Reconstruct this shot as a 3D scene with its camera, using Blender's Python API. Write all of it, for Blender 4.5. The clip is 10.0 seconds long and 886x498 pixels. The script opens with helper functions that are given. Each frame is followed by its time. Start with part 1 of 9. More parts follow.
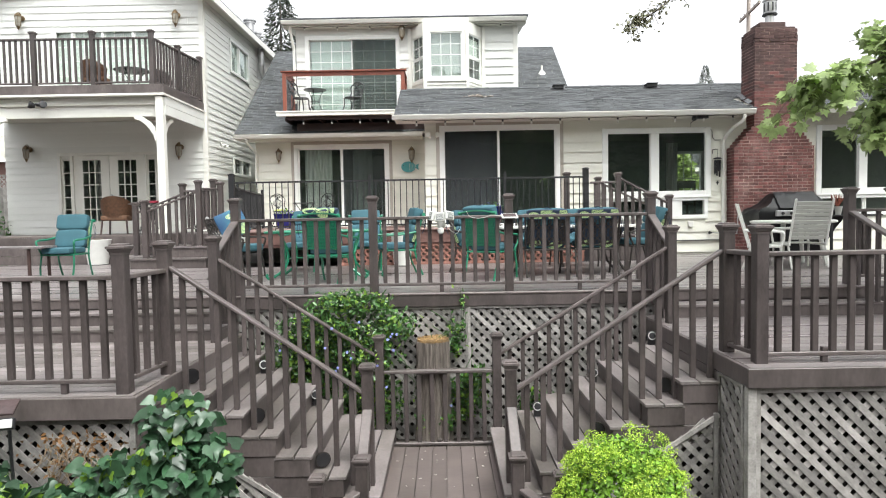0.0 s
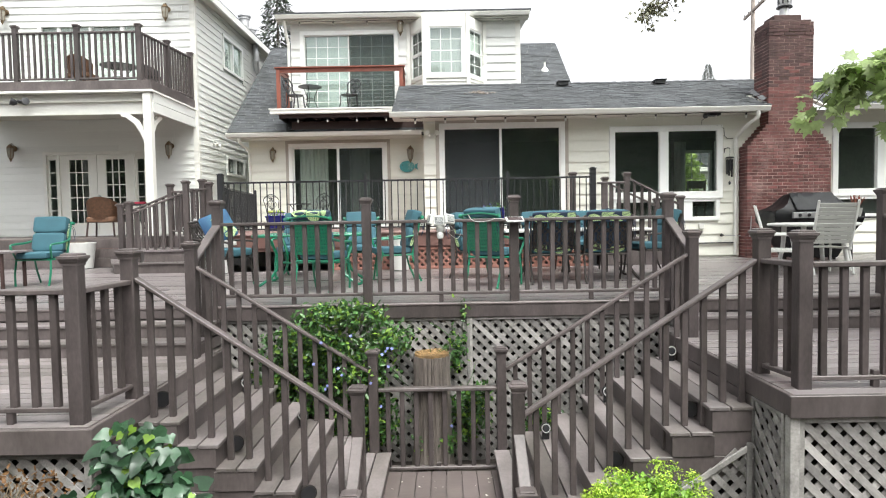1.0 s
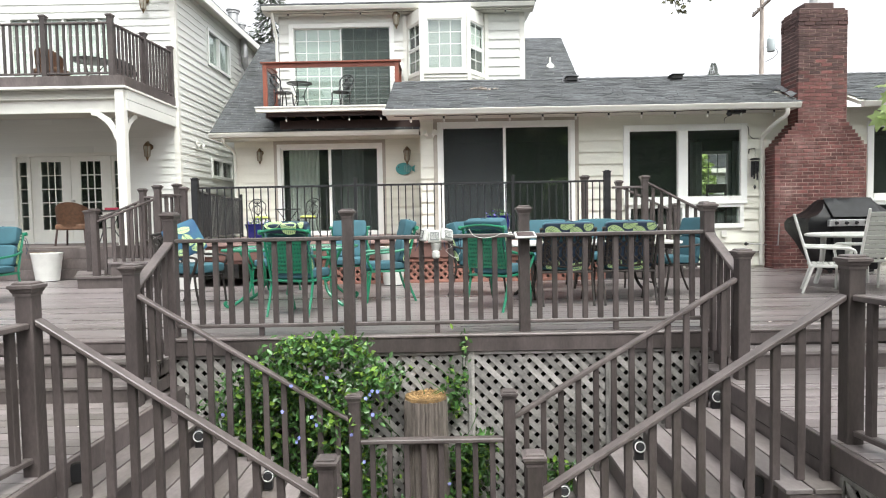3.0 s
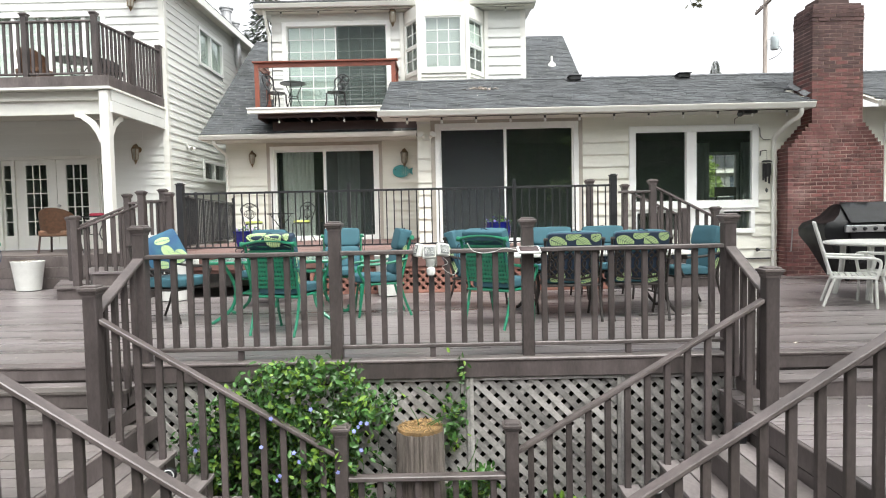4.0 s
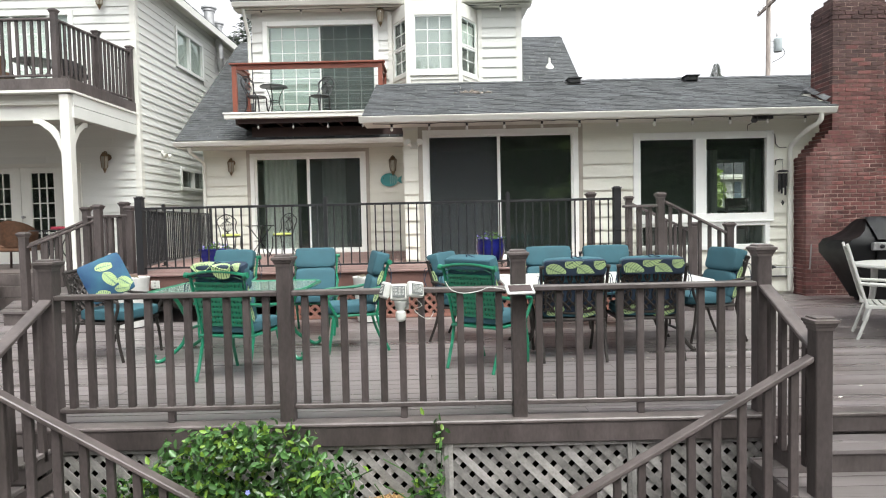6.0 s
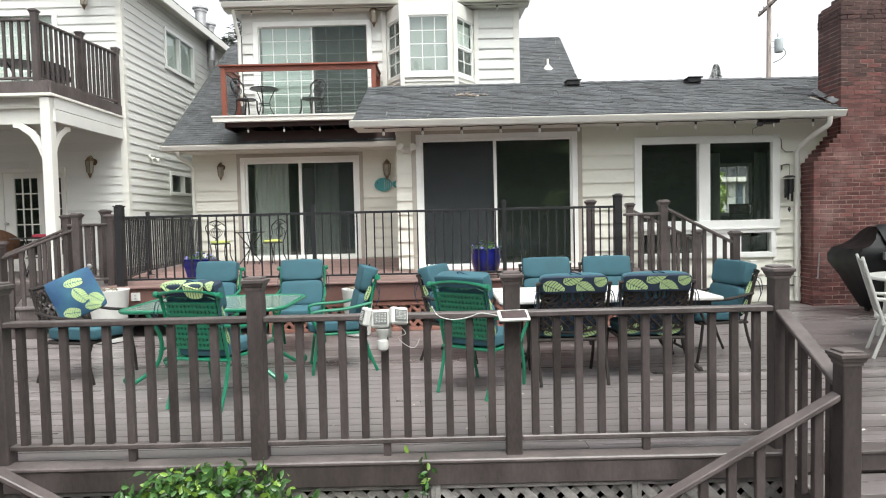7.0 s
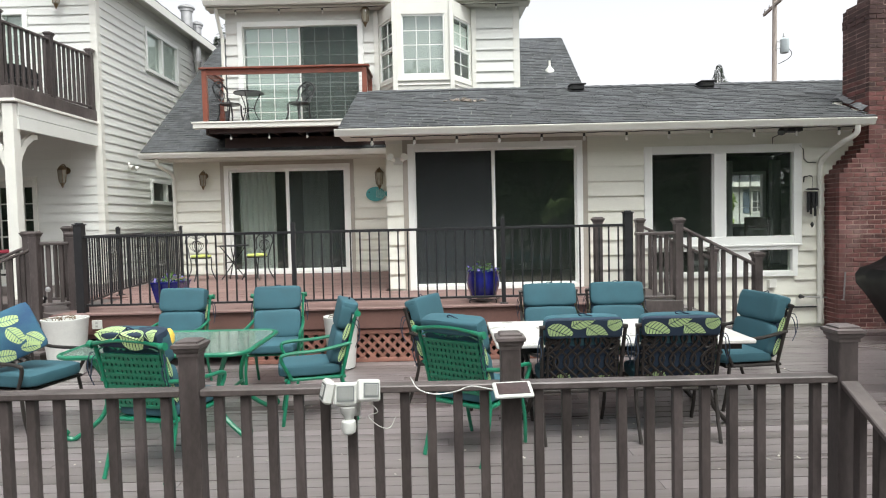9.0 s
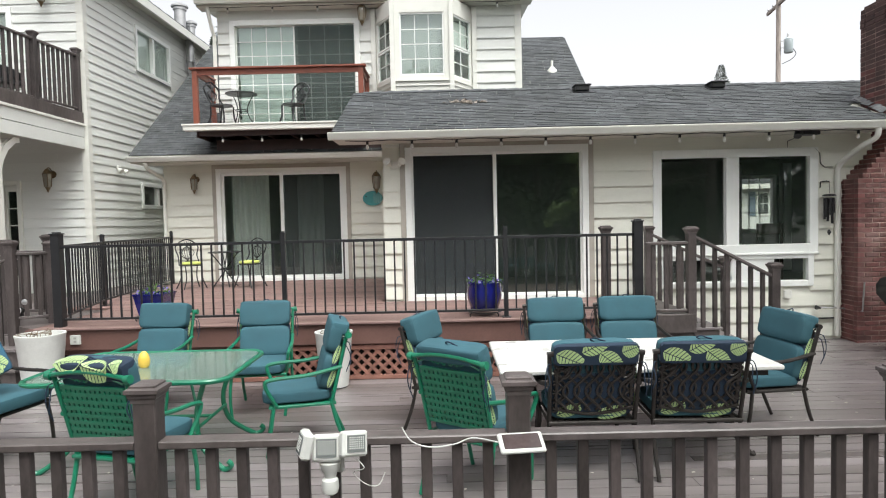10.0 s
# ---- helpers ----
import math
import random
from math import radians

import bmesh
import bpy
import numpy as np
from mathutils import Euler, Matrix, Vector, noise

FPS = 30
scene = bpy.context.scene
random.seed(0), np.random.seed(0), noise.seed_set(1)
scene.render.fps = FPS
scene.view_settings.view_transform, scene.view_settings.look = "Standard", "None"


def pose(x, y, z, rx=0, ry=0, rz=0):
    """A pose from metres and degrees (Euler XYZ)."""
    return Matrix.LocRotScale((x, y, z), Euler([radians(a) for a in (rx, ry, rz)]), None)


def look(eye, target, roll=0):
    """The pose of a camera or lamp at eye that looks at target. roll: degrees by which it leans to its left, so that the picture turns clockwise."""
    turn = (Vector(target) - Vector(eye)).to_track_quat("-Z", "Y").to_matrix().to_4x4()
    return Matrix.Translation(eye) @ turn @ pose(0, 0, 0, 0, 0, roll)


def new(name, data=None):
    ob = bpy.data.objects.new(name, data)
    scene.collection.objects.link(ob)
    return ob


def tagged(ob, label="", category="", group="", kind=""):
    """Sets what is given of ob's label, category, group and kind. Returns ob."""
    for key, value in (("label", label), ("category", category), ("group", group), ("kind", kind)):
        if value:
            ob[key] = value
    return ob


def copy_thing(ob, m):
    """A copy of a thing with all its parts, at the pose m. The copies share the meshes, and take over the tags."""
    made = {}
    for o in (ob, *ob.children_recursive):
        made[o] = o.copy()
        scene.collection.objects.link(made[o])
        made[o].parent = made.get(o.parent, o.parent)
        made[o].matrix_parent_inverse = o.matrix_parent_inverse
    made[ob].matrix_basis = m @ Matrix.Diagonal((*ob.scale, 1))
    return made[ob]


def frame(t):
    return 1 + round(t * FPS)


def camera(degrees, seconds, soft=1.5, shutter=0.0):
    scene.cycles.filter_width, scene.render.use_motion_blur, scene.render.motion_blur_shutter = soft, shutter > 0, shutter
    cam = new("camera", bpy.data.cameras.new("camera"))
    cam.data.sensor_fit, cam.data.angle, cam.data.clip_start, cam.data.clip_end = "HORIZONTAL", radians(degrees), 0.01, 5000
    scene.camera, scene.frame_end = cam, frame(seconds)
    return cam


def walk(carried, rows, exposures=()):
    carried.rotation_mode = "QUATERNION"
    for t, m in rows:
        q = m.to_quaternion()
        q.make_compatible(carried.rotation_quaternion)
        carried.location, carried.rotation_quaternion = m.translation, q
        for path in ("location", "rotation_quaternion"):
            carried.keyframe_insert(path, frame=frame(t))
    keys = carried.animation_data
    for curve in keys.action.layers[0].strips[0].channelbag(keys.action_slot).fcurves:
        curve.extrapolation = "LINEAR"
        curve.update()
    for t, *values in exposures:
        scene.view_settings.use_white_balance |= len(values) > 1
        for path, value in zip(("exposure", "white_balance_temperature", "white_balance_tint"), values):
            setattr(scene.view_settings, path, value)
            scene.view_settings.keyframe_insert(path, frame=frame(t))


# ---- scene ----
cam = camera(70.0, 10.0, soft=1.1)
PATH = [
    (0, (0.24, 1.529, 0.872), (0.235, 3.527, 0.775), -1.0),
    (0.5, (0.247, 1.842, 0.873), (0.242, 3.84, 0.778), -1.0),
    (1, (0.244, 2.12, 0.911), (0.239, 4.117, 0.814), -1.0),
    (1.5, (0.25, 2.415, 0.922), (0.243, 4.413, 0.828), -1.1),
    (2, (0.262, 2.699, 0.952), (0.255, 4.696, 0.859), -1.0),
    (2.5, (0.273, 2.972, 0.991), (0.266, 4.969, 0.897), -1.0),
    (4, (0.322, 3.742, 1.159), (0.314, 5.74, 1.061), -1.2),
    (4.5, (0.346, 3.988, 1.204), (0.341, 5.986, 1.109), -1.1),
    (5, (0.368, 4.238, 1.261), (0.364, 6.235, 1.166), -1.2),
    (5.5, (0.442, 4.461, 1.305), (0.437, 6.459, 1.213), -1.2),
    (7, (0.583, 5.056, 1.47), (0.581, 7.054, 1.382), -1.3),
    (7.5, (0.624, 5.227, 1.522), (0.621, 7.225, 1.435), -1.2),
    (8, (0.625, 5.423, 1.593), (0.624, 7.421, 1.504), -1.3),
    (8.5, (0.648, 5.636, 1.658), (0.648, 7.634, 1.569), -1.3),
    (9, (0.679, 5.852, 1.711), (0.677, 7.85, 1.623), -1.3),
    (9.5, (0.674, 6.052, 1.774), (0.674, 8.05, 1.684), -1.3),
    (10, (0.694, 6.29, 1.816), (0.692, 8.288, 1.728), -1.3),
]
walk(cam, [(t, look(eye, target, roll)) for t, eye, target, roll in PATH], [(0, 1.4), (1, 1.44), (2.5, 1.47), (4.5, 1.39), (7, 1.17), (9.5, 0.97), (10, 0.95)])

# ---- light ----
world = bpy.data.worlds.new("sky")
scene.world = world
world.use_nodes = True
wn, wl = world.node_tree.nodes, world.node_tree.links
sky = wn.new("ShaderNodeTexSky")
sky.sky_type = "NISHITA"
sky.sun_disc = False
sky.sun_elevation, sky.sun_rotation = radians(63), radians(154)
sky.air_density, sky.dust_density, sky.ozone_density = 1.0, 4.0, 1.0
pale = wn.new("ShaderNodeHueSaturation")
pale.inputs["Saturation"].default_value = 0.12
wl.new(sky.outputs[0], pale.inputs["Color"])
wl.new(pale.outputs[0], wn["Background"].inputs["Color"])
wn["Background"].inputs["Strength"].default_value = 0.15
sun = new("sun", bpy.data.lights.new("sun", "SUN"))
sun.data.energy, sun.data.angle, sun.data.color = 1.42, radians(32), (0.945, 0.99, 0.945)
sun.matrix_world = look((2.6, -4.0, 11.5), (0, 1.2, 0))


# ---- small tools ----
def wm(o):
    m = o.matrix_basis.copy()
    return wm(o.parent) @ o.matrix_parent_inverse @ m if o.parent else m


def box(bm, x0, x1, y0, y1, z0, z1, m=None):
    vs = [bm.verts.new((x, y, z)) for x in (x0, x1) for y in (y0, y1) for z in (z0, z1)]
    for f in ((0, 1, 3, 2), (4, 6, 7, 5), (0, 4, 5, 1), (2, 3, 7, 6), (0, 2, 6, 4), (1, 5, 7, 3)):
        bm.faces.new([vs[i] for i in f])
    if m is not None:
        bmesh.ops.transform(bm, matrix=m, verts=vs)
    return vs


def boxes(*rows, bevel=0.0):
    bm = bmesh.new()
    for r in rows:
        box(bm, *r)
    if bevel:
        bmesh.ops.bevel(bm, geom=bm.edges[:], offset=bevel, segments=1, affect="EDGES")
    return bm


def prism(pts, z0, z1, bm=None):
    """A solid with the plan pts (anticlockwise) from z0 to z1."""
    bm = bm or bmesh.new()
    lo = [bm.verts.new((x, y, z0)) for x, y in pts]
    hi = [bm.verts.new((x, y, z1)) for x, y in pts]
    n = len(pts)
    bm.faces.new(lo[::-1]), bm.faces.new(hi)
    for i in range(n):
        bm.faces.new((lo[i], lo[(i + 1) % n], hi[(i + 1) % n], hi[i]))
    return bm


def lathe(profile, n=20, bm=None, m=None):
    """A turned solid round z from (radius, height) pairs, closed at both ends."""
    bm = bm or bmesh.new()
    rings = [[bm.verts.new((r * math.cos(2 * math.pi * i / n), r * math.sin(2 * math.pi * i / n), z)) for i in range(n)] for r, z in profile]
    for a, b in zip(rings, rings[1:]):
        for i in range(n):
            bm.faces.new((a[i], a[(i + 1) % n], b[(i + 1) % n], b[i]))
    bm.faces.new(rings[0][::-1]), bm.faces.new(rings[-1])
    if m is not None:
        bmesh.ops.transform(bm, matrix=m, verts=[v for r in rings for v in r])
    return bm


def tube(path, r, n=8, bm=None, taper=1.0):
    """A round bar along a list of points."""
    bm = bm or bmesh.new()
    path = [Vector(p) for p in path]
    rings, side = [], None
    for i, p in enumerate(path):
        d = (path[min(i + 1, len(path) - 1)] - path[max(i - 1, 0)]).normalized()
        if side is None:
            side = d.orthogonal().normalized()
        side = (side - d * side.dot(d)).normalized()
        up = d.cross(side)
        rr = r * (1 + (taper - 1) * i / max(1, len(path) - 1))
        rings.append([bm.verts.new(p + rr * (math.cos(2 * math.pi * k / n) * side + math.sin(2 * math.pi * k / n) * up)) for k in range(n)])
    for a, b in zip(rings, rings[1:]):
        for k in range(n):
            bm.faces.new((a[k], a[(k + 1) % n], b[(k + 1) % n], b[k]))
    bm.faces.new(rings[0][::-1]), bm.faces.new(rings[-1])
    return bm


def curve(pts, n=8):
    """Points on a smooth line through pts."""
    pts = [Vector(p) for p in pts]
    q = [pts[0]] + pts + [pts[-1]]
    out = []
    for i in range(1, len(q) - 2):
        for k in range(n):
            t = k / n
            a, b, c, d = q[i - 1], q[i], q[i + 1], q[i + 2]
            out.append(0.5 * (2 * b + (c - a) * t + (2 * a - 5 * b + 4 * c - d) * t * t + (3 * b - a - 3 * c + d) * t ** 3))
    return out + [pts[-1]]


def mesh(name, bm, material, smooth=False):
    me = bpy.data.meshes.new(name)
    bmesh.ops.recalc_face_normals(bm, faces=bm.faces[:]) if len(bm.faces) < 20000 else None
    bm.to_mesh(me)
    bm.free()
    me.materials.append(material)
    if smooth:
        me.polygons.foreach_set("use_smooth", [True] * len(me.polygons))
        me.set_sharp_from_angle(angle=radians(40))
    return me


def part(name, bm, material, parent=None, label="", smooth=False, kind=""):
    """Links a bmesh as one mesh object; its coordinates are the world's, or the thing's own where the thing stands at the origin."""
    return piece(name, mesh(name, bm, material, smooth), parent, label=label, kind=kind)


def piece(name, me, parent=None, m=None, label="", kind=""):
    ob = new(name, me)
    if parent is not None:
        ob.parent = parent
        ob.matrix_parent_inverse = wm(parent).inverted()
    if m is not None:
        ob.matrix_basis = m
    return tagged(ob, label, kind=kind)


def thing(name, at, label, category, group="", kind=""):
    ob = new(name)
    ob.empty_display_size = 0.1
    ob.location = at
    return tagged(ob, label, category, group, kind)


def stretched(m, sx=1, sy=1, sz=1):
    return m @ Matrix.Diagonal((sx, sy, sz, 1))


# ---- materials ----
def material(name, color, rough=0.6, metal=0.0, var=0.25, scale=6.0, fine=60.0, bump=0.15, rand=0.0, island=False, stretch=(1, 1, 1), dark=None, spec=0.5, coat=0.0, stain=0.0):
    """A surface with broad and fine variation, relief, and a shade of its own for each piece."""
    mt = bpy.data.materials.new(name)
    mt.use_nodes = True
    n, l = mt.node_tree.nodes, mt.node_tree.links
    bsdf = n["Principled BSDF"]
    co = n.new("ShaderNodeTexCoord")
    mp = n.new("ShaderNodeMapping")
    mp.inputs["Scale"].default_value = stretch
    l.new(co.outputs["Object"], mp.inputs["Vector"])
    info = n.new("ShaderNodeObjectInfo")
    shift = n.new("ShaderNodeVectorMath")
    shift.operation = "MULTIPLY_ADD"
    l.new(info.outputs["Random"], shift.inputs[0])
    shift.inputs[1].default_value = (17, 31, 23)
    l.new(mp.outputs[0], shift.inputs[2])
    broad, grain = n.new("ShaderNodeTexNoise"), n.new("ShaderNodeTexNoise")
    broad.inputs["Scale"].default_value, broad.inputs["Detail"].default_value = scale, 5
    grain.inputs["Scale"].default_value, grain.inputs["Detail"].default_value = fine, 4
    l.new(shift.outputs[0], broad.inputs["Vector"]), l.new(shift.outputs[0], grain.inputs["Vector"])
    mixv = n.new("ShaderNodeMath")
    mixv.operation = "MULTIPLY_ADD"
    l.new(broad.outputs["Fac"], mixv.inputs[0])
    mixv.inputs[1].default_value = 0.65
    half = n.new("ShaderNodeMath")
    half.operation = "MULTIPLY"
    l.new(grain.outputs["Fac"], half.inputs[0])
    half.inputs[1].default_value = 0.35
    l.new(half.outputs[0], mixv.inputs[2])
    ramp = n.new("ShaderNodeValToRGB")
    c = Vector(color[:3])
    d = Vector(dark[:3]) if dark else c * (1 - var)
    lite = c * (1 + var * 0.5)
    ramp.color_ramp.elements[0].position, ramp.color_ramp.elements[1].position = 0.32, 0.68
    ramp.color_ramp.elements[0].color, ramp.color_ramp.elements[1].color = (*d, 1), (*[min(1, v) for v in lite], 1)
    l.new(mixv.outputs[0], ramp.inputs[0])
    out = ramp.outputs[0]
    if stain:
        blot = n.new("ShaderNodeTexNoise")
        blot.inputs["Scale"].default_value, blot.inputs["Detail"].default_value = scale * 0.25, 7
        l.new(shift.outputs[0], blot.inputs["Vector"])
        br = n.new("ShaderNodeValToRGB")
        br.color_ramp.elements[0].position, br.color_ramp.elements[1].position = 0.35, 0.62
        br.color_ramp.elements[0].color = (1 - stain, 1 - stain, 1 - stain * 1.1, 1)
        l.new(blot.outputs["Fac"], br.inputs[0])
        mu = n.new("ShaderNodeMix")
        mu.data_type, mu.blend_type = "RGBA", "MULTIPLY"
        mu.inputs["Factor"].default_value = 1
        l.new(out, mu.inputs["A"]), l.new(br.outputs[0], mu.inputs["B"])
        out = mu.outputs["Result"]
    if rand:
        hs = n.new("ShaderNodeHueSaturation")
        mr = n.new("ShaderNodeMapRange")
        mr.inputs["To Min"].default_value, mr.inputs["To Max"].default_value = 1 - rand, 1 + rand
        src = n.new("ShaderNodeNewGeometry").outputs["Random Per Island"] if island else info.outputs["Random"]
        l.new(src, mr.inputs["Value"])
        l.new(mr.outputs[0], hs.inputs["Value"])
        l.new(out, hs.inputs["Color"])
        out = hs.outputs[0]
    l.new(out, bsdf.inputs["Base Color"])
    rr = n.new("ShaderNodeMapRange")
    rr.inputs["To Min"].default_value, rr.inputs["To Max"].default_value = max(0.02, rough - 0.1), min(1, rough + 0.1)
    l.new(broad.outputs["Fac"], rr.inputs["Value"])
    l.new(rr.outputs[0], bsdf.inputs["Roughness"])
    bsdf.inputs["Metallic"].default_value = metal
    bsdf.inputs["Specular IOR Level"].default_value = spec
    bsdf.inputs["Coat Weight"].default_value = coat
    if bump:
        bp = n.new("ShaderNodeBump")
        bp.inputs["Strength"].default_value, bp.inputs["Distance"].default_value = bump, 0.01
        l.new(mixv.outputs[0], bp.inputs["Height"])
        l.new(bp.outputs[0], bsdf.inputs["Normal"])
    return mt


def leaf_material(name, color, rand=0.35, rough=0.45, thin=0.35):
    mt = material(name, color, rough, var=0.3, scale=20, bump=0, rand=rand, island=True)
    n, l = mt.node_tree.nodes, mt.node_tree.links
    bsdf, outp = n["Principled BSDF"], n["Material Output"]
    tr, mx = n.new("ShaderNodeBsdfTranslucent"), n.new("ShaderNodeMixShader")
    l.new(bsdf.inputs["Base Color"].links[0].from_socket, tr.inputs["Color"])
    mx.inputs[0].default_value = thin
    l.new(bsdf.outputs[0], mx.inputs[1]), l.new(tr.outputs[0], mx.inputs[2]), l.new(mx.outputs[0], outp.inputs["Surface"])
    return mt


def glass_material(name, tint=(0.94, 0.97, 0.95), ior=1.8, rough=0.0, cloud=0.0, haze=None):
    """A pane: clear where it is looked through, mirroring by Fresnel."""
    mt = bpy.data.materials.new(name)
    mt.use_nodes = True
    n, l = mt.node_tree.nodes, mt.node_tree.links
    n.remove(n["Principled BSDF"])
    tr, gl, mx, lw = n.new("ShaderNodeBsdfTransparent"), n.new("ShaderNodeBsdfGlossy"), n.new("ShaderNodeMixShader"), n.new("ShaderNodeLayerWeight")
    tr.inputs[0].default_value, gl.inputs["Roughness"].default_value, lw.inputs[0].default_value = (*tint, 1), rough, 0.5
    r0 = ((ior - 1) / (ior + 1)) ** 2
    pw, fr = n.new("ShaderNodeMath"), n.new("ShaderNodeMapRange")
    pw.operation, pw.inputs[1].default_value = "POWER", 5
    fr.inputs["To Min"].default_value = r0
    l.new(lw.outputs["Facing"], pw.inputs[0]), l.new(pw.outputs[0], fr.inputs["Value"])
    gl.inputs["Color"].default_value = (0.9, 0.95, 0.95, 1)
    l.new(fr.outputs[0], mx.inputs[0]), l.new(tr.outputs[0], mx.inputs[1]), l.new(gl.outputs[0], mx.inputs[2])
    res = mx.outputs[0]
    if cloud:
        df, m2 = n.new("ShaderNodeBsdfDiffuse"), n.new("ShaderNodeMixShader")
        df.inputs[0].default_value = (*(haze or tint), 1)
        m2.inputs[0].default_value = cloud
        l.new(res, m2.inputs[1]), l.new(df.outputs[0], m2.inputs[2])
        res = m2.outputs[0]
    l.new(res, n["Material Output"].inputs["Surface"])
    return mt


paint_brown = material("brown deck paint", (0.116, 0.096, 0.093), 0.42, var=0.42, scale=5, fine=34, bump=0.3, rand=0.14, stretch=(1, 1, 0.45), stain=0.25)
# same brown paint; the shade on upright faces is put into its colour
shaded_paint = material("brown deck paint darkened for shade", (0.082, 0.066, 0.064), 0.5, var=0.5, scale=5, fine=60, bump=0.35, rand=0.12, stretch=(1, 1, 0.4), stain=0.3)
board_grey = material("weathered deck board", (0.226, 0.198, 0.2), 0.3, var=0.3, scale=2.5, fine=45, bump=0.07, rand=0.07, stretch=(0.25, 2, 2), stain=0.36, spec=0.6)
board_step = material("weathered step board", (0.212, 0.185, 0.183), 0.42, var=0.4, scale=3.5, fine=45, bump=0.2, rand=0.15, stretch=(1, 0.5, 2), stain=0.45)
board_landing = material("worn brown deck board", (0.128, 0.104, 0.098), 0.6, var=0.25, scale=3, fine=45, bump=0.25, rand=0.12, stretch=(2, 0.25, 2), stain=0.3)
board_red = material("reddish deck board", (0.24, 0.15, 0.134), 0.6, var=0.2, scale=3, fine=40, bump=0.2, rand=0.1, stretch=(0.25, 2, 2), stain=0.2)
paint_red = material("reddish brown stain", (0.15, 0.076, 0.062), 0.6, var=0.2, scale=3, fine=40, bump=0.15, rand=0.08)
lattice_grey = material("weathered grey lattice wood", (0.298, 0.282, 0.268), 0.75, var=0.5, scale=6, fine=60, bump=0.3, rand=0.35, stain=0.2)
lattice_red = material("red stained lattice wood", (0.26, 0.12, 0.09), 0.7, var=0.3, scale=6, fine=60, bump=0.2, rand=0.12)
siding_cream = material("cream lap siding", (0.79, 0.785, 0.7), 0.55, var=0.07, scale=2, fine=50, bump=0.06, rand=0.03, stretch=(0.3, 1, 1), stain=0.06)
siding_white = material("white lap siding", (0.715, 0.725, 0.69), 0.55, var=0.06, scale=2, fine=50, bump=0.06, rand=0.03, stretch=(0.3, 1, 1), stain=0.06)
trim_white = material("white trim paint", (0.72, 0.715, 0.66), 0.45, var=0.06, scale=4, fine=50, bump=0.05)
vinyl_white = material("white vinyl frame", (0.84, 0.85, 0.82), 0.35, var=0.04, scale=4, fine=50, bump=0.02)
soffit_paint = material("off-white soffit", (0.6, 0.59, 0.52), 0.6, var=0.1, scale=3, bump=0.05)
shingle = material("dark asphalt shingle", (0.083, 0.088, 0.094), 0.9, var=0.4, scale=8, fine=220, bump=0.4, rand=0.25, island=True, stain=0.25)
brick = material("red brick", (0.165, 0.058, 0.053), 0.85, var=0.55, scale=9, fine=90, bump=0.5, rand=0.4, stain=0.3)
brick_rest = material("red brick run", (0.16, 0.058, 0.053), 0.85, var=0.4, scale=9, fine=90, bump=0.4, rand=0.35, island=True, stain=0.3)
def weathered(mt, pale, share):
    """Adds blotches of pale bloom that run across neighbouring bricks."""
    n, l = mt.node_tree.nodes, mt.node_tree.links
    base = n["Principled BSDF"].inputs["Base Color"]
    src = base.links[0].from_socket
    geo, no, rp, mx = n.new("ShaderNodeNewGeometry"), n.new("ShaderNodeTexNoise"), n.new("ShaderNodeValToRGB"), n.new("ShaderNodeMix")
    no.inputs["Scale"].default_value, no.inputs["Detail"].default_value, no.inputs["Roughness"].default_value = 1.6, 9, 0.72
    l.new(geo.outputs["Position"], no.inputs["Vector"])
    rp.color_ramp.elements[0].position, rp.color_ramp.elements[1].position = 0.5, 0.68
    rp.color_ramp.elements[0].color, rp.color_ramp.elements[1].color = (0, 0, 0, 1), (share, share, share, 1)
    l.new(no.outputs["Fac"], rp.inputs[0])
    mx.data_type = "RGBA"
    l.new(rp.outputs[0], mx.inputs["Factor"]), l.new(src, mx.inputs["A"])
    mx.inputs["B"].default_value = (*pale, 1)
    l.new(mx.outputs["Result"], base)


weathered(brick, (0.34, 0.22, 0.2), 0.55)
weathered(brick_rest, (0.34, 0.22, 0.2), 0.45)
mortar = material("brick mortar", (0.36, 0.255, 0.225), 0.95, var=0.75, scale=4, fine=120, bump=0.3, stain=0.3)
iron_black = material("black powder-coated metal", (0.018, 0.018, 0.02), 0.4, var=0.2, scale=10, bump=0.03)
dark_wood = material("dark brown underside wood", (0.05, 0.026, 0.022), 0.6, var=0.3, scale=4, fine=50, bump=0.1)
red_wood = material("red-brown stained rail", (0.22, 0.062, 0.036), 0.45, var=0.3, scale=4, fine=50, bump=0.1)
# a faint grey-green veil is painted into the panes to lighten their darks
glass = glass_material("window glass", (0.94, 0.97, 0.95), 1.75, 0.01, 0.05, (0.17, 0.22, 0.185))
dim_glass = glass_material("glass behind an insect screen", (0.7, 0.74, 0.72), 1.6, 0.03, 0.3, (0.1, 0.12, 0.115))
clear_glass = glass_material("clear far glass", (0.98, 0.99, 0.98), 1.4)
screen_glass = glass_material("dark screened glass", (0.5, 0.52, 0.52), 1.6, 0.05, 0.5, (0.075, 0.085, 0.088))
screen_net = glass_material("fine insect screen", (0.8, 0.82, 0.81), 1.05, 0.4, 0.38, (0.085, 0.1, 0.095))
table_glass = glass_material("green frosted table glass", (0.68, 0.8, 0.74), 1.6, 0.12, 0.2, (0.4, 0.5, 0.45))
taupe_paint = material("taupe casing paint", (0.44, 0.405, 0.35), 0.55, var=0.12, scale=4, fine=50, bump=0.06, stain=0.1)
# the rooms' dimness is put into these dark wall and floor colours
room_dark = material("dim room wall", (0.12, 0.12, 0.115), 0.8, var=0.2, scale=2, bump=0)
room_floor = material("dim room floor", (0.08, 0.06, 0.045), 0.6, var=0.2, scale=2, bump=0)
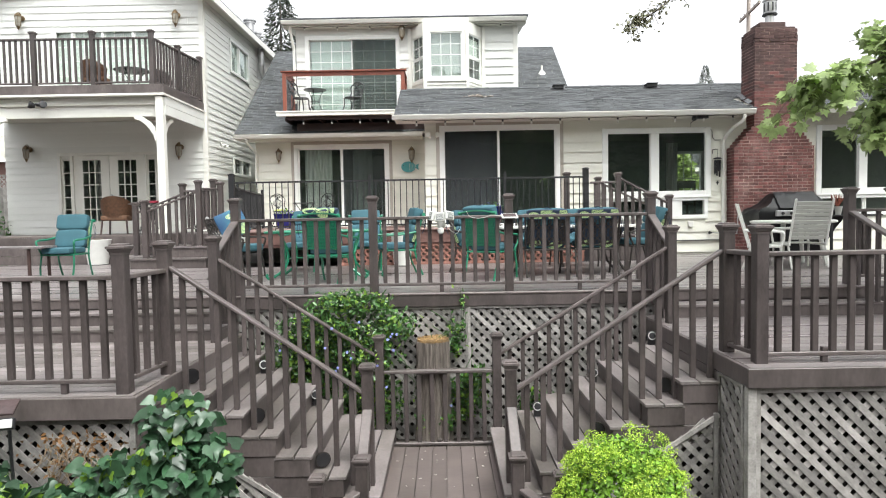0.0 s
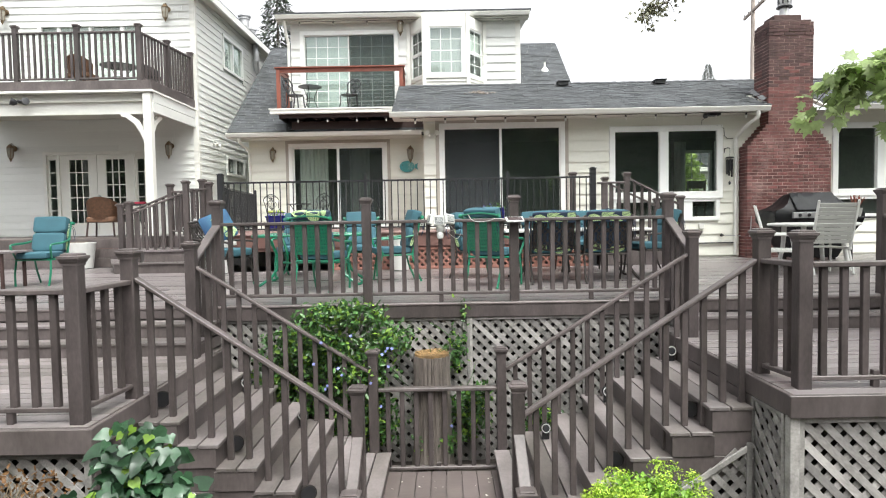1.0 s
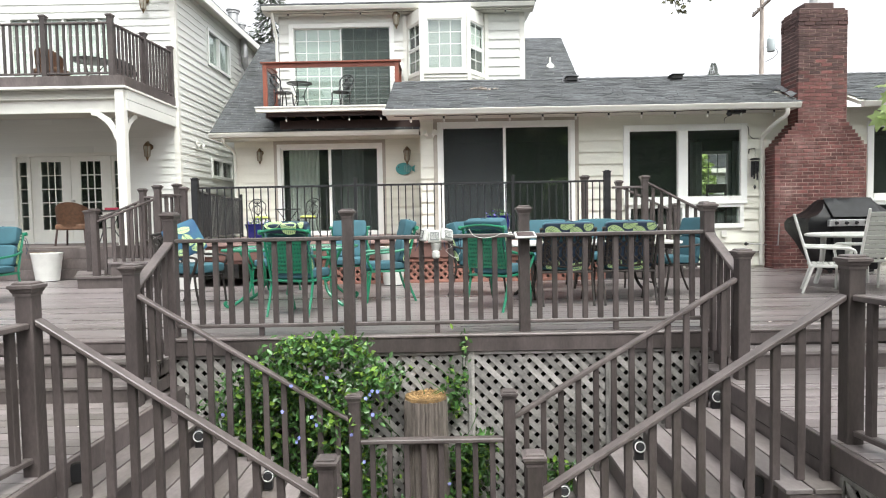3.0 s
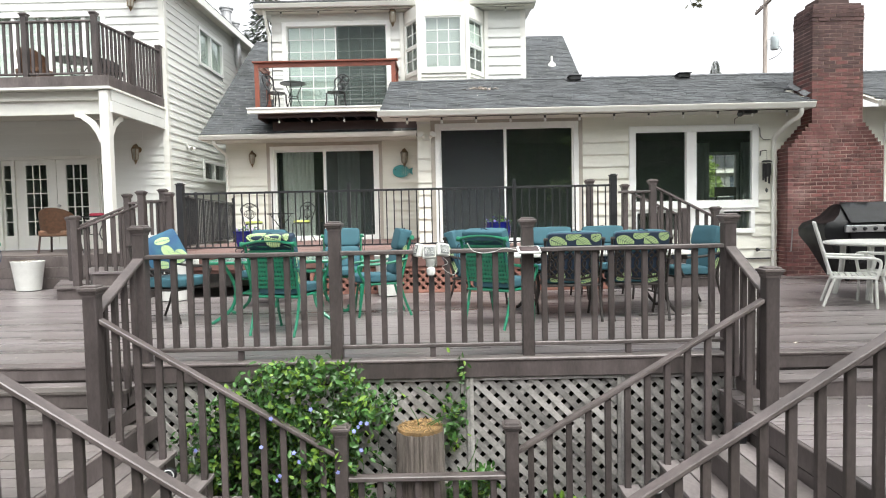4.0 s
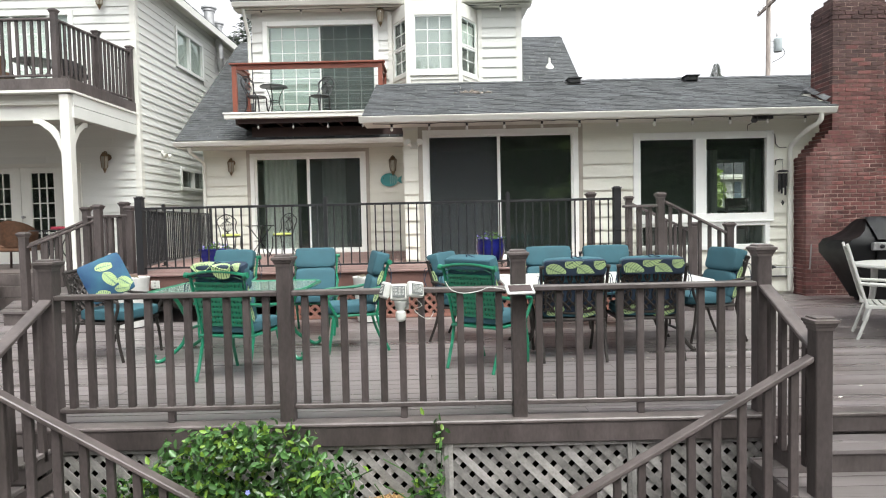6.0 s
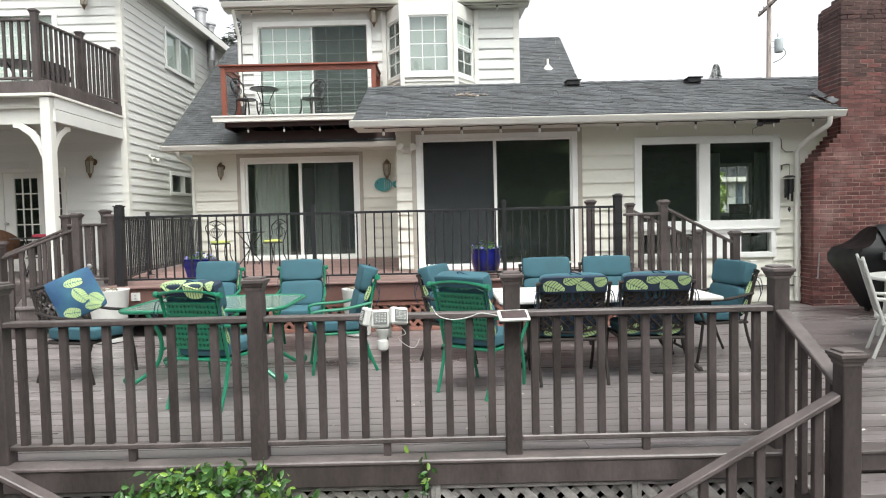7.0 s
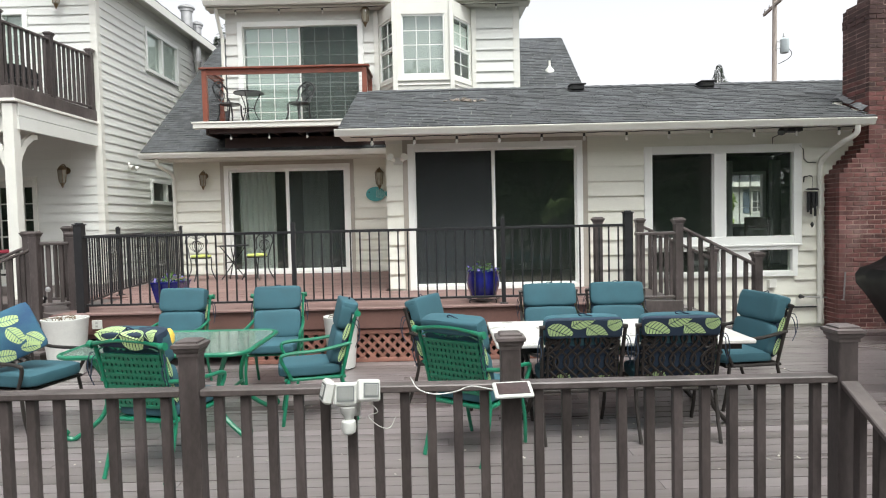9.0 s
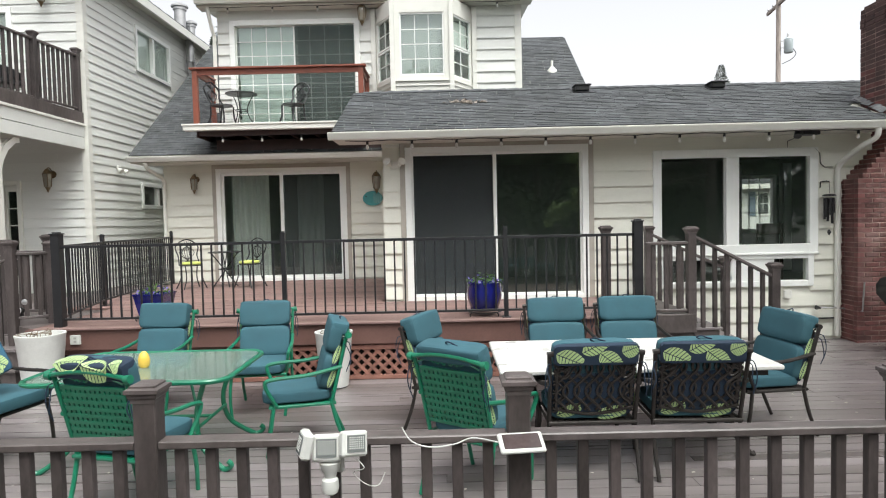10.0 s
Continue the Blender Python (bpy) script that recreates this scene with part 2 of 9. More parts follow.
curtain_pale = material("pale sheer curtain", (0.8, 0.83, 0.8), 0.85, var=0.1, scale=6, bump=0.05)
blind_pale = material("pale green blind", (0.46, 0.54, 0.505), 0.7, var=0.06, scale=3, bump=0.05)
metal_grey = material("galvanised metal", (0.5, 0.5, 0.5), 0.4, 0.8, var=0.2, scale=8, bump=0.05)
flashing_lead = material("weathered lead flashing", (0.16, 0.165, 0.17), 0.5, 0.5, var=0.5, scale=12, bump=0.2)
steel_cable = material("dull steel cable", (0.16, 0.165, 0.17), 0.5, 0.6, var=0.2, scale=12, bump=0)
soil = material("dark mulch soil", (0.035, 0.027, 0.022), 0.95, var=0.5, scale=5, fine=70, bump=0.6)

# ---- ground ----
DECK_D, LAND_L, LAND_R, LOW = 0.68, -0.41, -0.30, -1.65   # fenced deck, side landings, low landing; the main deck is z = 0


def ground():
    bm = bmesh.new()
    xs = [-300, -60, -25, -14] + [-11 + 0.75 * i for i in range(31)] + [16, 30, 70, 300]
    ys = [-300, -60, -20, -8] + [-4 + 0.6 * i for i in range(44)] + [26, 34, 60, 120, 400]
    grid = []
    for x in xs:
        col = []
        for y in ys:
            z = -2.75 + 1.0 * min(1, max(0, (y - 5.5) / 2.2)) + 0.05 * noise.noise((x * 0.8, y * 0.8, 0))
            z += 1.3 * min(1, max(0, (y - 14) / 6))
            col.append(bm.verts.new((x, y, z)))
        grid.append(col)
    for a, b in zip(grid, grid[1:]):
        for i in range(len(ys) - 1):
            bm.faces.new((a[i], b[i], b[i + 1], a[i + 1]))
    tagged(part("ground", bm, soil, smooth=True), "dark mulch and soil sloping under the decks", "ground", kind="structure")


ground()


# ---- walls with lap siding ----
def facade(x, y, turn=0.0):
    """A wall's frame: local x runs along the wall, local -y points outwards."""
    return pose(x, y, 0, 0, 0, turn)


def cells(u0, u1, z0, z1, holes):
    us = sorted({u0, u1, *[v for h in holes for v in h[:2] if u0 < v < u1]})
    zs = sorted({z0, z1, *[v for h in holes for v in h[2:] if z0 < v < z1]})
    for a, b in zip(zs, zs[1:]):
        run = None
        for c, d in zip(us, us[1:]):
            if any(h[0] <= c and d <= h[1] and h[2] <= a and b <= h[3] for h in holes):
                if run:
                    yield (*run, a, b)
                run = None
            else:
                run = (run[0], d) if run else (c, d)
        if run:
            yield (*run, a, b)


siding_meshes = {}


def siding_mesh(mat, h):
    key = (mat.name, round(h, 3))
    if key not in siding_meshes:
        bm = bmesh.new()
        d = 0.036 if h > 0.2 else 0.025
        prof = [(0, 0.012), (-d, 0), (-d, 0.006), (-0.005, h + 0.02), (0, h + 0.02)]
        lo = [bm.verts.new((0, a, b)) for a, b in prof]
        hi = [bm.verts.new((1, a, b)) for a, b in prof]
        bm.faces.new(lo), bm.faces.new(hi[::-1])
        for i in range(5):
            j = (i + 1) % 5
            bm.faces.new((lo[i], hi[i], hi[j], lo[j]))
        siding_meshes[key] = mesh("siding_board", bm, mat)
    return siding_meshes[key]


def wall(name, F, u0, u1, z0, z1, holes, mat, course, label, thick=0.16, slope=None, joints=3.7):
    """A solid wall with openings, clad in overlapping boards. slope: (u, rise) of a raking top edge, as a function u -> z."""
    bm = bmesh.new()
    for a, b, c, d in cells(u0, u1, z0, z1, holes):
        box(bm, a, b, 0, thick, c, d)
    bmesh.ops.transform(bm, matrix=F, verts=bm.verts[:])
    w = tagged(part(name, bm, mat), label, "wall", kind="structure")
    me = siding_mesh(mat, course)
    k = 0
    z = z0
    rnd = random.Random(name)
    while z < z1 - 0.02:
        lo_z, hi_z = z, min(z + course, z1)
        spans = [(u0, u1)]
        for h in holes:
            if h[2] < hi_z - 0.03 and h[3] > lo_z + 0.03:
                nxt = []
                for a, b in spans:
                    if h[1] <= a or h[0] >= b:
                        nxt.append((a, b))
                    else:
                        if h[0] - a > 0.03:
                            nxt.append((a, h[0]))
                        if b - h[1] > 0.03:
                            nxt.append((h[1], b))
                spans = nxt
        for a, b in spans:
            if slope:
                a, b = slope(a, b, hi_z)
                if b - a < 0.05:
                    continue
            cut = a
            while cut < b - 0.01:
                end = min(b, cut + joints * (0.5 + rnd.random()) if b - cut > joints * 1.4 else b)
                piece("siding_board", me, w, F @ stretched(pose(cut, 0, z, rnd.uniform(-0.15, 0.15)), end - cut - 0.002, 1, (hi_z - lo_z + 0.02) / (course + 0.02)))
                cut = end
        z += course
    return w


def window(name, F, u0, u1, z0, z1, label, panes, trim=0.07, trim_mat=None, muntin=0.014, sill=False, group="", fills=(), stile=0.035, casing=0.0):
    """A framed opening. panes: (u0, u1, z0, z1, columns, rows, glass) of each light."""
    w = thing(name, F @ Vector(((u0 + u1) / 2, 0, z0)), label, "window", group, "structure")
    tm = trim_mat or vinyl_white
    if trim:
        bm = boxes((u0 - trim, u0 + 0.02, -0.05, 0.02, z0 - trim, z1 + trim), (u1 - 0.02, u1 + trim, -0.05, 0.02, z0 - trim, z1 + trim),
                   (u0 + 0.02, u1 - 0.02, -0.05, 0.02, z1 - 0.02, z1 + trim), (u0 + 0.02, u1 - 0.02, -0.055, 0.02, z0 - trim, z0 + 0.02), bevel=0.004)
        for (a, b), (c, d) in ((fills[i], fills[i + 1]) for i in range(0, len(fills), 2)):
            box(bm, a, b, -0.03, 0.06, c, d)
        bmesh.ops.transform(bm, matrix=F, verts=bm.verts[:])
        part("window_frame", bm, tm, w)
    if casing:
        a, b, c = u0 - trim, u1 + trim, z1 + trim
        bm = boxes((a - casing, a, -0.042, 0.02, z0 - trim, c + casing), (b, b + casing, -0.042, 0.02, z0 - trim, c + casing), (a, b, -0.042, 0.02, c, c + casing), bevel=0.003)
        bmesh.ops.transform(bm, matrix=F, verts=bm.verts[:])
        part("casing", bm, taupe_paint, w, "taupe painted outer casing")
    if sill:
        bm = boxes((u0 - trim, u1 + trim, -0.075, 0.0, z0 - trim - 0.03, z0 - trim), bevel=0.004)
        bmesh.ops.transform(bm, matrix=F, verts=bm.verts[:])
        part("window_sill", bm, tm, w)
    for i, (a, b, c, d, cols, rows, gm) in enumerate(panes):
        s = stile
        y0 = 0.0 if i % 2 else 0.025
        bm = boxes((a, a + s, y0, y0 + 0.045, c, d), (b - s, b, y0, y0 + 0.045, c, d), (a + s, b - s, y0, y0 + 0.045, c, c + s), (a + s, b - s, y0, y0 + 0.045, d - s, d), bevel=0.003)
        bmesh.ops.transform(bm, matrix=F, verts=bm.verts[:])
        sash = part("sash", bm, vinyl_white, w)
        bm = boxes((a + s, b - s, y0 + 0.018, y0 + 0.024, c + s, d - s))
        bmesh.ops.transform(bm, matrix=F, verts=bm.verts[:])
        g = part("pane", bm, gm or glass, sash)
        g.visible_shadow = False
        for k in range(1, cols):
            u = a + s + (b - a - 2 * s) * k / cols
            bm = boxes((u - muntin / 2, u + muntin / 2, y0 + 0.01, y0 + 0.03, c + s, d - s))
            bmesh.ops.transform(bm, matrix=F, verts=bm.verts[:])
            part("muntin", bm, vinyl_white, sash)
        for k in range(1, rows):
            z = c + s + (d - c - 2 * s) * k / rows
            bm = boxes((a + s, b - s, y0 + 0.0105, y0 + 0.0295, z - muntin / 2, z + muntin / 2))
            bmesh.ops.transform(bm, matrix=F, verts=bm.verts[:])
            part("muntin", bm, vinyl_white, sash)
    return w


def slab(name, x0, x1, y0, y1, z0, z1, mat, label, category, kind="structure"):
    return tagged(part(name, boxes((x0, x1, y0, y1, z0, z1)), mat), label, category, kind=kind)


# single-storey wing behind the fenced deck
YM = 15.38
FM = facade(0, YM)
main_holes = [(0.24, 2.71, 0.72, 2.80), (3.77, 5.99, 1.32, 2.68), (3.8, 5.95, 0.82, 1.2), (8.4, 10.55, 1.32, 2.68), (8.4, 10.55, 0.82, 1.2)]
wall("wall_main", FM, -0.15, 14, -0.4, 3.0, main_holes, siding_cream, 0.221, "cream lap siding wall of the single-storey house wing")
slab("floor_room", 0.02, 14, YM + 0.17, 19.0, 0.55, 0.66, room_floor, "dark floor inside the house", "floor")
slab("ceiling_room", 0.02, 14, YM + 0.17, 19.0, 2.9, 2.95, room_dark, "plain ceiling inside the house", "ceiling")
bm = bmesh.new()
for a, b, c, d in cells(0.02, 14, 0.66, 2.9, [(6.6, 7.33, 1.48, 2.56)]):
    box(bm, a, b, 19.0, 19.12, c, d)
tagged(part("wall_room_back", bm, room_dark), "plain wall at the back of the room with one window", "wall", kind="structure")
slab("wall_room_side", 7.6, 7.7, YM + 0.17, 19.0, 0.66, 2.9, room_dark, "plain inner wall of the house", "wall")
slab("wall_room_side_west", -0.15, 0.0, YM + 0.17, 19.2, -0.4, 3.0, siding_cream, "cream side wall of the house wing", "wall")
window("window_1", FM, 0.24, 2.71, 0.72, 2.80, "wide white sliding patio door with a dark screen", [(0.24, 1.47, 0.72, 2.8, 1, 1, screen_glass), (1.43, 2.71, 0.72, 2.8, 1, 1, None)], stile=0.045, casing=0.075)
window("window_2", FM, 3.8, 5.95, 1.36, 2.65, "white two-light picture window", [(3.77, 4.78, 1.32, 2.68, 1, 1, None), (4.9, 5.99, 1.32, 2.68, 1, 1, None)], trim=0.1, sill=True, fills=((4.75, 4.93), (1.32, 2.68)))
window("window_3", FM, 3.82, 5.93, 0.83, 1.19, "low white awning window pair", [(3.8, 4.86, 0.82, 1.2, 1, 1, None), (5.4, 5.95, 0.82, 1.2, 1, 1, None)], trim=0.06, fills=((4.82, 5.43), (0.82, 1.2)))
window("window_4", FM, 8.43, 10.5, 1.36, 2.65, "white two-light picture window beside the chimney", [(8.4, 9.3, 1.32, 2.68, 1, 1, None), (9.42, 10.55, 1.32, 2.68, 1, 1, None)], trim=0.1, sill=True, fills=((9.27, 9.45), (1.32, 2.68)))
window("window_5", FM, 8.45, 10.48, 0.84, 1.18, "low white awning window", [(8.4, 9.42, 0.82, 1.2, 1, 1, None), (9.42, 10.55, 0.82, 1.2, 1, 1, None)], trim=0.06)
FB = facade(0, 19.0)
window("window_6", FB, 6.62, 7.31, 1.5, 2.54, "small-paned window on the far side of the room", [(6.6, 7.33, 1.48, 2.56, 3, 3, clear_glass)], trim=0.05)
slab("corner_board", -0.16, 0.16, YM - 0.03, YM, 2.88, 3.0, trim_white, "white frieze board under the eave", "trim")

# two-storey house with the balcony
YL = 19.2
FL = facade(0, YL)
wall("wall_house", FL, -4.95, -0.15, -0.4, 3.12, [(-3.82, -1.32, 0.72, 2.9)], siding_cream, 0.221, "cream lap siding wall of the two-storey house")
window("window_7", FL, -3.82, -1.32, 0.72, 2.90, "white sliding patio door with pale curtains", [(-3.82, -2.53, 0.72, 2.9, 1, 1, None), (-2.61, -1.32, 0.72, 2.9, 1, 1, dim_glass)], stile=0.07, casing=0.08)
slab("wall_house_side", -4.95, -4.8, YL + 0.16, 26, -0.4, 3.1, siding_cream, "cream side wall of the two-storey house", "wall")
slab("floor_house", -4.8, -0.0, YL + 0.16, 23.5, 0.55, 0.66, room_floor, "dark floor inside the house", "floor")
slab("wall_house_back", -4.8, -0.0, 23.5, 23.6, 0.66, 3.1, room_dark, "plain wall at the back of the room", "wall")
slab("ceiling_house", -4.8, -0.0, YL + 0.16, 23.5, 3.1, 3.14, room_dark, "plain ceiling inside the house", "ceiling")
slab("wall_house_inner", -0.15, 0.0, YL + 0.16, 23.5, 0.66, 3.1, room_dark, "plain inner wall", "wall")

# dormer storey
dorm_holes = [(-3.42, -0.98, 3.75, 5.84), (-0.62, 1.42, 4.3, 6.02)]
wall("wall_dormer", FL, -3.75, 2.32, 3.7, 6.15, dorm_holes, siding_white, 0.221, "white lap siding wall of the upper storey")
balcony_door = window("window_8", FL, -3.42, -0.98, 3.78, 5.84, "white sliding balcony door with a grid of bars", [(-3.42, -2.16, 3.75, 5.84, 4, 7, None), (-2.24, -0.98, 3.75, 5.84, 4, 7, None)], trim=0.085)
net = boxes((-2.2, -1.02, -0.03, -0.024, 3.8, 5.8))
bmesh.ops.transform(net, matrix=FL, verts=net.verts[:])
part("insect_screen", net, screen_net, balcony_door, "dark insect screen").visible_shadow = False
slab("wall_dormer_east", 2.16, 2.32, YL + 0.16, 24, 3.7, 6.2, siding_white, "white side wall of the upper storey", "wall")
slab("wall_dormer_west", -3.75, -3.6, YL + 0.16, 24, 3.7, 6.2, siding_white, "white side wall of the upper storey", "wall")
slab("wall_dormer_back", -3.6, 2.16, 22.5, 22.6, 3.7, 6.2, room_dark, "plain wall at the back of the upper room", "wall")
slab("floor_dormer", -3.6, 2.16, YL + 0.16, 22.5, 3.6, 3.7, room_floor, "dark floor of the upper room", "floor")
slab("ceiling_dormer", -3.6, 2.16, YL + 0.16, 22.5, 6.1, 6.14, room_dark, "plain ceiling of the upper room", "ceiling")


def bay():
    b = thing("window_9", (0.38, 18.5, 4.25), "white three-sided bay window with small panes", "window", kind="structure")
    plan = [(-0.58, YL - 0.001), (-0.2, 18.52), (0.93, 18.52), (1.36, YL - 0.001)]
    for z0, z1 in ((4.28, 4.52), (5.83, 6.08)):
        part("bay_band", prism(plan, z0, z1), trim_white, b)
    for (xa, ya), (xb, yb), cols, rows, name in ((plan[0], plan[1], 2, 0, "l"), (plan[1], plan[2], 4, 4, "c"), (plan[2], plan[3], 2, 0, "r")):
        L = math.hypot(xb - xa, yb - ya)
        F = pose(xa, ya, 0, 0, 0, math.degrees(math.atan2(yb - ya, xb - xa)))
        m = 0.14 if name == "c" else 0.05
        lights = [(m, L - m, 4.62, 5.8)] if name == "c" else [(m, L - m, 4.6, 5.17), (m, L - m, 5.19, 5.78)]
        bm = boxes((0, m, 0, 0.08, 4.52, 5.83), (L - m, L, 0, 0.08, 4.52, 5.83), (m, L - m, 0, 0.08, 4.52, lights[0][2]), (m, L - m, 0, 0.08, lights[-1][3], 5.83), bevel=0.004)
        bmesh.ops.transform(bm, matrix=F, verts=bm.verts[:])
        part("bay_post_pair", bm, trim_white, b)
        for z in (4.41, 4.5):
            bm = boxes((0.01, L - 0.01, -0.022, 0.0, z, z + 0.026), bevel=0.004)
            bmesh.ops.transform(bm, matrix=F, verts=bm.verts[:])
            part("trim_strip", bm, trim_white, b)
        if name == "r":
            # white panel added behind the pane, standing for the sky it mirrors
            bm = boxes((0.04, L - 0.04, 0.11, 0.115, 5.16, 5.7))
            bmesh.ops.transform(bm, matrix=F, verts=bm.verts[:])
            part("shade", bm, curtain_pale, b, "white panel standing for mirrored sky")
        for a, bb, c, d in lights:
            s = 0.03
            bm = boxes((a, a + s, 0.02, 0.06, c, d), (bb - s, bb, 0.02, 0.06, c, d), (a + s, bb - s, 0.02, 0.06, c, c + s), (a + s, bb - s, 0.02, 0.06, d - s, d))
            bmesh.ops.transform(bm, matrix=F, verts=bm.verts[:])
            sash = part("sash", bm, vinyl_white, b)
            bm = boxes((a + s, bb - s, 0.037, 0.043, c + s, d - s))
            bmesh.ops.transform(bm, matrix=F, verts=bm.verts[:])
            part("pane", bm, glass, sash).visible_shadow = False
            nc, nr = (3, 4) if name == "c" else (2, 2)
            for k in range(1, nc):
                u = a + s + (bb - a - 2 * s) * k / nc
                bm = boxes((u - 0.007, u + 0.007, 0.03, 0.05, c + s, d - s))
                bmesh.ops.transform(bm, matrix=F, verts=bm.verts[:])
                part("muntin", bm, vinyl_white, sash)
            for k in range(1, nr):
                z = c + s + (d - c - 2 * s) * k / nr
                bm = boxes((a + s, bb - s, 0.031, 0.049, z - 0.007, z + 0.007))
                bmesh.ops.transform(bm, matrix=F, verts=bm.verts[:])
                part("muntin", bm, vinyl_white, sash)
    for a, bb in ((-0.67, -0.575), (1.355, 1.45)):
        part("casing", boxes((a, bb, YL - 0.06, YL + 0.02, 4.22, 6.08), bevel=0.004), trim_white, b)
    for x in (-0.2, 0.93):
        part("corner_trim", boxes((x - 0.045, x + 0.045, 18.475, 18.53, 4.26, 6.12), bevel=0.006), trim_white, b)
    part("bay_sill", boxes((-0.16, 0.89, 18.485, 18.52, 4.5, 4.53), bevel=0.003), trim_white, b)
    # drawn blind behind the middle light
    part("blind", boxes((-0.1, 0.83, 18.68, 18.69, 4.52, 5.83)), material("grey-white blind", (0.42, 0.445, 0.425), 0.7, var=0.06, scale=3), b, "pale drawn blind")


bay()

# left wing: front wall, side wall, porch and upper balcony
YW, XW = 18.3, -5.97
FW = facade(0, YW)
FS = facade(XW, 0, 90)
wall("wall_wing_front", FW, -11.3, XW, 0.3, 8.6, [(-9.85, -7.32, 0.62, 2.7), (-9.85, -7.32, 3.98, 5.93)], siding_white, 0.174, "white lap siding front wall of the left wing",
     slope=lambda a, b, z: (a, min(b, XW - max(0, (z - 6.75)) * 2.0)) if z > 6.75 else (a, b))
wall("wall_wing_side", FS, YW, 28, 0.3, 6.85, [(20.3, 22.05, 5.28, 6.24), (20.3, 21.95, 2.27, 2.8)], siding_white, 0.174, "white lap siding side wall of the left wing")
slab("corner_board_wing", XW - 0.1, XW + 0.03, YW - 0.03, YW + 0.1, 0.3, 6.85, trim_white, "white corner board of the left wing", "trim")
window("window_10", FS, 20.36, 22.0, 5.32, 6.2, "white sliding window of the left wing", [(20.3, 21.2, 5.28, 6.24, 1, 1, None), (21.17, 22.05, 5.28, 6.24, 1, 1, None)], trim=0.06, fills=((21.14, 21.23), (5.28, 6.24)))
window("window_12", FW, -9.82, -7.35, 3.98, 5.9, "white glazed balcony doors with pale blinds", [(-9.85, -9.4, 3.98, 5.93, 1, 5, None), (-9.36, -8.6, 3.98, 5.93, 3, 5, None), (-8.57, -7.81, 3.98, 5.93, 3, 5, None), (-7.77, -7.32, 3.98, 5.93, 1, 5, None)], trim=0.08, fills=((-9.41, -9.35), (3.98, 5.93), (-8.61, -8.56), (3.98, 5.93), (-7.82, -7.76), (3.98, 5.93)))
slab("corner_board_dormer", 2.22, 2.35, YL - 0.035, YL, 3.7, 6.15, trim_white, "white corner board of the upper storey", "trim")
window("window_11", FS, 20.36, 21.9, 2.31, 2.76, "small white sliding window of the left wing", [(20.3, 21.15, 2.27, 2.8, 1, 1, None), (21.12, 21.95, 2.27, 2.8, 1, 1, None)], trim=0.06, fills=((21.09, 21.18), (2.27, 2.8)))
slab("floor_wing", -11.2, XW - 0.2, YW + 0.17, 22.5, 0.5, 0.6, room_floor, "dark floor inside the left wing", "floor")
slab("wall_wing_back", -11.2, XW - 0.2, 22.5, 22.6, 0.6, 6.6, room_dark, "plain wall inside the left wing", "wall")
slab("wall_wing_west", -11.3, -11.15, YW + 0.17, 28, 0.3, 7.0, siding_white, "white far side wall of the left wing", "wall")
slab("ceiling_wing", -11.2, XW - 0.2, YW + 0.17, 22.5, 3.3, 3.4, room_dark, "plain ceiling inside the left wing", "ceiling")


def french_doors():
    d = thing("door_1", (-8.58, YW, 0.62), "white double french doors with small panes and side lights", "door", kind="structure")
    bm = boxes((-9.92, -9.84, -0.05, 0.1, 0.62, 2.76), (-7.33, -7.25, -0.05, 0.1, 0.62, 2.76), (-9.84, -7.33, -0.05, 0.1, 2.68, 2.76),
               (-9.58, -9.52, -0.03, 0.1, 0.62, 2.68), (-7.66, -7.6, -0.03, 0.1, 0.62, 2.68), bevel=0.004)
    bmesh.ops.transform(bm, matrix=FW, verts=bm.verts[:])
    part("door_frame", bm, trim_white, d)
    for a, b, ga, gb, cols, nm in ((-9.84, -9.58, -9.79, -9.63, 1, "side_light"), (-9.52, -8.59, -9.29, -8.81, 3, "door_leaf"), (-8.58, -7.66, -8.36, -7.87, 3, "door_leaf"), (-7.6, -7.33, -7.55, -7.38, 1, "side_light")):
        z0, z1 = 0.95, 2.56
        bm = boxes((a, ga, 0.02, 0.065, 0.63, 2.68), (gb, b, 0.02, 0.065, 0.63, 2.68), (ga, gb, 0.02, 0.065, 0.63, z0), (ga, gb, 0.02, 0.065, z1, 2.68))
        bmesh.ops.transform(bm, matrix=FW, verts=bm.verts[:])
        leaf = part(nm, bm, trim_white, d)
        bm = boxes((ga, gb, 0.04, 0.046, z0, z1))
        bmesh.ops.transform(bm, matrix=FW, verts=bm.verts[:])
        part("pane", bm, glass, leaf).visible_shadow = False
        for k in range(1, cols):
            u = ga + (gb - ga) * k / cols
            bm = boxes((u - 0.012, u + 0.012, 0.03, 0.055, z0, z1))
            bmesh.ops.transform(bm, matrix=FW, verts=bm.verts[:])
            part("muntin", bm, trim_white, leaf)
        for k in range(1, 5):
            z = z0 + (z1 - z0) * k / 5
            bm = boxes((ga, gb, 0.031, 0.054, z - 0.012, z + 0.012))
            bmesh.ops.transform(bm, matrix=FW, verts=bm.verts[:])
            part("muntin", bm, trim_white, leaf)
        if nm == "door_leaf" and a > -9:
            bm = lathe([(0.02, 0), (0.02, 0.04), (0.035, 0.06), (0.03, 0.09), (0.01, 0.1)], 12, m=pose(-8.52, YW + 0.02, 1.62, 90))
            part("handle", bm, metal_grey, leaf, "polished door knob", True)


french_doors()


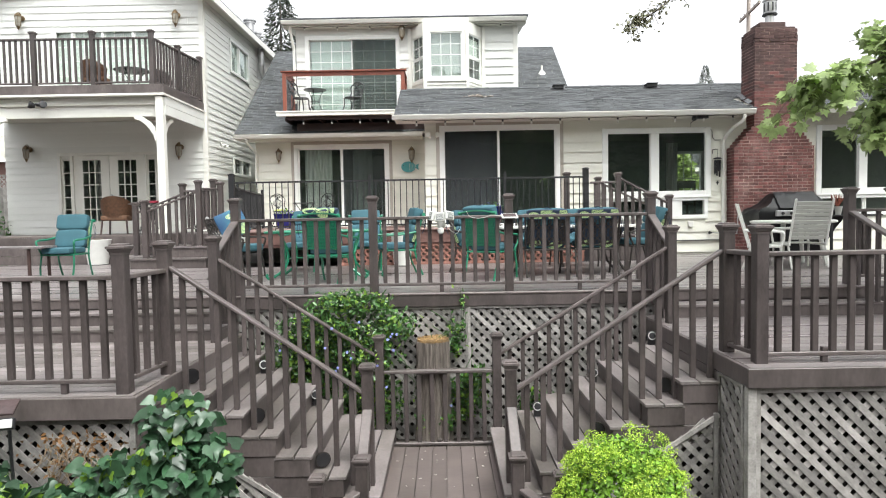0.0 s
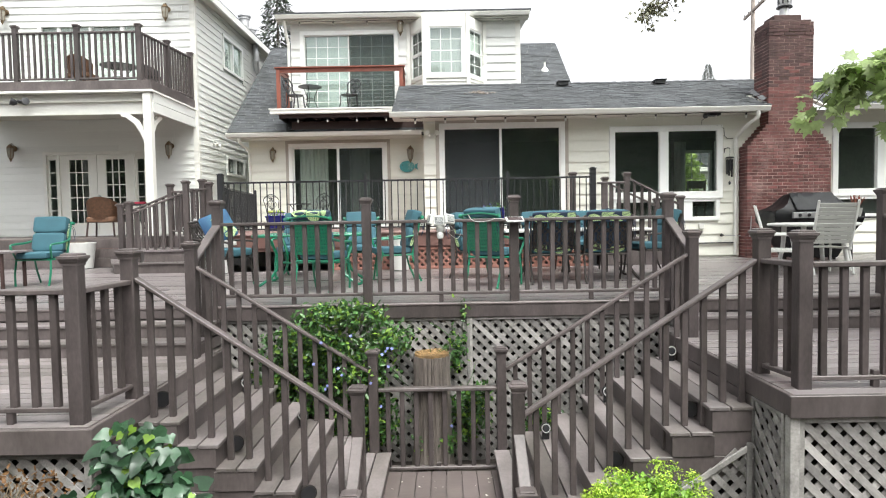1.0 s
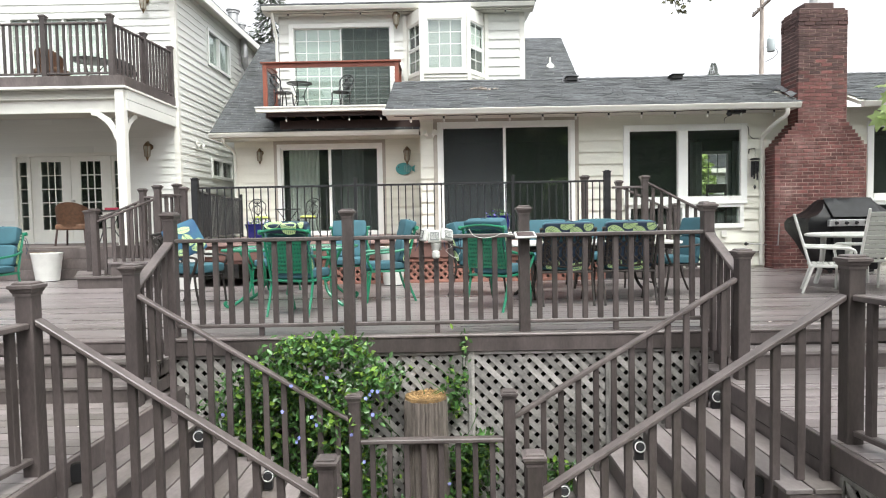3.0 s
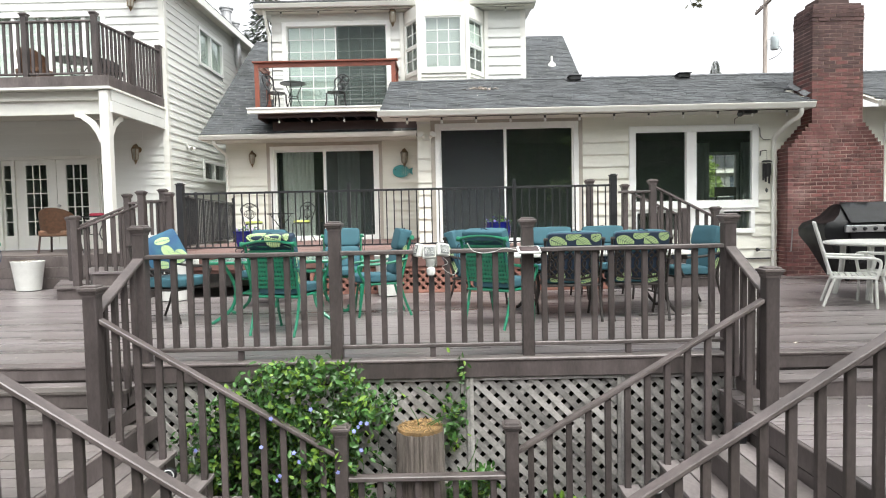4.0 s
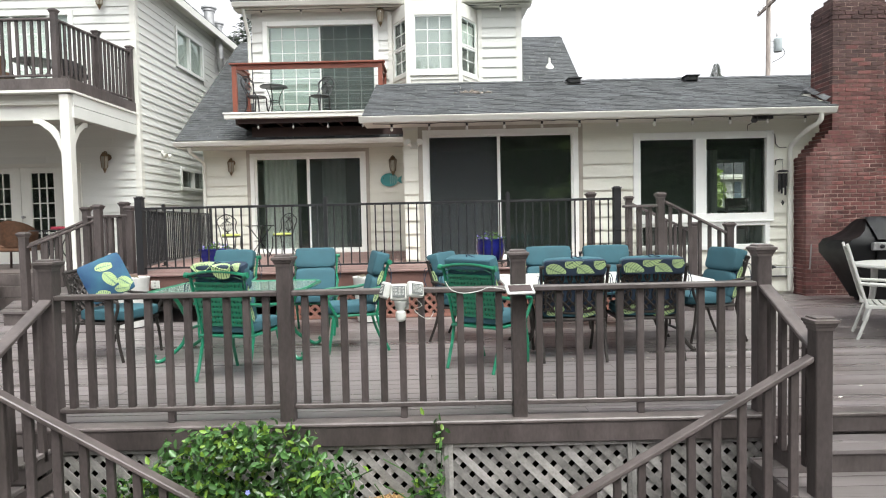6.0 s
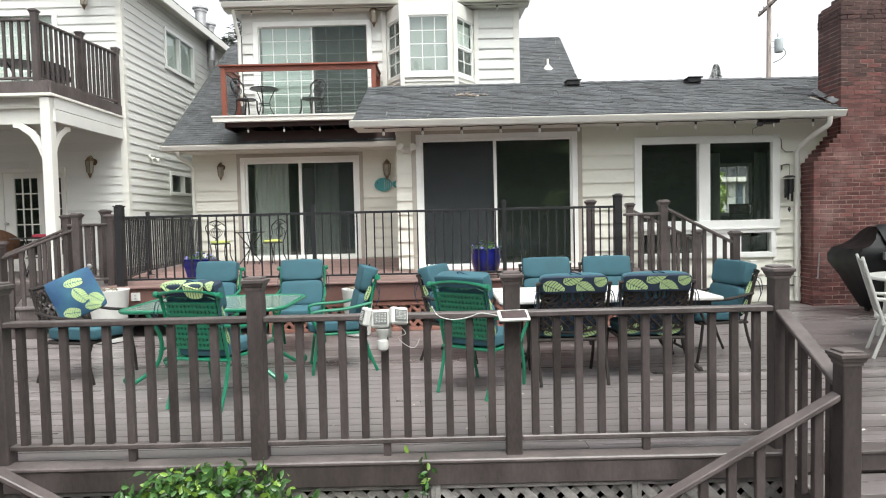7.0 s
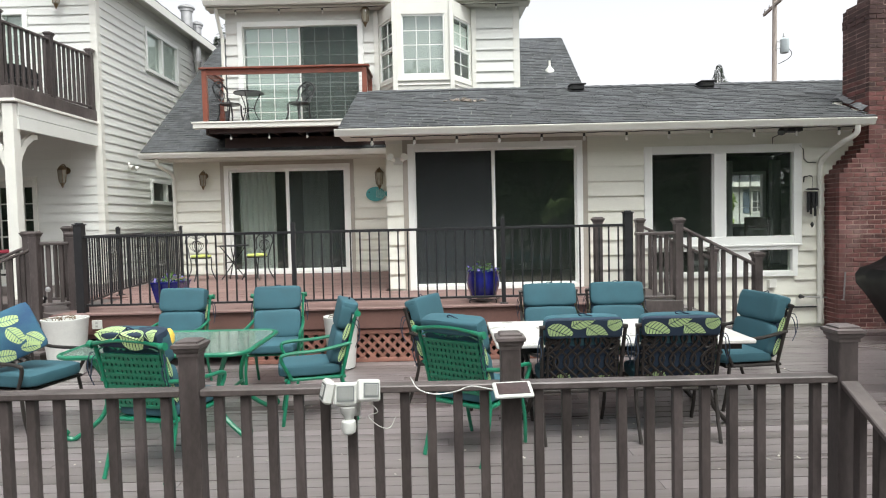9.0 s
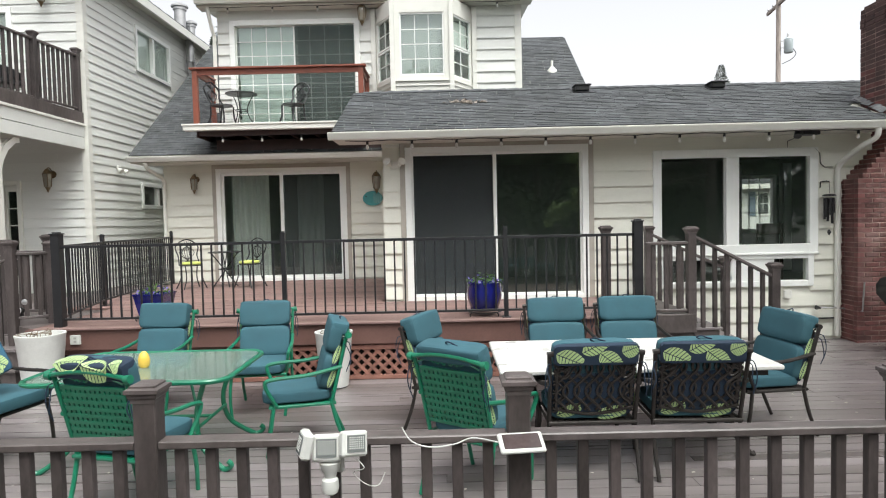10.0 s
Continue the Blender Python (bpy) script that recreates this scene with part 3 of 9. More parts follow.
# ---- roofs ----
def shingles(owner, origin, along, up, length, rise, seed, expo=0.095, tab=0.26, cut=None):
    """Overlapping tabs on a slope: origin at the eave's end, along the eave, up the slope (unit vectors)."""
    rnd = random.Random(seed)
    along, up = Vector(along).normalized(), Vector(up).normalized()
    nrm = along.cross(up).normalized()
    vs, fs = [], []
    k, v = 0, 0.0
    while v < rise:
        u = -tab * rnd.random()
        while u < length:
            w = tab * rnd.uniform(0.55, 1.2)
            a, b = max(0, u), min(length, u + w - 0.006)
            if b - a > 0.03 and (cut is None or cut(a, b, v)):
                lift = rnd.uniform(0.010, 0.018)
                top = min(rise, v + expo + 0.03)
                p = [Vector(origin) + along * s + up * t + nrm * h for s, t, h in
                     ((a, v, 0.0), (b, v, 0.0), (b, v, lift), (a, v, lift), (b, top, 0.006), (a, top, 0.006))]
                i = len(vs)
                vs += [tuple(q) for q in p]
                fs += [(i, i + 1, i + 2, i + 3), (i + 3, i + 2, i + 4, i + 5), (i, i + 3, i + 5), (i + 1, i + 4, i + 2)]
            u += w
        v += expo
    me = bpy.data.meshes.new("shingles")
    me.from_pydata(vs, [], fs)
    me.materials.append(shingle)
    ob = piece("shingles", me, owner, kind="stuff")
    return ob


def quadslab(pts, t):
    """A sheet of thickness t under four points."""
    bm = bmesh.new()
    top = [bm.verts.new(p) for p in pts]
    n = (Vector(pts[1]) - Vector(pts[0])).cross(Vector(pts[3]) - Vector(pts[0])).normalized()
    low = [bm.verts.new(Vector(p) - n * t) for p in pts]
    bm.faces.new(top), bm.faces.new(low[::-1])
    for i in range(4):
        bm.faces.new((top[i], low[i], low[(i + 1) % 4], top[(i + 1) % 4]))
    return bm


# main low roof
EY, EZ, RY, RZ = 14.78, 3.03, 17.1, 4.0
NOTCH = (6.76, 7.8, 15.6)
su = (0, RY - EY, RZ - EZ)
NZ = EZ + (NOTCH[2] - EY) * (RZ - EZ) / (RY - EY)
roof = tagged(part("roof_main", quadslab([(-0.75, EY, EZ), (NOTCH[0], EY, EZ), (NOTCH[0], RY, RZ), (-0.75, RY, RZ)], 0.06), soffit_paint), "dark grey shingle roof over the single-storey wing", "roof", kind="structure")
part("roof_slope", quadslab([(NOTCH[1], EY, EZ), (14.5, EY, EZ), (14.5, RY, RZ), (NOTCH[1], RY, RZ)], 0.06), soffit_paint, roof)
part("roof_slope", quadslab([(NOTCH[0], NOTCH[2], NZ), (NOTCH[1], NOTCH[2], NZ), (NOTCH[1], RY, RZ), (NOTCH[0], RY, RZ)], 0.06), soffit_paint, roof)
part("roof_back", quadslab([(-0.45, RY, RZ), (14.5, RY, RZ), (14.5, 19.2, RZ + 0.05), (-0.45, 19.2, RZ + 0.05)], 0.06), shingle, roof)
shingles(roof, (-0.76, EY - 0.02, EZ + 0.004), (1, 0, 0), su, 15.2, math.hypot(RY - EY, RZ - EZ) + 0.02, 3, cut=lambda a, b, v: not (b > NOTCH[0] + 0.8 and a < NOTCH[1] + 0.74 and v < 0.9))
bm = bmesh.new()
rr = random.Random(9)
x = -0.6
while x < 14.4:
    tip = pose(x, RY, RZ + 0.012 + rr.uniform(0, 0.003), 0, rr.uniform(-2.6, -2.0), 0)
    box(bm, 0, 0.3, -0.14, 0.0, 0, 0.014, tip @ pose(0, 0, 0, 22.7))
    box(bm, 0, 0.3, 0.0, 0.14, 0, 0.014, tip @ pose(0, 0, 0, -5))
    x += 0.21
part("ridge_cap", bm, shingle, roof, kind="stuff")
part("gable_end", quadslab([(-0.12, 15.42, 3.0), (-0.12, 19.18, 3.0), (-0.12, 19.18, 3.93), (-0.12, 17.0, 3.88)], 0.05), siding_cream, roof)


def gutter(name, x0, x1, y, z, label):
    g = thing(name, ((x0 + x1) / 2, y, z), label, "gutter", kind="structure")
    prof = [(0, 0.0), (0.0, 0.10), (-0.012, 0.105), (-0.10, 0.095), (-0.115, 0.09), (-0.115, 0.08), (-0.10, 0.05), (-0.075, 0.0)]
    bm = bmesh.new()
    a = [bm.verts.new((x0, y + p, z + q)) for p, q in prof]
    b = [bm.verts.new((x1, y + p, z + q)) for p, q in prof]
    bm.faces.new(a), bm.faces.new(b[::-1])
    for i in range(len(prof)):
        j = (i + 1) % len(prof)
        bm.faces.new((a[i], b[i], b[j], a[j]))
    part("trough", bm, trim_white, g)
    return g


gutter("gutter_main", -0.8, 6.7, EY - 0.02, EZ - 0.11, "long white eaves gutter")
gutter("gutter_main_east", 7.82, 14.5, EY - 0.02, EZ - 0.11, "white eaves gutter beyond the chimney")
slab("soffit_main", -0.76, 6.74, EY - 0.02, YM, 2.93, 2.955, soffit_paint, "off-white soffit boards under the eave", "soffit")
# house roof: front slope left of, below and right of the dormer
HY, HZ, TY, TZ = 18.55, 3.2, 23.2, 6.56
hu = (0, TY - HY, TZ - HZ)
hr = math.hypot(TY - HY, TZ - HZ)
house_roof = tagged(part("roof_house", quadslab([(-5.3, HY, HZ), (3.98, 18.55, HZ), (3.98, TY, TZ), (-5.3, TY, TZ)], 0.06), soffit_paint), "steep dark shingle roof of the two-storey house", "roof", kind="structure")
shingles(house_roof, (-5.32, HY - 0.02, HZ + 0.004), (1, 0, 0), hu, 9.32, hr, 5, cut=lambda a, b, v: not (v > 0.75 and a > 1.75 and b < 7.5))
part("roof_back", quadslab([(3.98, TY, TZ), (-5.3, TY, TZ), (-5.3, 27.8, HZ), (3.98, 27.8, HZ)], 0.06), shingle, house_roof)
gutter("gutter_house", -5.32, -0.3, HY - 0.02, HZ - 0.12, "white eaves gutter of the two-storey house")
slab("soffit_house", -5.3, -0.3, HY - 0.02, YL, 3.06, 3.085, soffit_paint, "off-white soffit boards under the house eave", "soffit")

# dormer roof
dorm = tagged(part("roof_dormer", quadslab([(-4.05, 18.85, 6.27), (2.55, 18.85, 6.27), (2.55, 23.5, 6.62), (-4.05, 23.5, 6.62)], 0.1), trim_white), "shallow roof of the upper storey", "roof", kind="structure")
part("shingle_edge", quadslab([(-4.1, 18.8, 6.31), (2.6, 18.8, 6.31), (2.6, 23.5, 6.66), (-4.1, 23.5, 6.66)], 0.035), shingle, dorm)
gutter("gutter_dormer", -4.05, 2.55, 18.85, 6.15, "white gutter of the upper storey")
slab("soffit_dormer", -4.05, 2.55, 18.87, YL, 6.12, 6.15, soffit_paint, "off-white soffit of the upper storey", "soffit")

# wing roof: gable towards the decks
wing_roof = tagged(part("roof_wing", quadslab([(-5.6, 17.85, 6.72), (-5.6, 28.5, 6.72), (-8.65, 28.5, 8.35), (-8.65, 17.85, 8.35)], 0.08), trim_white), "dark shingle gable roof of the left wing", "roof", kind="structure")
part("roof_west", quadslab([(-8.65, 17.85, 8.35), (-8.65, 28.5, 8.35), (-11.8, 28.5, 6.75), (-11.8, 17.85, 6.75)], 0.08), trim_white, wing_roof)
shingles(wing_roof, (-5.58, 17.84, 6.73), (0, 1, 0), (-3.05, 0, 1.63), 10.7, 3.54, 6)
part("eave_board", boxes((-5.63, -5.58, 17.85, 28.5, 6.55, 6.74), bevel=0.005), trim_white, wing_roof)
part("bargeboard", quadslab([(-5.58, 17.80, 6.75), (-5.58, 17.85, 6.75), (-8.65, 17.85, 8.38), (-8.65, 17.80, 8.38)], 0.2), trim_white, wing_roof)
slab("soffit_wing", -5.6, XW, 17.87, 28.5, 6.68, 6.7, soffit_paint, "off-white soffit of the left wing", "soffit")


# ---- decks ----
def planks(owner, name, mat, x0, x1, y0, y1, z, along="x", width=0.136, gap=0.008, length=4.2, thick=0.026, seed=1):
    """Deck boards, each a piece of its own."""
    rnd = random.Random(seed)
    bm = boxes((0, 1, 0, width, -thick, 0))
    me = mesh(name, bm, mat)
    lo, hi, a0, a1 = (y0, y1, x0, x1) if along == "x" else (x0, x1, y0, y1)
    v = lo
    while v < hi - 0.02:
        w = min(width, hi - v)
        u = a0
        first = True
        while u < a1 - 0.02:
            e = u + length * (rnd.uniform(0.3, 1.0) if first else 1.0)
            first = False
            e = a1 if a1 - e < 0.6 else min(e, a1)
            dz = rnd.uniform(-0.0015, 0.0015)
            if along == "x":
                m = stretched(pose(u, v, z + dz), e - u - 0.004, w / width, 1)
            else:
                m = stretched(pose(v + w, u, z + dz, 0, 0, 90), e - u - 0.004, w / width, 1)
            piece("plank", me, owner, m)
            u = e
        v += width + gap


def deck(name, label, x0, x1, y0, y1, z, fascia_mat):
    d = tagged(part(name, boxes((x0 + 0.03, x1 - 0.03, y0 + 0.03, y1 - 0.01, z - 0.2, z - 0.03)), fascia_mat), label, "deck", kind="structure")
    return d


# main deck
deck_a = deck("floor_main_deck", "weathered grey-brown board deck", -9.5, 9.5, 8.92, 15.36, 0, paint_brown)
part("fascia", boxes((-2.3, 2.78, 8.9, 8.93, -0.16, -0.028), bevel=0.004), shaded_paint, deck_a)
part("edge_board", boxes((-9.5, 9.5, 8.892, 9.03, -0.028, 0.001), bevel=0.008), paint_brown, deck_a)
part("fascia", boxes((-9.5, -2.3, 8.9, 8.93, -0.12, -0.028), bevel=0.004), paint_brown, deck_a)
part("fascia", boxes((2.78, 9.5, 8.9, 8.93, -0.13, -0.028), bevel=0.004), paint_brown, deck_a)
# fenced upper deck
deck_d = tagged(part("floor_fenced_deck", boxes((-4.2, 3.0, 13.6, 15.34, DECK_D - 0.2, DECK_D - 0.03), (-4.8, -0.2, 15.34, 19.18, DECK_D - 0.2, DECK_D - 0.03)), paint_red), "reddish board deck behind a black metal fence", "deck", kind="structure")
part("fascia", boxes((-4.05, 3.05, 13.54, 13.575, DECK_D - 0.26, DECK_D - 0.03), bevel=0.004), paint_red, deck_d)
part("nosing", boxes((-4.05, 3.05, 13.5, 13.56, DECK_D - 0.026, DECK_D + 0.004), bevel=0.006), board_red, deck_d)
part("skirt", boxes((-4.05, 3.05, 13.585, 13.6, 0.36, 0.44)), paint_red, deck_d)
# side landings
land_l = deck("floor_landing_west", "grey-brown board landing west of the double stair", -9.5, -2.08, 6.2, 8.95, LAND_L, paint_brown)
part("fascia", boxes((-9.5, -2.055, 6.135, 6.175, LAND_L - 0.165, LAND_L), bevel=0.005), paint_brown, land_l)
part("fascia", boxes((-2.095, -2.06, 6.14, 8.5, LAND_L - 0.16, LAND_L + 0.001), bevel=0.005), paint_brown, land_l)
part("skirt_board", boxes((-2.1, -2.07, 6.79, 8.5, LAND_L - 0.4, LAND_L - 0.172), bevel=0.004), paint_brown, land_l)
land_r = deck("floor_landing_east", "grey-brown board landing east of the double stair", 2.54, 5.6, 6.28, 8.95, LAND_R, paint_brown)
part("fascia", boxes((2.505, 9.5, 6.235, 6.275, LAND_R - 0.15, LAND_R), bevel=0.005), paint_brown, land_r)
part("fascia", boxes((2.51, 2.545, 6.24, 8.5, LAND_R - 0.145, LAND_R + 0.001), bevel=0.005), paint_brown, land_r)
part("skirt_board", boxes((2.525, 2.555, 6.79, 8.5, LAND_R - 0.4, LAND_R - 0.157), bevel=0.004), paint_brown, land_r)
# low landing between the flights
land_c = tagged(part("floor_low_landing", boxes((-0.36, 0.735, 6.6, 8.4, LOW - 0.2, LOW - 0.03)), paint_brown), "worn brown board landing between the two flights", "deck", kind="structure")


# ---- steps ----
def flight_x(name, label, x_low, sign, n, tread, z_low, rise, y0, y1):
    """A flight that climbs along x from the low landing."""
    s = thing(name, (x_low, (y0 + y1) / 2, z_low), label, "stairs", kind="structure")
    half = (tread - 0.012) / 2
    bt = mesh("tread_board", boxes((0, half + 0.012, y0 - 0.02, y1, -0.028, 0), bevel=0.003), board_step)
    rb = mesh("riser", boxes((0, 0.03, y0, y1, -rise + 0.0, -0.028)), paint_brown)
    sb = mesh("skirt_board", boxes((0, tread + 0.02, y0 - 0.012, y0 + 0.02, -rise, -0.03), bevel=0.003), paint_brown)
    sl = mesh("skirt_board", boxes((0, tread * 2, y0 - 0.005, y0 + 0.02, -rise * 2, -rise - 0.004), bevel=0.003), paint_brown)
    for k in range(1, n + 1):
        z = z_low + rise * k
        xs = x_low + sign * tread * (k - 1)
        flip = Matrix.Identity(4) if sign > 0 else Matrix.Diagonal((-1, 1, 1, 1))
        for j in range(2):
            piece("tread_board", bt, s, pose(xs, 0, z) @ flip @ pose(j * (half + 0.024) - 0.022, 0, 0))
        piece("riser", rb, s, pose(xs, 0, z) @ flip)
        piece("skirt_board", sb, s, pose(xs, 0, z) @ flip)
        piece("skirt_board", sl, s, pose(xs, 0, z) @ flip @ pose(0, 0.004, 0))
    return s


TL_, TR_, RL, RR = 1.7 / 6, 0.296, 0.18, 0.187
stair_l = flight_x("stairs_west", "brown painted stair flight down from the west landing", -0.36, -1, 6, TL_, LOW, RL, 6.78, 8.48)
stair_r = flight_x("stairs_east", "brown painted stair flight down from the east landing", 0.735, 1, 6, TR_, LOW, RR, 6.78, 8.48)


def steps_y(name, label, x0, x1, y_top, z_top, n, rise, tread, mat):
    """Wide steps that come down towards -y from a deck."""
    s = thing(name, ((x0 + x1) / 2, y_top, z_top - rise * n), label, "stairs", kind="structure")
    half = (tread - 0.006) / 2
    for k in range(1, n + 1):
        z = z_top - rise * k
        part("riser", boxes((x0, x1, y_top - tread * (k - 1) - 0.005, y_top - tread * (k - 1) + 0.025, z, z + rise - 0.028)), paint_brown, s)
        if k < n:
            for j in range(2):
                yb = y_top - tread * k + j * (half + 0.006) - 0.02
                part("tread_board", boxes((x0, x1, yb, yb + half, z - 0.028, z), bevel=0.003), mat, s)
            part("side_panel", boxes((x0, x0 + 0.02, y_top - tread * k, y_top, z - rise, z - 0.03), (x1 - 0.02, x1, y_top - tread * k, y_top, z - rise, z - 0.03)), paint_brown, s)
    return s


steps_y("steps_west", "three wide brown steps from the main deck to the west landing", -9.5, -2.2, 8.93, 0, 3, 0.137, 0.29, board_step)
steps_y("steps_east", "two wide brown steps from the main deck to the east landing", 2.7, 5.2, 8.93, 0, 2, 0.15, 0.29, board_grey)

# ---- railings ----
BAL_W, BAL_D = 0.047, 0.04
bal_meshes = {}


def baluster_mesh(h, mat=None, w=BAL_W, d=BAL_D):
    key = (round(h, 2), w, (mat or shaded_paint).name)
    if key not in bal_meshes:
        bal_meshes[key] = mesh("baluster", boxes((-w / 2, w / 2, -d / 2, d / 2, 0, round(h, 2)), bevel=0.004 if mat is None else 0.001), mat or shaded_paint)
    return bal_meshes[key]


def post_mesh(h, w=0.098):
    key = ("post", round(h, 2), w)
    if key not in bal_meshes:
        bal_meshes[key] = mesh("post", boxes((-w / 2, w / 2, -w / 2, w / 2, 0, round(h, 2)), bevel=0.006), shaded_paint)
    return bal_meshes[key]


def cap_mesh(w=0.098):
    key = ("cap", w)
    if key not in bal_meshes:
        bm = bmesh.new()
        prev = None
        for s, z in ((w * 0.54, -0.045), (w * 0.54, -0.03), (w * 0.62, -0.02), (w * 0.66, -0.005), (w * 0.74, 0.0), (w * 0.74, 0.016), (w * 0.56, 0.022), (w * 0.56, 0.03), (w * 0.44, 0.036)):
            ring = [bm.verts.new((a * s, b * s, z)) for a, b in ((-1, -1), (1, -1), (1, 1), (-1, 1))]
            if prev:
                for i in range(4):
                    bm.faces.new((prev[i], prev[(i + 1) % 4], ring[(i + 1) % 4], ring[i]))
            else:
                bm.faces.new(ring[::-1])
            prev = ring
        bm.faces.new(prev)
        bal_meshes[key] = mesh("cap", bm, paint_brown)
    return bal_meshes[key]


def post(owner, x, y, z, h, turn=0.0, w=0.098):
    p = piece("post", post_mesh(h - 0.036, w), owner, pose(x, y, z, 0, 0, turn))
    piece("cap", cap_mesh(w), p, pose(x, y, z + h - 0.036, 0, 0, turn))
    return p


def bar(p, q, w, h, bevel=0.006):
    """A beam between two points on its top's middle line, its ends cut upright."""
    p, q = Vector(p), Vector(q)
    d = Vector((q.x - p.x, q.y - p.y, 0)).normalized()
    s = Vector((-d.y, d.x, 0)) * w / 2
    bm = bmesh.new()
    vs = [bm.verts.new(v) for v in (p - s, p + s, p + s - Vector((0, 0, h)), p - s - Vector((0, 0, h)), q - s, q + s, q + s - Vector((0, 0, h)), q - s - Vector((0, 0, h)))]
    for f in ((0, 1, 2, 3), (7, 6, 5, 4), (0, 4, 5, 1), (1, 5, 6, 2), (2, 6, 7, 3), (3, 7, 4, 0)):
        bm.faces.new([vs[i] for i in f])
    if bevel:
        bmesh.ops.bevel(bm, geom=bm.edges[:], offset=bevel, segments=1, affect="EDGES")
    return bm


def rail_run(owner, p, q, rail0, rail1, foot=None, n=None, gap=0.135, rail_w=0.088, bottom=True, inset=0.05, drop=0.785):
    """A top rail from p to q (plan), at heights rail0 and rail1, with balusters down to a bottom rail or, by foot(s), to the steps."""
    p, q = Vector((*p, 0)), Vector((*q, 0))
    L = (q - p).length
    d = (q - p) / L
    ang = math.degrees(math.atan2(d.y, d.x))
    a, b = p + d * inset, q - d * inset
    part("top_rail", bar((a.x, a.y, rail0), (b.x, b.y, rail1), rail_w, 0.036), paint_brown, owner)
    if bottom:
        part("bottom_rail", bar((a.x, a.y, rail0 - drop), (b.x, b.y, rail1 - drop), 0.06, 0.034), paint_brown, owner)
    n = n or max(1, round((L - 2 * inset) / gap) - 1)
    for i in range(1, n + 1):
        s = L * i / (n + 1)
        z1 = rail0 + (rail1 - rail0) * (s - inset) / (L - 2 * inset) - 0.03
        z0 = z1 - drop + 0.025 if bottom else foot(s)
        c = p + d * s
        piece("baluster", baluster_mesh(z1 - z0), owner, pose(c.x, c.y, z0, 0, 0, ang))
    return ang


RAIL, RAIL_E = 0.9, 0.87


def railing(label, at, group="painted deck railings"):
    return thing("railing", at, label, "railing", group)


# front of the main deck
r = railing("brown painted wooden railing along the main deck's front edge", (0.2, 9, 0))
XS = [-2.22, -0.6, 1.0, 2.67]
for x in XS:
    post(r, x, 9.0, -0.02, 1.17)
for a, b in zip(XS, XS[1:]):
    rail_run(r, (a, 9.0), (b, 9.0), RAIL, RAIL, n=11)
    piece("foot_block", baluster_mesh(0.12), r, pose((a + b) / 2, 9.0, 0))
# short raking runs down the steps beside the main deck
for x, yl, zl, lab in ((-2.22, 8.25, LAND_L, "west"), (2.67, 8.32, LAND_R - 0.08, "east")):
    r = railing("short raking brown railing beside the wide steps, " + lab + " side", (x, 8.6, zl))
    post(r, x, yl, zl - 0.02, 1.16)
    rail_run(r, (x, 9.0), (x, yl), RAIL - 0.02, zl + 0.96, foot=lambda s, z=zl: z + 0.2, n=4, bottom=False)


def stair_rail(label, p, q, z0, z1, s0, top, rise, tread, n=12):
    """A raking rail from the landing's post p down to the low post q; balusters stand on the treads."""
    r = railing(label, (*p, z0), "stair railings")

    def foot(s):
        k = int(max(0, s - s0) / tread) + 1
        return LOW + rise * max(0, 7 - k) if s > s0 else z0
    rail_run(r, p, q, z0 + top, z1, foot=foot, n=n, bottom=False)
    return r


G_Y, N_Y = 8.53, 7.03
r = stair_rail("brown raking railing on the west flight's inner side", (-2.22, 8.25), (-0.51, G_Y), LAND_L, -0.62, 0.1, 0.9, RL, TL_, 11)
post(r, -0.51, G_Y, LOW, 1.24)
r = stair_rail("brown raking railing on the west flight's outer side", (-2.14, 6.88), (-0.46, N_Y), LAND_L, -0.62, 0.1, 0.92, RL, TL_, 11)
post(r, -2.14, 6.88, LAND_L - 0.02, 1.155)
post(r, -0.46, N_Y, LOW, 1.26)
r = stair_rail("brown raking railing on the east flight's inner side", (2.67, 8.32), (0.8, G_Y), LAND_R, -0.62, 0.1, 0.83, RR, TR_, 12)
post(r, 0.8, G_Y, LOW, 1.24)
r = stair_rail("brown raking railing on the east flight's outer side", (2.63, 6.88), (0.8, N_Y), LAND_R, -0.62, 0.1, 0.87, RR, TR_, 12)
post(r, 2.63, 6.88, LAND_R - 0.02, 1.115)
post(r, 0.8, N_Y, LOW, 1.27)
# low panel across the back of the low landing
r = railing("low brown railing panel across the back of the low landing", (0.15, G_Y, LOW))
rail_run(r, (-0.51, G_Y), (0.8, G_Y), -0.815, -0.815, n=8, drop=0.82)
piece("foot_block", baluster_mesh(0.1), r, pose(0.15, G_Y, LOW - 0.05))
# raking rails of the lowest steps
for x, sgn in ((-0.46, -1), (0.8, 1)):
    r = railing("short raking railing of the lowest steps", (x, 6.7, LOW - 0.3))
    post(r, x, 6.55, LOW - 0.48, 1.1)
    rail_run(r, (x, N_Y), (x, 6.55), -0.78, -1.07, foot=lambda s: LOW - 0.05 - s * 0.5, n=3, bottom=False)
    post(r, x + sgn * 0.3, 6.25, LOW - 0.83, 1.42, w=0.085)
    rail_run(r, (x, 6.55), (x + sgn * 0.3, 6.25), -1.3, -1.4, foot=lambda s: LOW - 0.6, n=2, bottom=False)
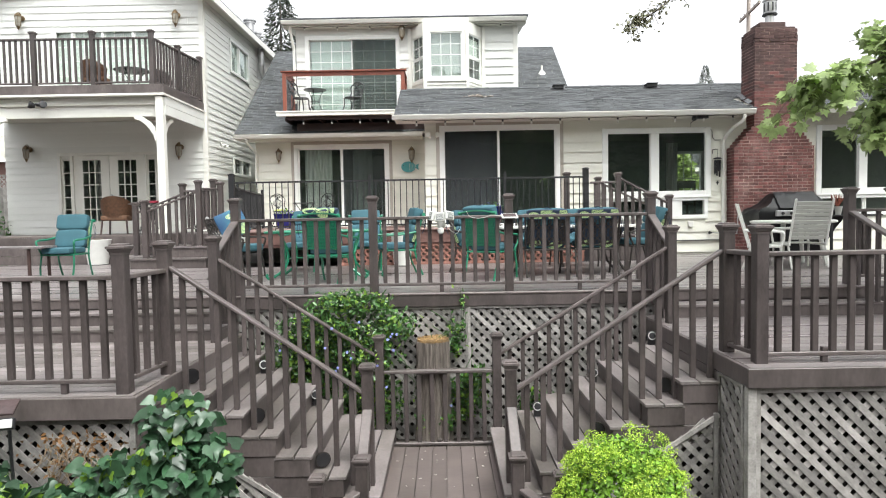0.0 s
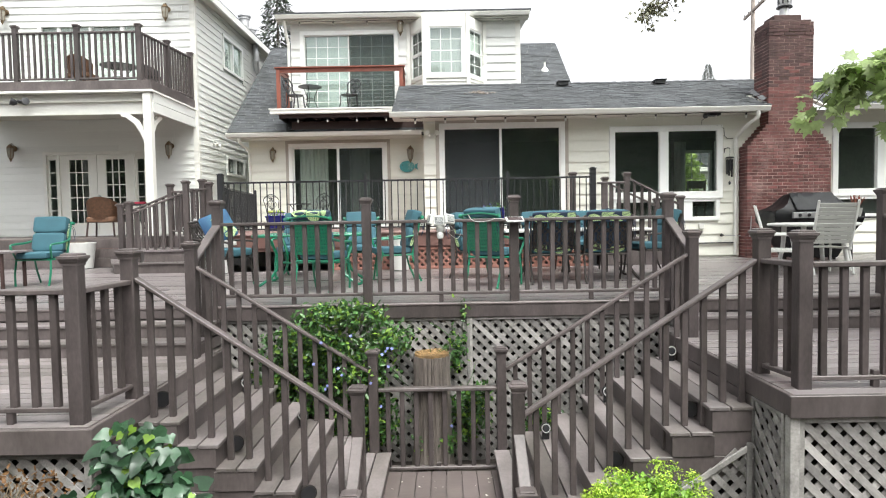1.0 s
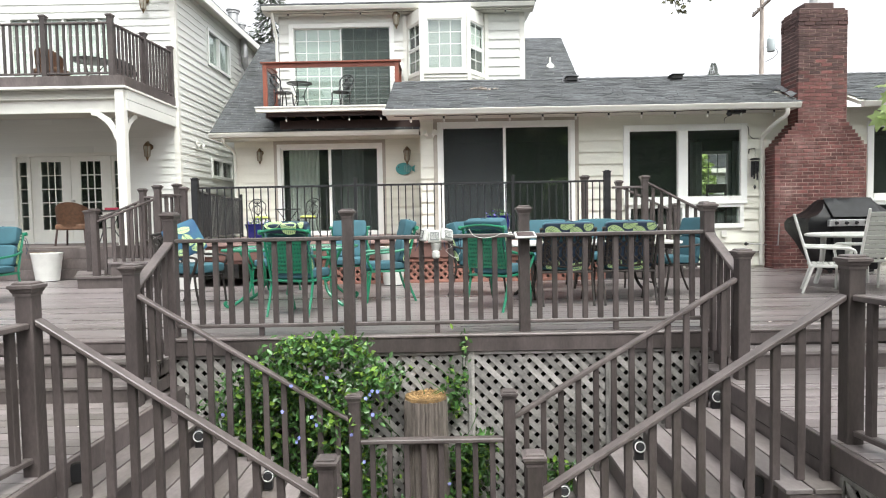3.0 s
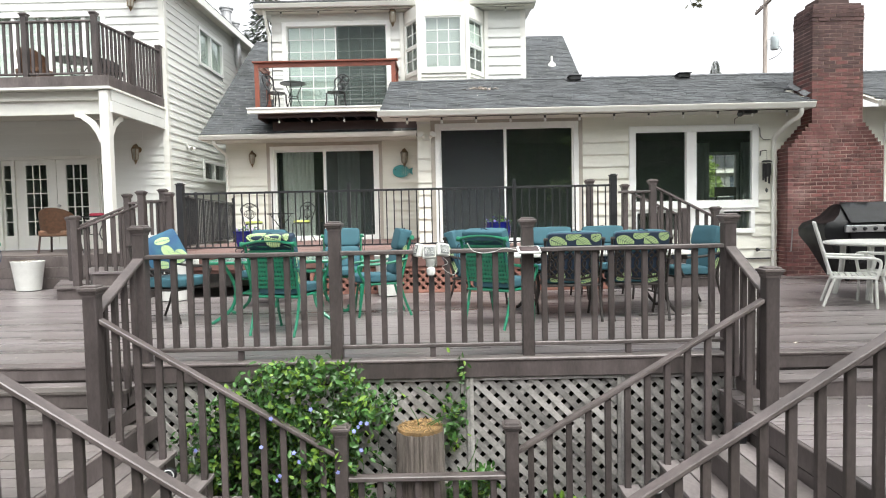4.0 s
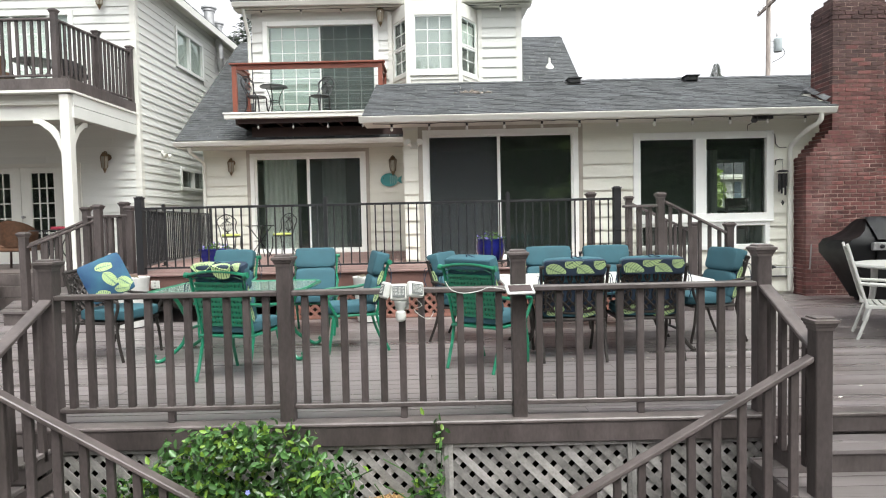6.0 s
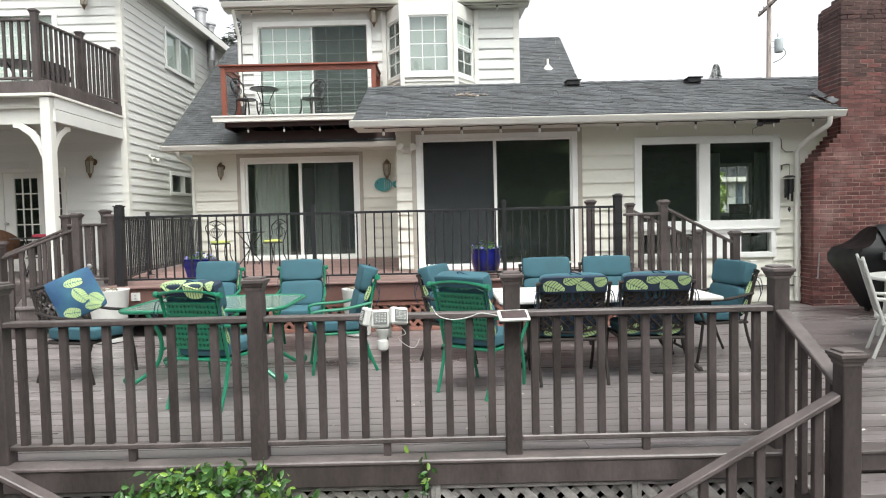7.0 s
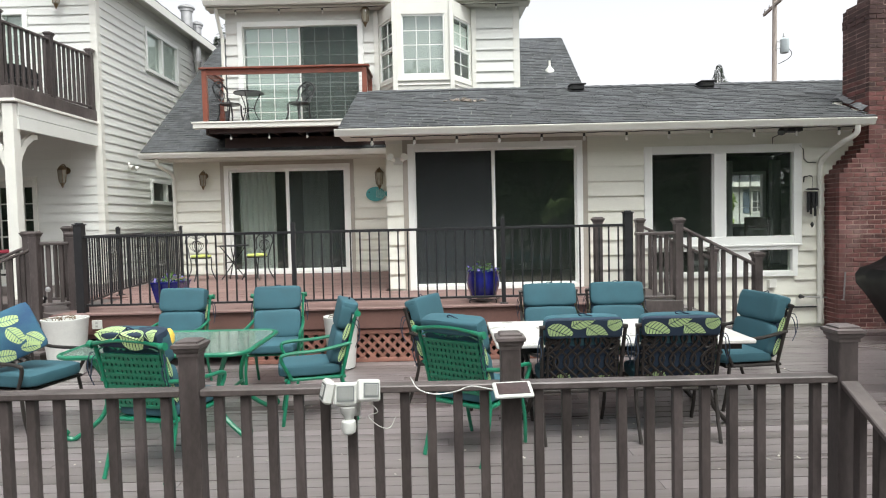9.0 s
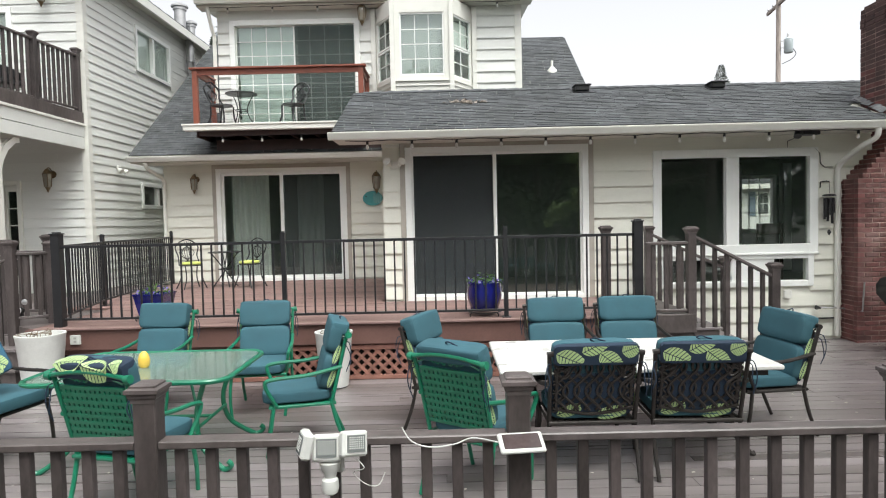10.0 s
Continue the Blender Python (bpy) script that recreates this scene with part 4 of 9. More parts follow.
# landing fronts
r = railing("brown painted railing along the west landing's front", (-5, 6.25, LAND_L))
post(r, -2.2, 6.27, LAND_L - 0.02, 1.155)
for a, b in ((-3.92, -2.2), (-5.64, -3.92), (-7.36, -5.64)):
    post(r, a, 6.27, LAND_L - 0.02, 1.16)
    rail_run(r, (a, 6.27), (b, 6.27), LAND_L + RAIL, LAND_L + RAIL, n=11)
    piece("foot_block", baluster_mesh(0.12), r, pose((a + b) / 2 + 0.4, 6.27, LAND_L))
rail_run(r, (-2.2, 6.27), (-2.14, 6.88), LAND_L + RAIL, LAND_L + RAIL, n=3)
r = railing("brown painted railing along the east landing's front", (4.5, 6.45, LAND_R))
post(r, 2.69, 6.44, LAND_R - 0.02, 1.11)
for a, b in ((2.69, 4.4), (4.4, 6.1)):
    post(r, b, 6.44, LAND_R - 0.02, 1.11)
    rail_run(r, (a, 6.44), (b, 6.44), LAND_R + RAIL_E, LAND_R + RAIL_E, n=11)
    piece("foot_block", baluster_mesh(0.12), r, pose((a + b) / 2 - 0.35, 6.44, LAND_R))
rail_run(r, (2.69, 6.44), (2.63, 6.88), LAND_R + RAIL_E, LAND_R + RAIL_E, n=2)
# end of the wide east steps
r = railing("brown railing at the end of the wide east steps", (5.1, 9, LAND_R))
post(r, 5.08, 9.1, -0.02, 1.18)
post(r, 5.6, 9.1, -0.02, 1.18)
post(r, 5.12, 8.3, LAND_R, 1.11)
rail_run(r, (5.08, 9.1), (5.6, 9.1), RAIL, RAIL, n=2)
rail_run(r, (5.08, 9.1), (5.12, 8.3), RAIL - 0.02, LAND_R + RAIL_E, foot=lambda s: LAND_R + 0.15, n=4, bottom=False)


# black metal fence of the upper deck
def fence(label, pts, z):
    f = thing("metal_fence", (*pts[0], z), label, "fence")
    for (xa, ya), (xb, yb) in zip(pts, pts[1:]):
        L = math.hypot(xb - xa, yb - ya)
        ang = math.degrees(math.atan2(yb - ya, xb - xa))
        for zz, hh in ((z + 0.95, 0.032), (z + 0.1, 0.025)):
            part("rail", bar((xa, ya, zz), (xb, yb, zz), 0.032, hh, 0.002), iron_black, f)
        n = round(L / 0.117)
        for i in range(1, n):
            t = i / n
            piece("baluster", baluster_mesh(0.85, iron_black, 0.018, 0.018), f, pose(xa + (xb - xa) * t, ya + (yb - ya) * t, z + 0.09, 0, 0, ang))
    return f


def iron_post(f, x, y, z, h, w=0.05):
    bm = boxes((-w / 2, w / 2, -w / 2, w / 2, 0, h), (-w, w, -w, w, 0, 0.012), (-w * 0.6, w * 0.6, -w * 0.6, w * 0.6, h, h + 0.015), (-w * 0.35, w * 0.35, -w * 0.35, w * 0.35, h + 0.015, h + 0.03), bevel=0.002)
    piece("post", mesh("post", bm, iron_black), f, pose(x, y, z))


f = fence("black metal fence on the front of the red deck", [(-3.8, 13.64), (-1.17, 13.64), (1.41, 13.64), (2.95, 13.64)], DECK_D)
for x in (-1.17, 1.41):
    iron_post(f, x, 13.64, DECK_D, 1.03)
for x in (-3.8, 2.95):
    iron_post(f, x, 13.64, 0, DECK_D + 1.08, 0.1)
f = fence("black metal fence along the side of the red deck", [(-3.85, 13.7), (-4.33, 15.6), (-4.75, 18.9)], DECK_D)
iron_post(f, -4.33, 15.6, DECK_D, 1.03)
iron_post(f, -4.75, 18.95, DECK_D, 1.03)


# ---- lattice ----
def lattice(label, F, outline, mat, pitch=0.125, width=0.042, frame_w=0.06, group="lattice panels"):
    """Crossed slats clipped to a convex outline (u, z) on the plane of F, with a frame round it."""
    us, zs = [p[0] for p in outline], [p[1] for p in outline]
    t = thing("lattice_panel", F @ Vector((min(us), 0, min(zs))), label, "lattice", group)
    me = mesh("slat", boxes((0, 1, -0.005, 0.004, -width / 2, width / 2)), mat)
    n = len(outline)

    def clip(o, d):
        lo, hi = -1e9, 1e9
        for i in range(n):
            (ax, az), (bx, bz) = outline[i], outline[(i + 1) % n]
            nx, nz = -(bz - az), bx - ax
            den = d[0] * nx + d[1] * nz
            num = (ax - o[0]) * nx + (az - o[1]) * nz
            if abs(den) < 1e-9:
                continue
            s = num / den
            if den > 0:
                lo = max(lo, s)
            else:
                hi = min(hi, s)
        return lo, hi
    q = math.sqrt(0.5)
    for k, (sx, sz, dy) in enumerate(((q, q, 0.0), (q, -q, -0.011))):
        span = (max(us) - min(us)) + (max(zs) - min(zs))
        i = -int(span / pitch) - 1
        while i * pitch < span:
            o = (min(us) + i * pitch, min(zs) if k == 0 else max(zs))
            lo, hi = clip(o, (sx, sz))
            if hi - lo > 0.05:
                a = (o[0] + sx * lo, o[1] + sz * lo)
                m = F @ pose(a[0], dy, a[1], 0, -45 if k == 0 else 45, 0)
                piece("slat", me, t, stretched(m, hi - lo, 1, 1))
            i += 1
    for i in range(n):
        (ax, az), (bx, bz) = outline[i], outline[(i + 1) % n]
        L = math.hypot(bx - ax, bz - az)
        bm = boxes((0, L, -0.03 - 0.003 * (i % 2), -0.012 - 0.003 * (i % 2), 0.0, frame_w), bevel=0.003)
        bmesh.ops.transform(bm, matrix=F @ pose(ax, 0, az, 0, -math.degrees(math.atan2(bz - az, bx - ax)), 0), verts=bm.verts[:])
        part("frame_board", bm, mat, t)
    return t


# unseen boards added to darken the space behind the lattice
for nm, b in (("skirt_landing_end_east", (6.2, 6.24, 6.34, 8.93, -2.9, LAND_R - 0.2)), ("skirt_landing_end_west", (-7.34, -7.3, 6.25, 8.93, -2.9, LAND_L - 0.2)),
              ("skirt_deck_end_east", (9.4, 9.44, 8.96, 15.2, -2.9, -0.2)), ("skirt_deck_end_west", (-9.44, -9.4, 8.96, 15.2, -2.9, -0.2)), ("foundation", (-9.4, 9.4, 15.2, 15.34, -2.9, -0.21)),
              ("skirt_deck_front_east", (6.24, 9.4, 8.94, 8.97, -2.9, -0.2)), ("skirt_deck_front_west", (-9.4, -7.34, 8.94, 8.97, -2.9, -0.2))):
    slab(nm, *b, paint_brown, "brown boards closing the space under the decks", "trim")
lat_z0, lat_z1 = -1.85, -0.162
for a, b in ((-2.28, -0.9), (-0.9, 0.5), (0.5, 1.75), (1.75, 2.72)):
    lattice("weathered grey diagonal lattice under the main deck", facade(0, 8.95), [(a, lat_z0), (b, lat_z0), (b, lat_z1), (a, lat_z1)], lattice_grey, pitch=0.124, width=0.05, frame_w=0.03)
lattice("red stained diagonal lattice under the fenced deck", facade(0, 13.6), [(-1.8, 0.0), (2.9, 0.0), (2.9, 0.4), (-1.8, 0.4)], lattice_red, pitch=0.125, frame_w=0.05)
for a, b in ((2.58, 4.4), (4.4, 6.2)):
    lattice("weathered grey lattice under the east landing", facade(0, 6.31), [(a, -2.9), (b, -2.9), (b, LAND_R - 0.152), (a, LAND_R - 0.152)], lattice_grey, pitch=0.129, width=0.052, frame_w=0.045)
lattice("weathered grey lattice on the east landing's side", facade(2.545, 0, -90), [(-6.79, -2.9), (-6.34, -2.9), (-6.34, LAND_R - 0.15), (-6.79, LAND_R - 0.15)], lattice_grey, pitch=0.129, width=0.05, frame_w=0.03)
for a, b in ((-3.9, -2.1), (-5.6, -3.9), (-7.3, -5.6)):
    lattice("weathered grey lattice under the west landing", facade(0, 6.22), [(a, -2.9), (b, -2.9), (b, LAND_L - 0.167), (a, LAND_L - 0.167)], lattice_grey, pitch=0.129, width=0.05, frame_w=0.045)
tagged(part("corner_post", boxes((2.52, 2.585, 6.262, 6.33, -2.9, LAND_R - 0.152), bevel=0.004), lattice_grey), "weathered grey corner board of the east landing", "trim", kind="structure")
lattice("weathered lattice below the east flight, its top raking", facade(0, 6.764), [(1.2, -2.7), (2.5, -2.7), (2.5, -0.79), (1.2, -1.63)], lattice_grey, pitch=0.129, width=0.05, frame_w=0.04)
tagged(part("skirt_landing_west", boxes((-2.1, -2.07, 6.2, 6.785, -2.9, LAND_L - 0.165), bevel=0.004), paint_brown), "brown board closing the west landing beside the flight", "trim", kind="structure")
lattice("weathered lattice below the west flight, its top raking", facade(0, 6.764), [(-2.06, -2.7), (-0.7, -2.7), (-0.7, -1.76), (-2.06, -0.87)], lattice_grey, pitch=0.129, width=0.05, frame_w=0.04)


# ---- brick chimney ----
CX0, CX1, SX0, SX1, CY, SB = 6.4, 8.1, 6.82, 7.72, 15.0, 15.62


def chimney():
    c = thing("chimney", (7.25, 15.2, -0.3), "red brick chimney with corbelled shoulders and sooty top", "chimney", kind="structure")
    H, B, M = 0.068, 0.208, 0.014
    zs = -0.1 + H * 34
    core = boxes((CX0 + 0.005, CX1 - 0.005, CY + 0.005, 15.38, -0.3, zs), (SX0 + 0.005, SX1 - 0.005, CY + 0.005, SB - 0.005, zs + 7 * H, 4.72))
    me = mesh("brick", boxes((0, B - M, 0, 0.09, 0, H - M), bevel=0.004), brick)
    rest, sooty = bmesh.new(), bmesh.new()
    rnd = random.Random(4)
    k, z = 0, -0.1
    shoulder = []
    count = 0
    while z < 4.7:
        if z < zs - 0.01:
            x0, x1, back = CX0, CX1, 15.38
        elif z < zs + 6.9 * H:
            t = (z - zs) / (7 * H)
            x0, x1, back = CX0 + (SX0 - CX0) * t, CX1 + (SX1 - CX1) * t, 15.38
            shoulder.append((x0, x1, z))
        else:
            x0, x1, back = SX0, SX1, SB
        out = 0.01 if z > 4.4 and z < 4.54 else 0.0
        x0, x1 = x0 - out, x1 + out
        u = x0 - (B / 2 if k % 2 else 0)
        while u < x1 - 0.02:
            a, b = max(u, x0), min(u + B, x1)
            if b - a > 0.03:
                j = rnd.uniform(-0.003, 0.002)
                if z < 2.35 and 6.45 < a < 8.0 and count < 298 and b - a > 0.08:
                    piece("brick", me, c, stretched(pose(a, CY - out + j, z), (b - a - M) / (B - M), 1, 1))
                    count += 1
                else:
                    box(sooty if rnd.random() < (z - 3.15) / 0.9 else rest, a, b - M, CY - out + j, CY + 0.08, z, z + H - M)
            u += B
        for xs, sgn in ((x0, 1), (x1, -1)):
            v = CY + 0.092
            while v < back - 0.03:
                e = min(v + B, back)
                j = rnd.uniform(-0.003, 0.002)
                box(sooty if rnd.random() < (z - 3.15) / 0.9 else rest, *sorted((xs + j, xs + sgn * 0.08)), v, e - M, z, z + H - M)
                v += B
        k += 1
        z += H
    part("brick_run", rest, brick_rest, c, kind="stuff")
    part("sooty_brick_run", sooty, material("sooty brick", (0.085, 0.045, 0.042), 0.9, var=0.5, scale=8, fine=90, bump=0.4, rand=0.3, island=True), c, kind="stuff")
    for x0, x1, zz in shoulder:
        box(core, x0 + 0.005, x1 - 0.005, CY + 0.005, 15.38, zz, zz + H)
    part("mortar_core", core, mortar, c)
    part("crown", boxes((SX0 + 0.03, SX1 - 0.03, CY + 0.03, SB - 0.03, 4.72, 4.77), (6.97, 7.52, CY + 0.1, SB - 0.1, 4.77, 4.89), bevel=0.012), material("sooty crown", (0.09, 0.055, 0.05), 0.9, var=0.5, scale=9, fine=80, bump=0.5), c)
    part("flue_pipe", lathe([(0.1, 4.89), (0.09, 5.08)], 18, m=pose(7.28, 15.3, 0)), metal_grey, c, smooth=True)
    part("flue_collar", lathe([(0.15, 5.08), (0.155, 5.095), (0.15, 5.11)], 20, m=pose(7.28, 15.3, 0)), iron_black, c, smooth=True)
    part("flue_cap", lathe([(0.125, 5.11), (0.128, 5.12), (0.128, 5.36), (0.15, 5.38), (0.15, 5.4), (0.05, 5.43)], 20, m=pose(7.28, 15.3, 0)), metal_grey, c, smooth=True)
    for k in range(9):
        part("vent_slot", boxes((-0.014, 0.014, -0.006, 0.006, 5.15, 5.33), bevel=0.002), iron_black, c).matrix_basis = pose(7.28, 15.3, 0, 0, 0, k * 40) @ pose(0, -0.128, 0)
    bm = bmesh.new()
    for i in range(9):
        box(bm, -0.02, 0.08, 0, 0.08, 0, 0.008, pose(6.66 + 0.012 * i, EY + 0.1 + i * 0.09, EZ + 0.12 + i * 0.038, rnd.uniform(10, 35), rnd.uniform(-40, -15), rnd.uniform(-15, 15)))
    part("flashing", bm, flashing_lead, c)


chimney()


# ---- upper balcony of the house ----
def small_balcony():
    b = thing("balcony", (-2.4, 18.6, 3.3), "small balcony with red-brown posts and steel cable rails", "balcony", kind="structure")
    x0, x1, y0, y1, zf = -3.9, -0.72, 18.12, 19.16, 3.72
    part("floor", boxes((x0, x1, y0, y1, zf - 0.05, zf), bevel=0.004), board_red, b)
    part("fascia_gutter", boxes((x0 - 0.15, x1 + 0.02, y0 - 0.12, y0 - 0.01, zf - 0.14, zf - 0.02), (x0 - 0.17, x1 + 0.02, y0 - 0.14, y0 - 0.12, zf - 0.05, zf - 0.015), bevel=0.006), trim_white, b)
    part("rim_board", boxes((x0 + 0.1, x1, y0 + 0.03, y0 + 0.07, zf - 0.22, zf - 0.05)), dark_wood, b)
    for i in range(8):
        x = x0 + 0.05 + i * (x1 - x0 - 0.1) / 7
        part("joist", boxes((x - 0.02, x + 0.02, y0 + 0.07, y1, zf - 0.24, zf - 0.05)), dark_wood, b)
    # dark bar added for the deep shade under the balcony, out to the eave
    part("beam", boxes((x0 + 0.25, -0.17, 18.6, 18.7, zf - 0.46, zf - 0.25), bevel=0.004), dark_wood, b)
    zt = 4.72
    for x, y in ((x0 + 0.05, y0 + 0.05), (x1 - 0.05, y0 + 0.05), (x0 + 0.05, y1 - 0.06), (x1 - 0.05, y1 - 0.06)):
        part("post", boxes((x - 0.045, x + 0.045, y - 0.045, y + 0.045, zf, zt - 0.02), bevel=0.004), red_wood, b)
    part("top_rail", boxes((x0 - 0.04, x1 + 0.05, y0 - 0.02, y0 + 0.12, zt, zt + 0.035), bevel=0.005), red_wood, b)
    part("sub_rail", boxes((x0 + 0.09, x1 - 0.09, y0 + 0.03, y0 + 0.07, zt - 0.1, zt)), red_wood, b)
    for x in (x0 + 0.05, x1 - 0.05):
        part("side_rail", boxes((x - 0.06, x + 0.06, y0 + 0.12, y1, zt, zt + 0.035), bevel=0.005), red_wood, b)
        part("side_sub_rail", boxes((x - 0.02, x + 0.02, y0 + 0.1, y1 - 0.1, zt - 0.1, zt)), red_wood, b)
    for k in range(9):
        z = zf + 0.08 + k * 0.092
        part("cable", tube([(x0 + 0.09, y0 + 0.05, z), (x1 - 0.09, y0 + 0.05, z)], 0.0025, 5), steel_cable, b)
        for x in (x0 + 0.05, x1 - 0.05):
            part("cable", tube([(x, y0 + 0.09, z), (x, y1 - 0.1, z)], 0.0025, 5), steel_cable, b)


small_balcony()
tagged(part("curtain", boxes((-3.36, -2.2, 19.315, 19.325, 3.76, 5.83)), blind_pale), "pale green drawn curtain behind the balcony door", "curtain")
tagged(part("blind", boxes((-2.2, -0.98, 19.315, 19.325, 3.76, 5.83)), material("grey-green blind", (0.2, 0.25, 0.24), 0.7, var=0.2, scale=3)), "grey-green lowered blind behind the balcony door", "blind")


def curtain(x0, x1, y, z0, z1, label, mat, waves=7, amp=0.03):
    bm = bmesh.new()
    n = waves * 10
    top, low = [], []
    for i in range(n + 1):
        t = i / n
        x = x0 + (x1 - x0) * t
        a = math.sin(t * waves * 2 * math.pi + 0.6 * math.sin(t * 9))
        top.append(bm.verts.new((x, y + amp * a, z1)))
        low.append(bm.verts.new((x, y + amp * 1.2 * a + 0.01 * math.sin(t * 31), z0)))
    for i in range(n):
        bm.faces.new((low[i], low[i + 1], top[i + 1], top[i]))
    bmesh.ops.solidify(bm, geom=bm.faces[:], thickness=0.004)
    tagged(part("curtain", bm, mat, smooth=True), label, "curtain")


curtain(-3.62, -2.86, 19.315, 0.7, 2.85, "pale sheer curtain drawn aside behind a patio door", curtain_pale)
curtain(-2.28, -1.74, 19.315, 0.7, 2.85, "pale curtain gathered behind a patio door", curtain_pale, 4)
curtain(7.34, 7.58, 18.8, 0.7, 2.8, "grey curtain gathered beside the far window", curtain_pale, 3)
curtain(6.3, 6.6, 18.8, 0.7, 2.8, "grey curtain beside the far window", curtain_pale, 4)


def room_chair(x, y, turn):
    c = thing("dining_chair", (0, 0, 0), "dark wooden dining chair inside the house", "chair")
    part("seat", boxes((-0.22, 0.22, -0.22, 0.2, 0.42, 0.46), bevel=0.01), dark_wood, c)
    for sx in (-1, 1):
        part("leg", boxes((sx * 0.2 - 0.02, sx * 0.2 + 0.02, -0.21, -0.17, 0, 0.42)), dark_wood, c)
        part("back_leg", boxes((sx * 0.2 - 0.02, sx * 0.2 + 0.02, 0.17, 0.21, 0, 1.0), bevel=0.005), dark_wood, c)
    part("top_rail", boxes((-0.18, 0.18, 0.175, 0.205, 0.82, 1.0), bevel=0.01), dark_wood, c)
    part("mid_rail", boxes((-0.18, 0.18, 0.18, 0.2, 0.6, 0.66), bevel=0.005), dark_wood, c)
    c.matrix_basis = pose(x, y, 0.662, 0, 0, turn)


room_chair(5.95, 16.7, 185)


# ---- porch of the left wing ----
def porch():
    b = thing("porch", (-8.6, 17, 0.4), "white porch with a railed balcony above it", "porch", kind="structure")
    part("porch_floor", boxes((-11.2, -5.9, 15.45, YW - 0.01, 0.42, 0.62)), board_landing, b)
    part("balcony_floor", boxes((-11.2, -6.045, 15.905, YW - 0.04, 3.9, 3.976)), board_landing, b)
    part("grey_fascia", boxes((-11.2, -6.042, 15.87, 15.9, 3.8, 4.0), (-6.04, -6.0, 15.87, YW - 0.04, 3.8, 4.0), bevel=0.004), paint_brown, b)
    part("ledge", boxes((-11.2, -5.97, 15.82, 15.9, 3.74, 3.79), (-6.03, -5.972, 15.902, YW - 0.04, 3.742, 3.788), bevel=0.006), trim_white, b)
    part("soffit_board", boxes((-11.2, -6.07, 15.9, 16.03, 3.742, 3.76)), soffit_paint, b)
    part("beam_board", boxes((-11.2, -6.07, 16.03, 16.09, 3.3, 3.74), bevel=0.004), trim_white, b)
    part("side_board", boxes((-6.06, -6.0, 15.96, YW - 0.04, 3.32, 3.53), (-6.06, -6.0, 15.96, YW - 0.04, 3.54, 3.74), bevel=0.004), siding_white, b)
    part("porch_ceiling", boxes((-11.2, -6.06, 15.96, YW - 0.04, 3.56, 3.6)), soffit_paint, b)
    for x in (-6.12, -10.2):
        part("column", boxes((x - 0.085, x + 0.085, 15.86, 16.028, 0.62, 3.72), (x - 0.11, x + 0.11, 15.84, 16.05, 0.62, 0.75), bevel=0.008), trim_white, b)
        for sx, sy in ((-1, 0), (1, 0), (0, 1)):
            if x == -6.12 and sx == 1:
                continue
            bm = bmesh.new()
            pts = [(-0.02, 0.56), (0.05, 0.56), (0.1, 0.4), (0.22, 0.22), (0.4, 0.09), (0.5, 0.07), (0.5, -0.01), (0.36, 0.0), (0.16, 0.13), (0.04, 0.3)]
            fr = [bm.verts.new((0.085 + u, -0.035, 3.3 - v)) for u, v in pts]
            bk = [bm.verts.new((0.085 + u, 0.035, 3.3 - v)) for u, v in pts]
            bm.faces.new(fr), bm.faces.new(bk[::-1])
            for i in range(len(pts)):
                j = (i + 1) % len(pts)
                bm.faces.new((fr[i], bk[i], bk[j], fr[j]))
            bmesh.ops.transform(bm, matrix=pose(x, 15.945, 0, 0, 0, 180 if sx < 0 else (90 if sy else 0)), verts=bm.verts[:])
            part("bracket", bm, trim_white, b)
    r = railing("brown railing round the wing's upper balcony", (-8.6, 15.95, 4.0), "balcony railings")
    xs = [-6.28, -7.61, -8.94, -10.27]
    for x in xs:
        post(r, x, 15.96, 3.98, 1.24)
    for a, bb in zip(xs, xs[1:]):
        rail_run(r, (bb, 15.96), (a, 15.96), 5.06, 5.06, n=9, drop=0.98)
    post(r, -6.16, 17.1, 3.98, 1.2)
    post(r, -6.05, 18.18, 3.98, 1.2)
    rail_run(r, (-6.28, 15.96), (-6.16, 17.1), 5.06, 5.06, n=8, drop=0.98)
    rail_run(r, (-6.16, 17.1), (-6.05, 18.18), 5.06, 5.06, n=8, drop=0.98)


porch()
skirt = thing("porch_skirt", (-8.5, 15.44, 0), "brown boards facing the front of the raised porch", "trim", kind="structure")
for k in range(3):
    part("board", boxes((-11.2, -5.92, 15.41, 15.44, 0.004 + k * 0.2, 0.196 + k * 0.2), bevel=0.004), paint_brown, skirt)


# deck between porch and fenced deck, and its corner steps
link_pts = [(-4.07, 13.62), (-4.07, 19.1), (-5.9, 19.1), (-5.9, 15.0), (-5.25, 14.9), (-4.5, 13.95)]
tagged(part("floor_link_deck", prism(link_pts[::-1], DECK_D - 0.25, DECK_D - 0.03), paint_brown), "brown deck joining porch and fenced deck", "deck", kind="structure")


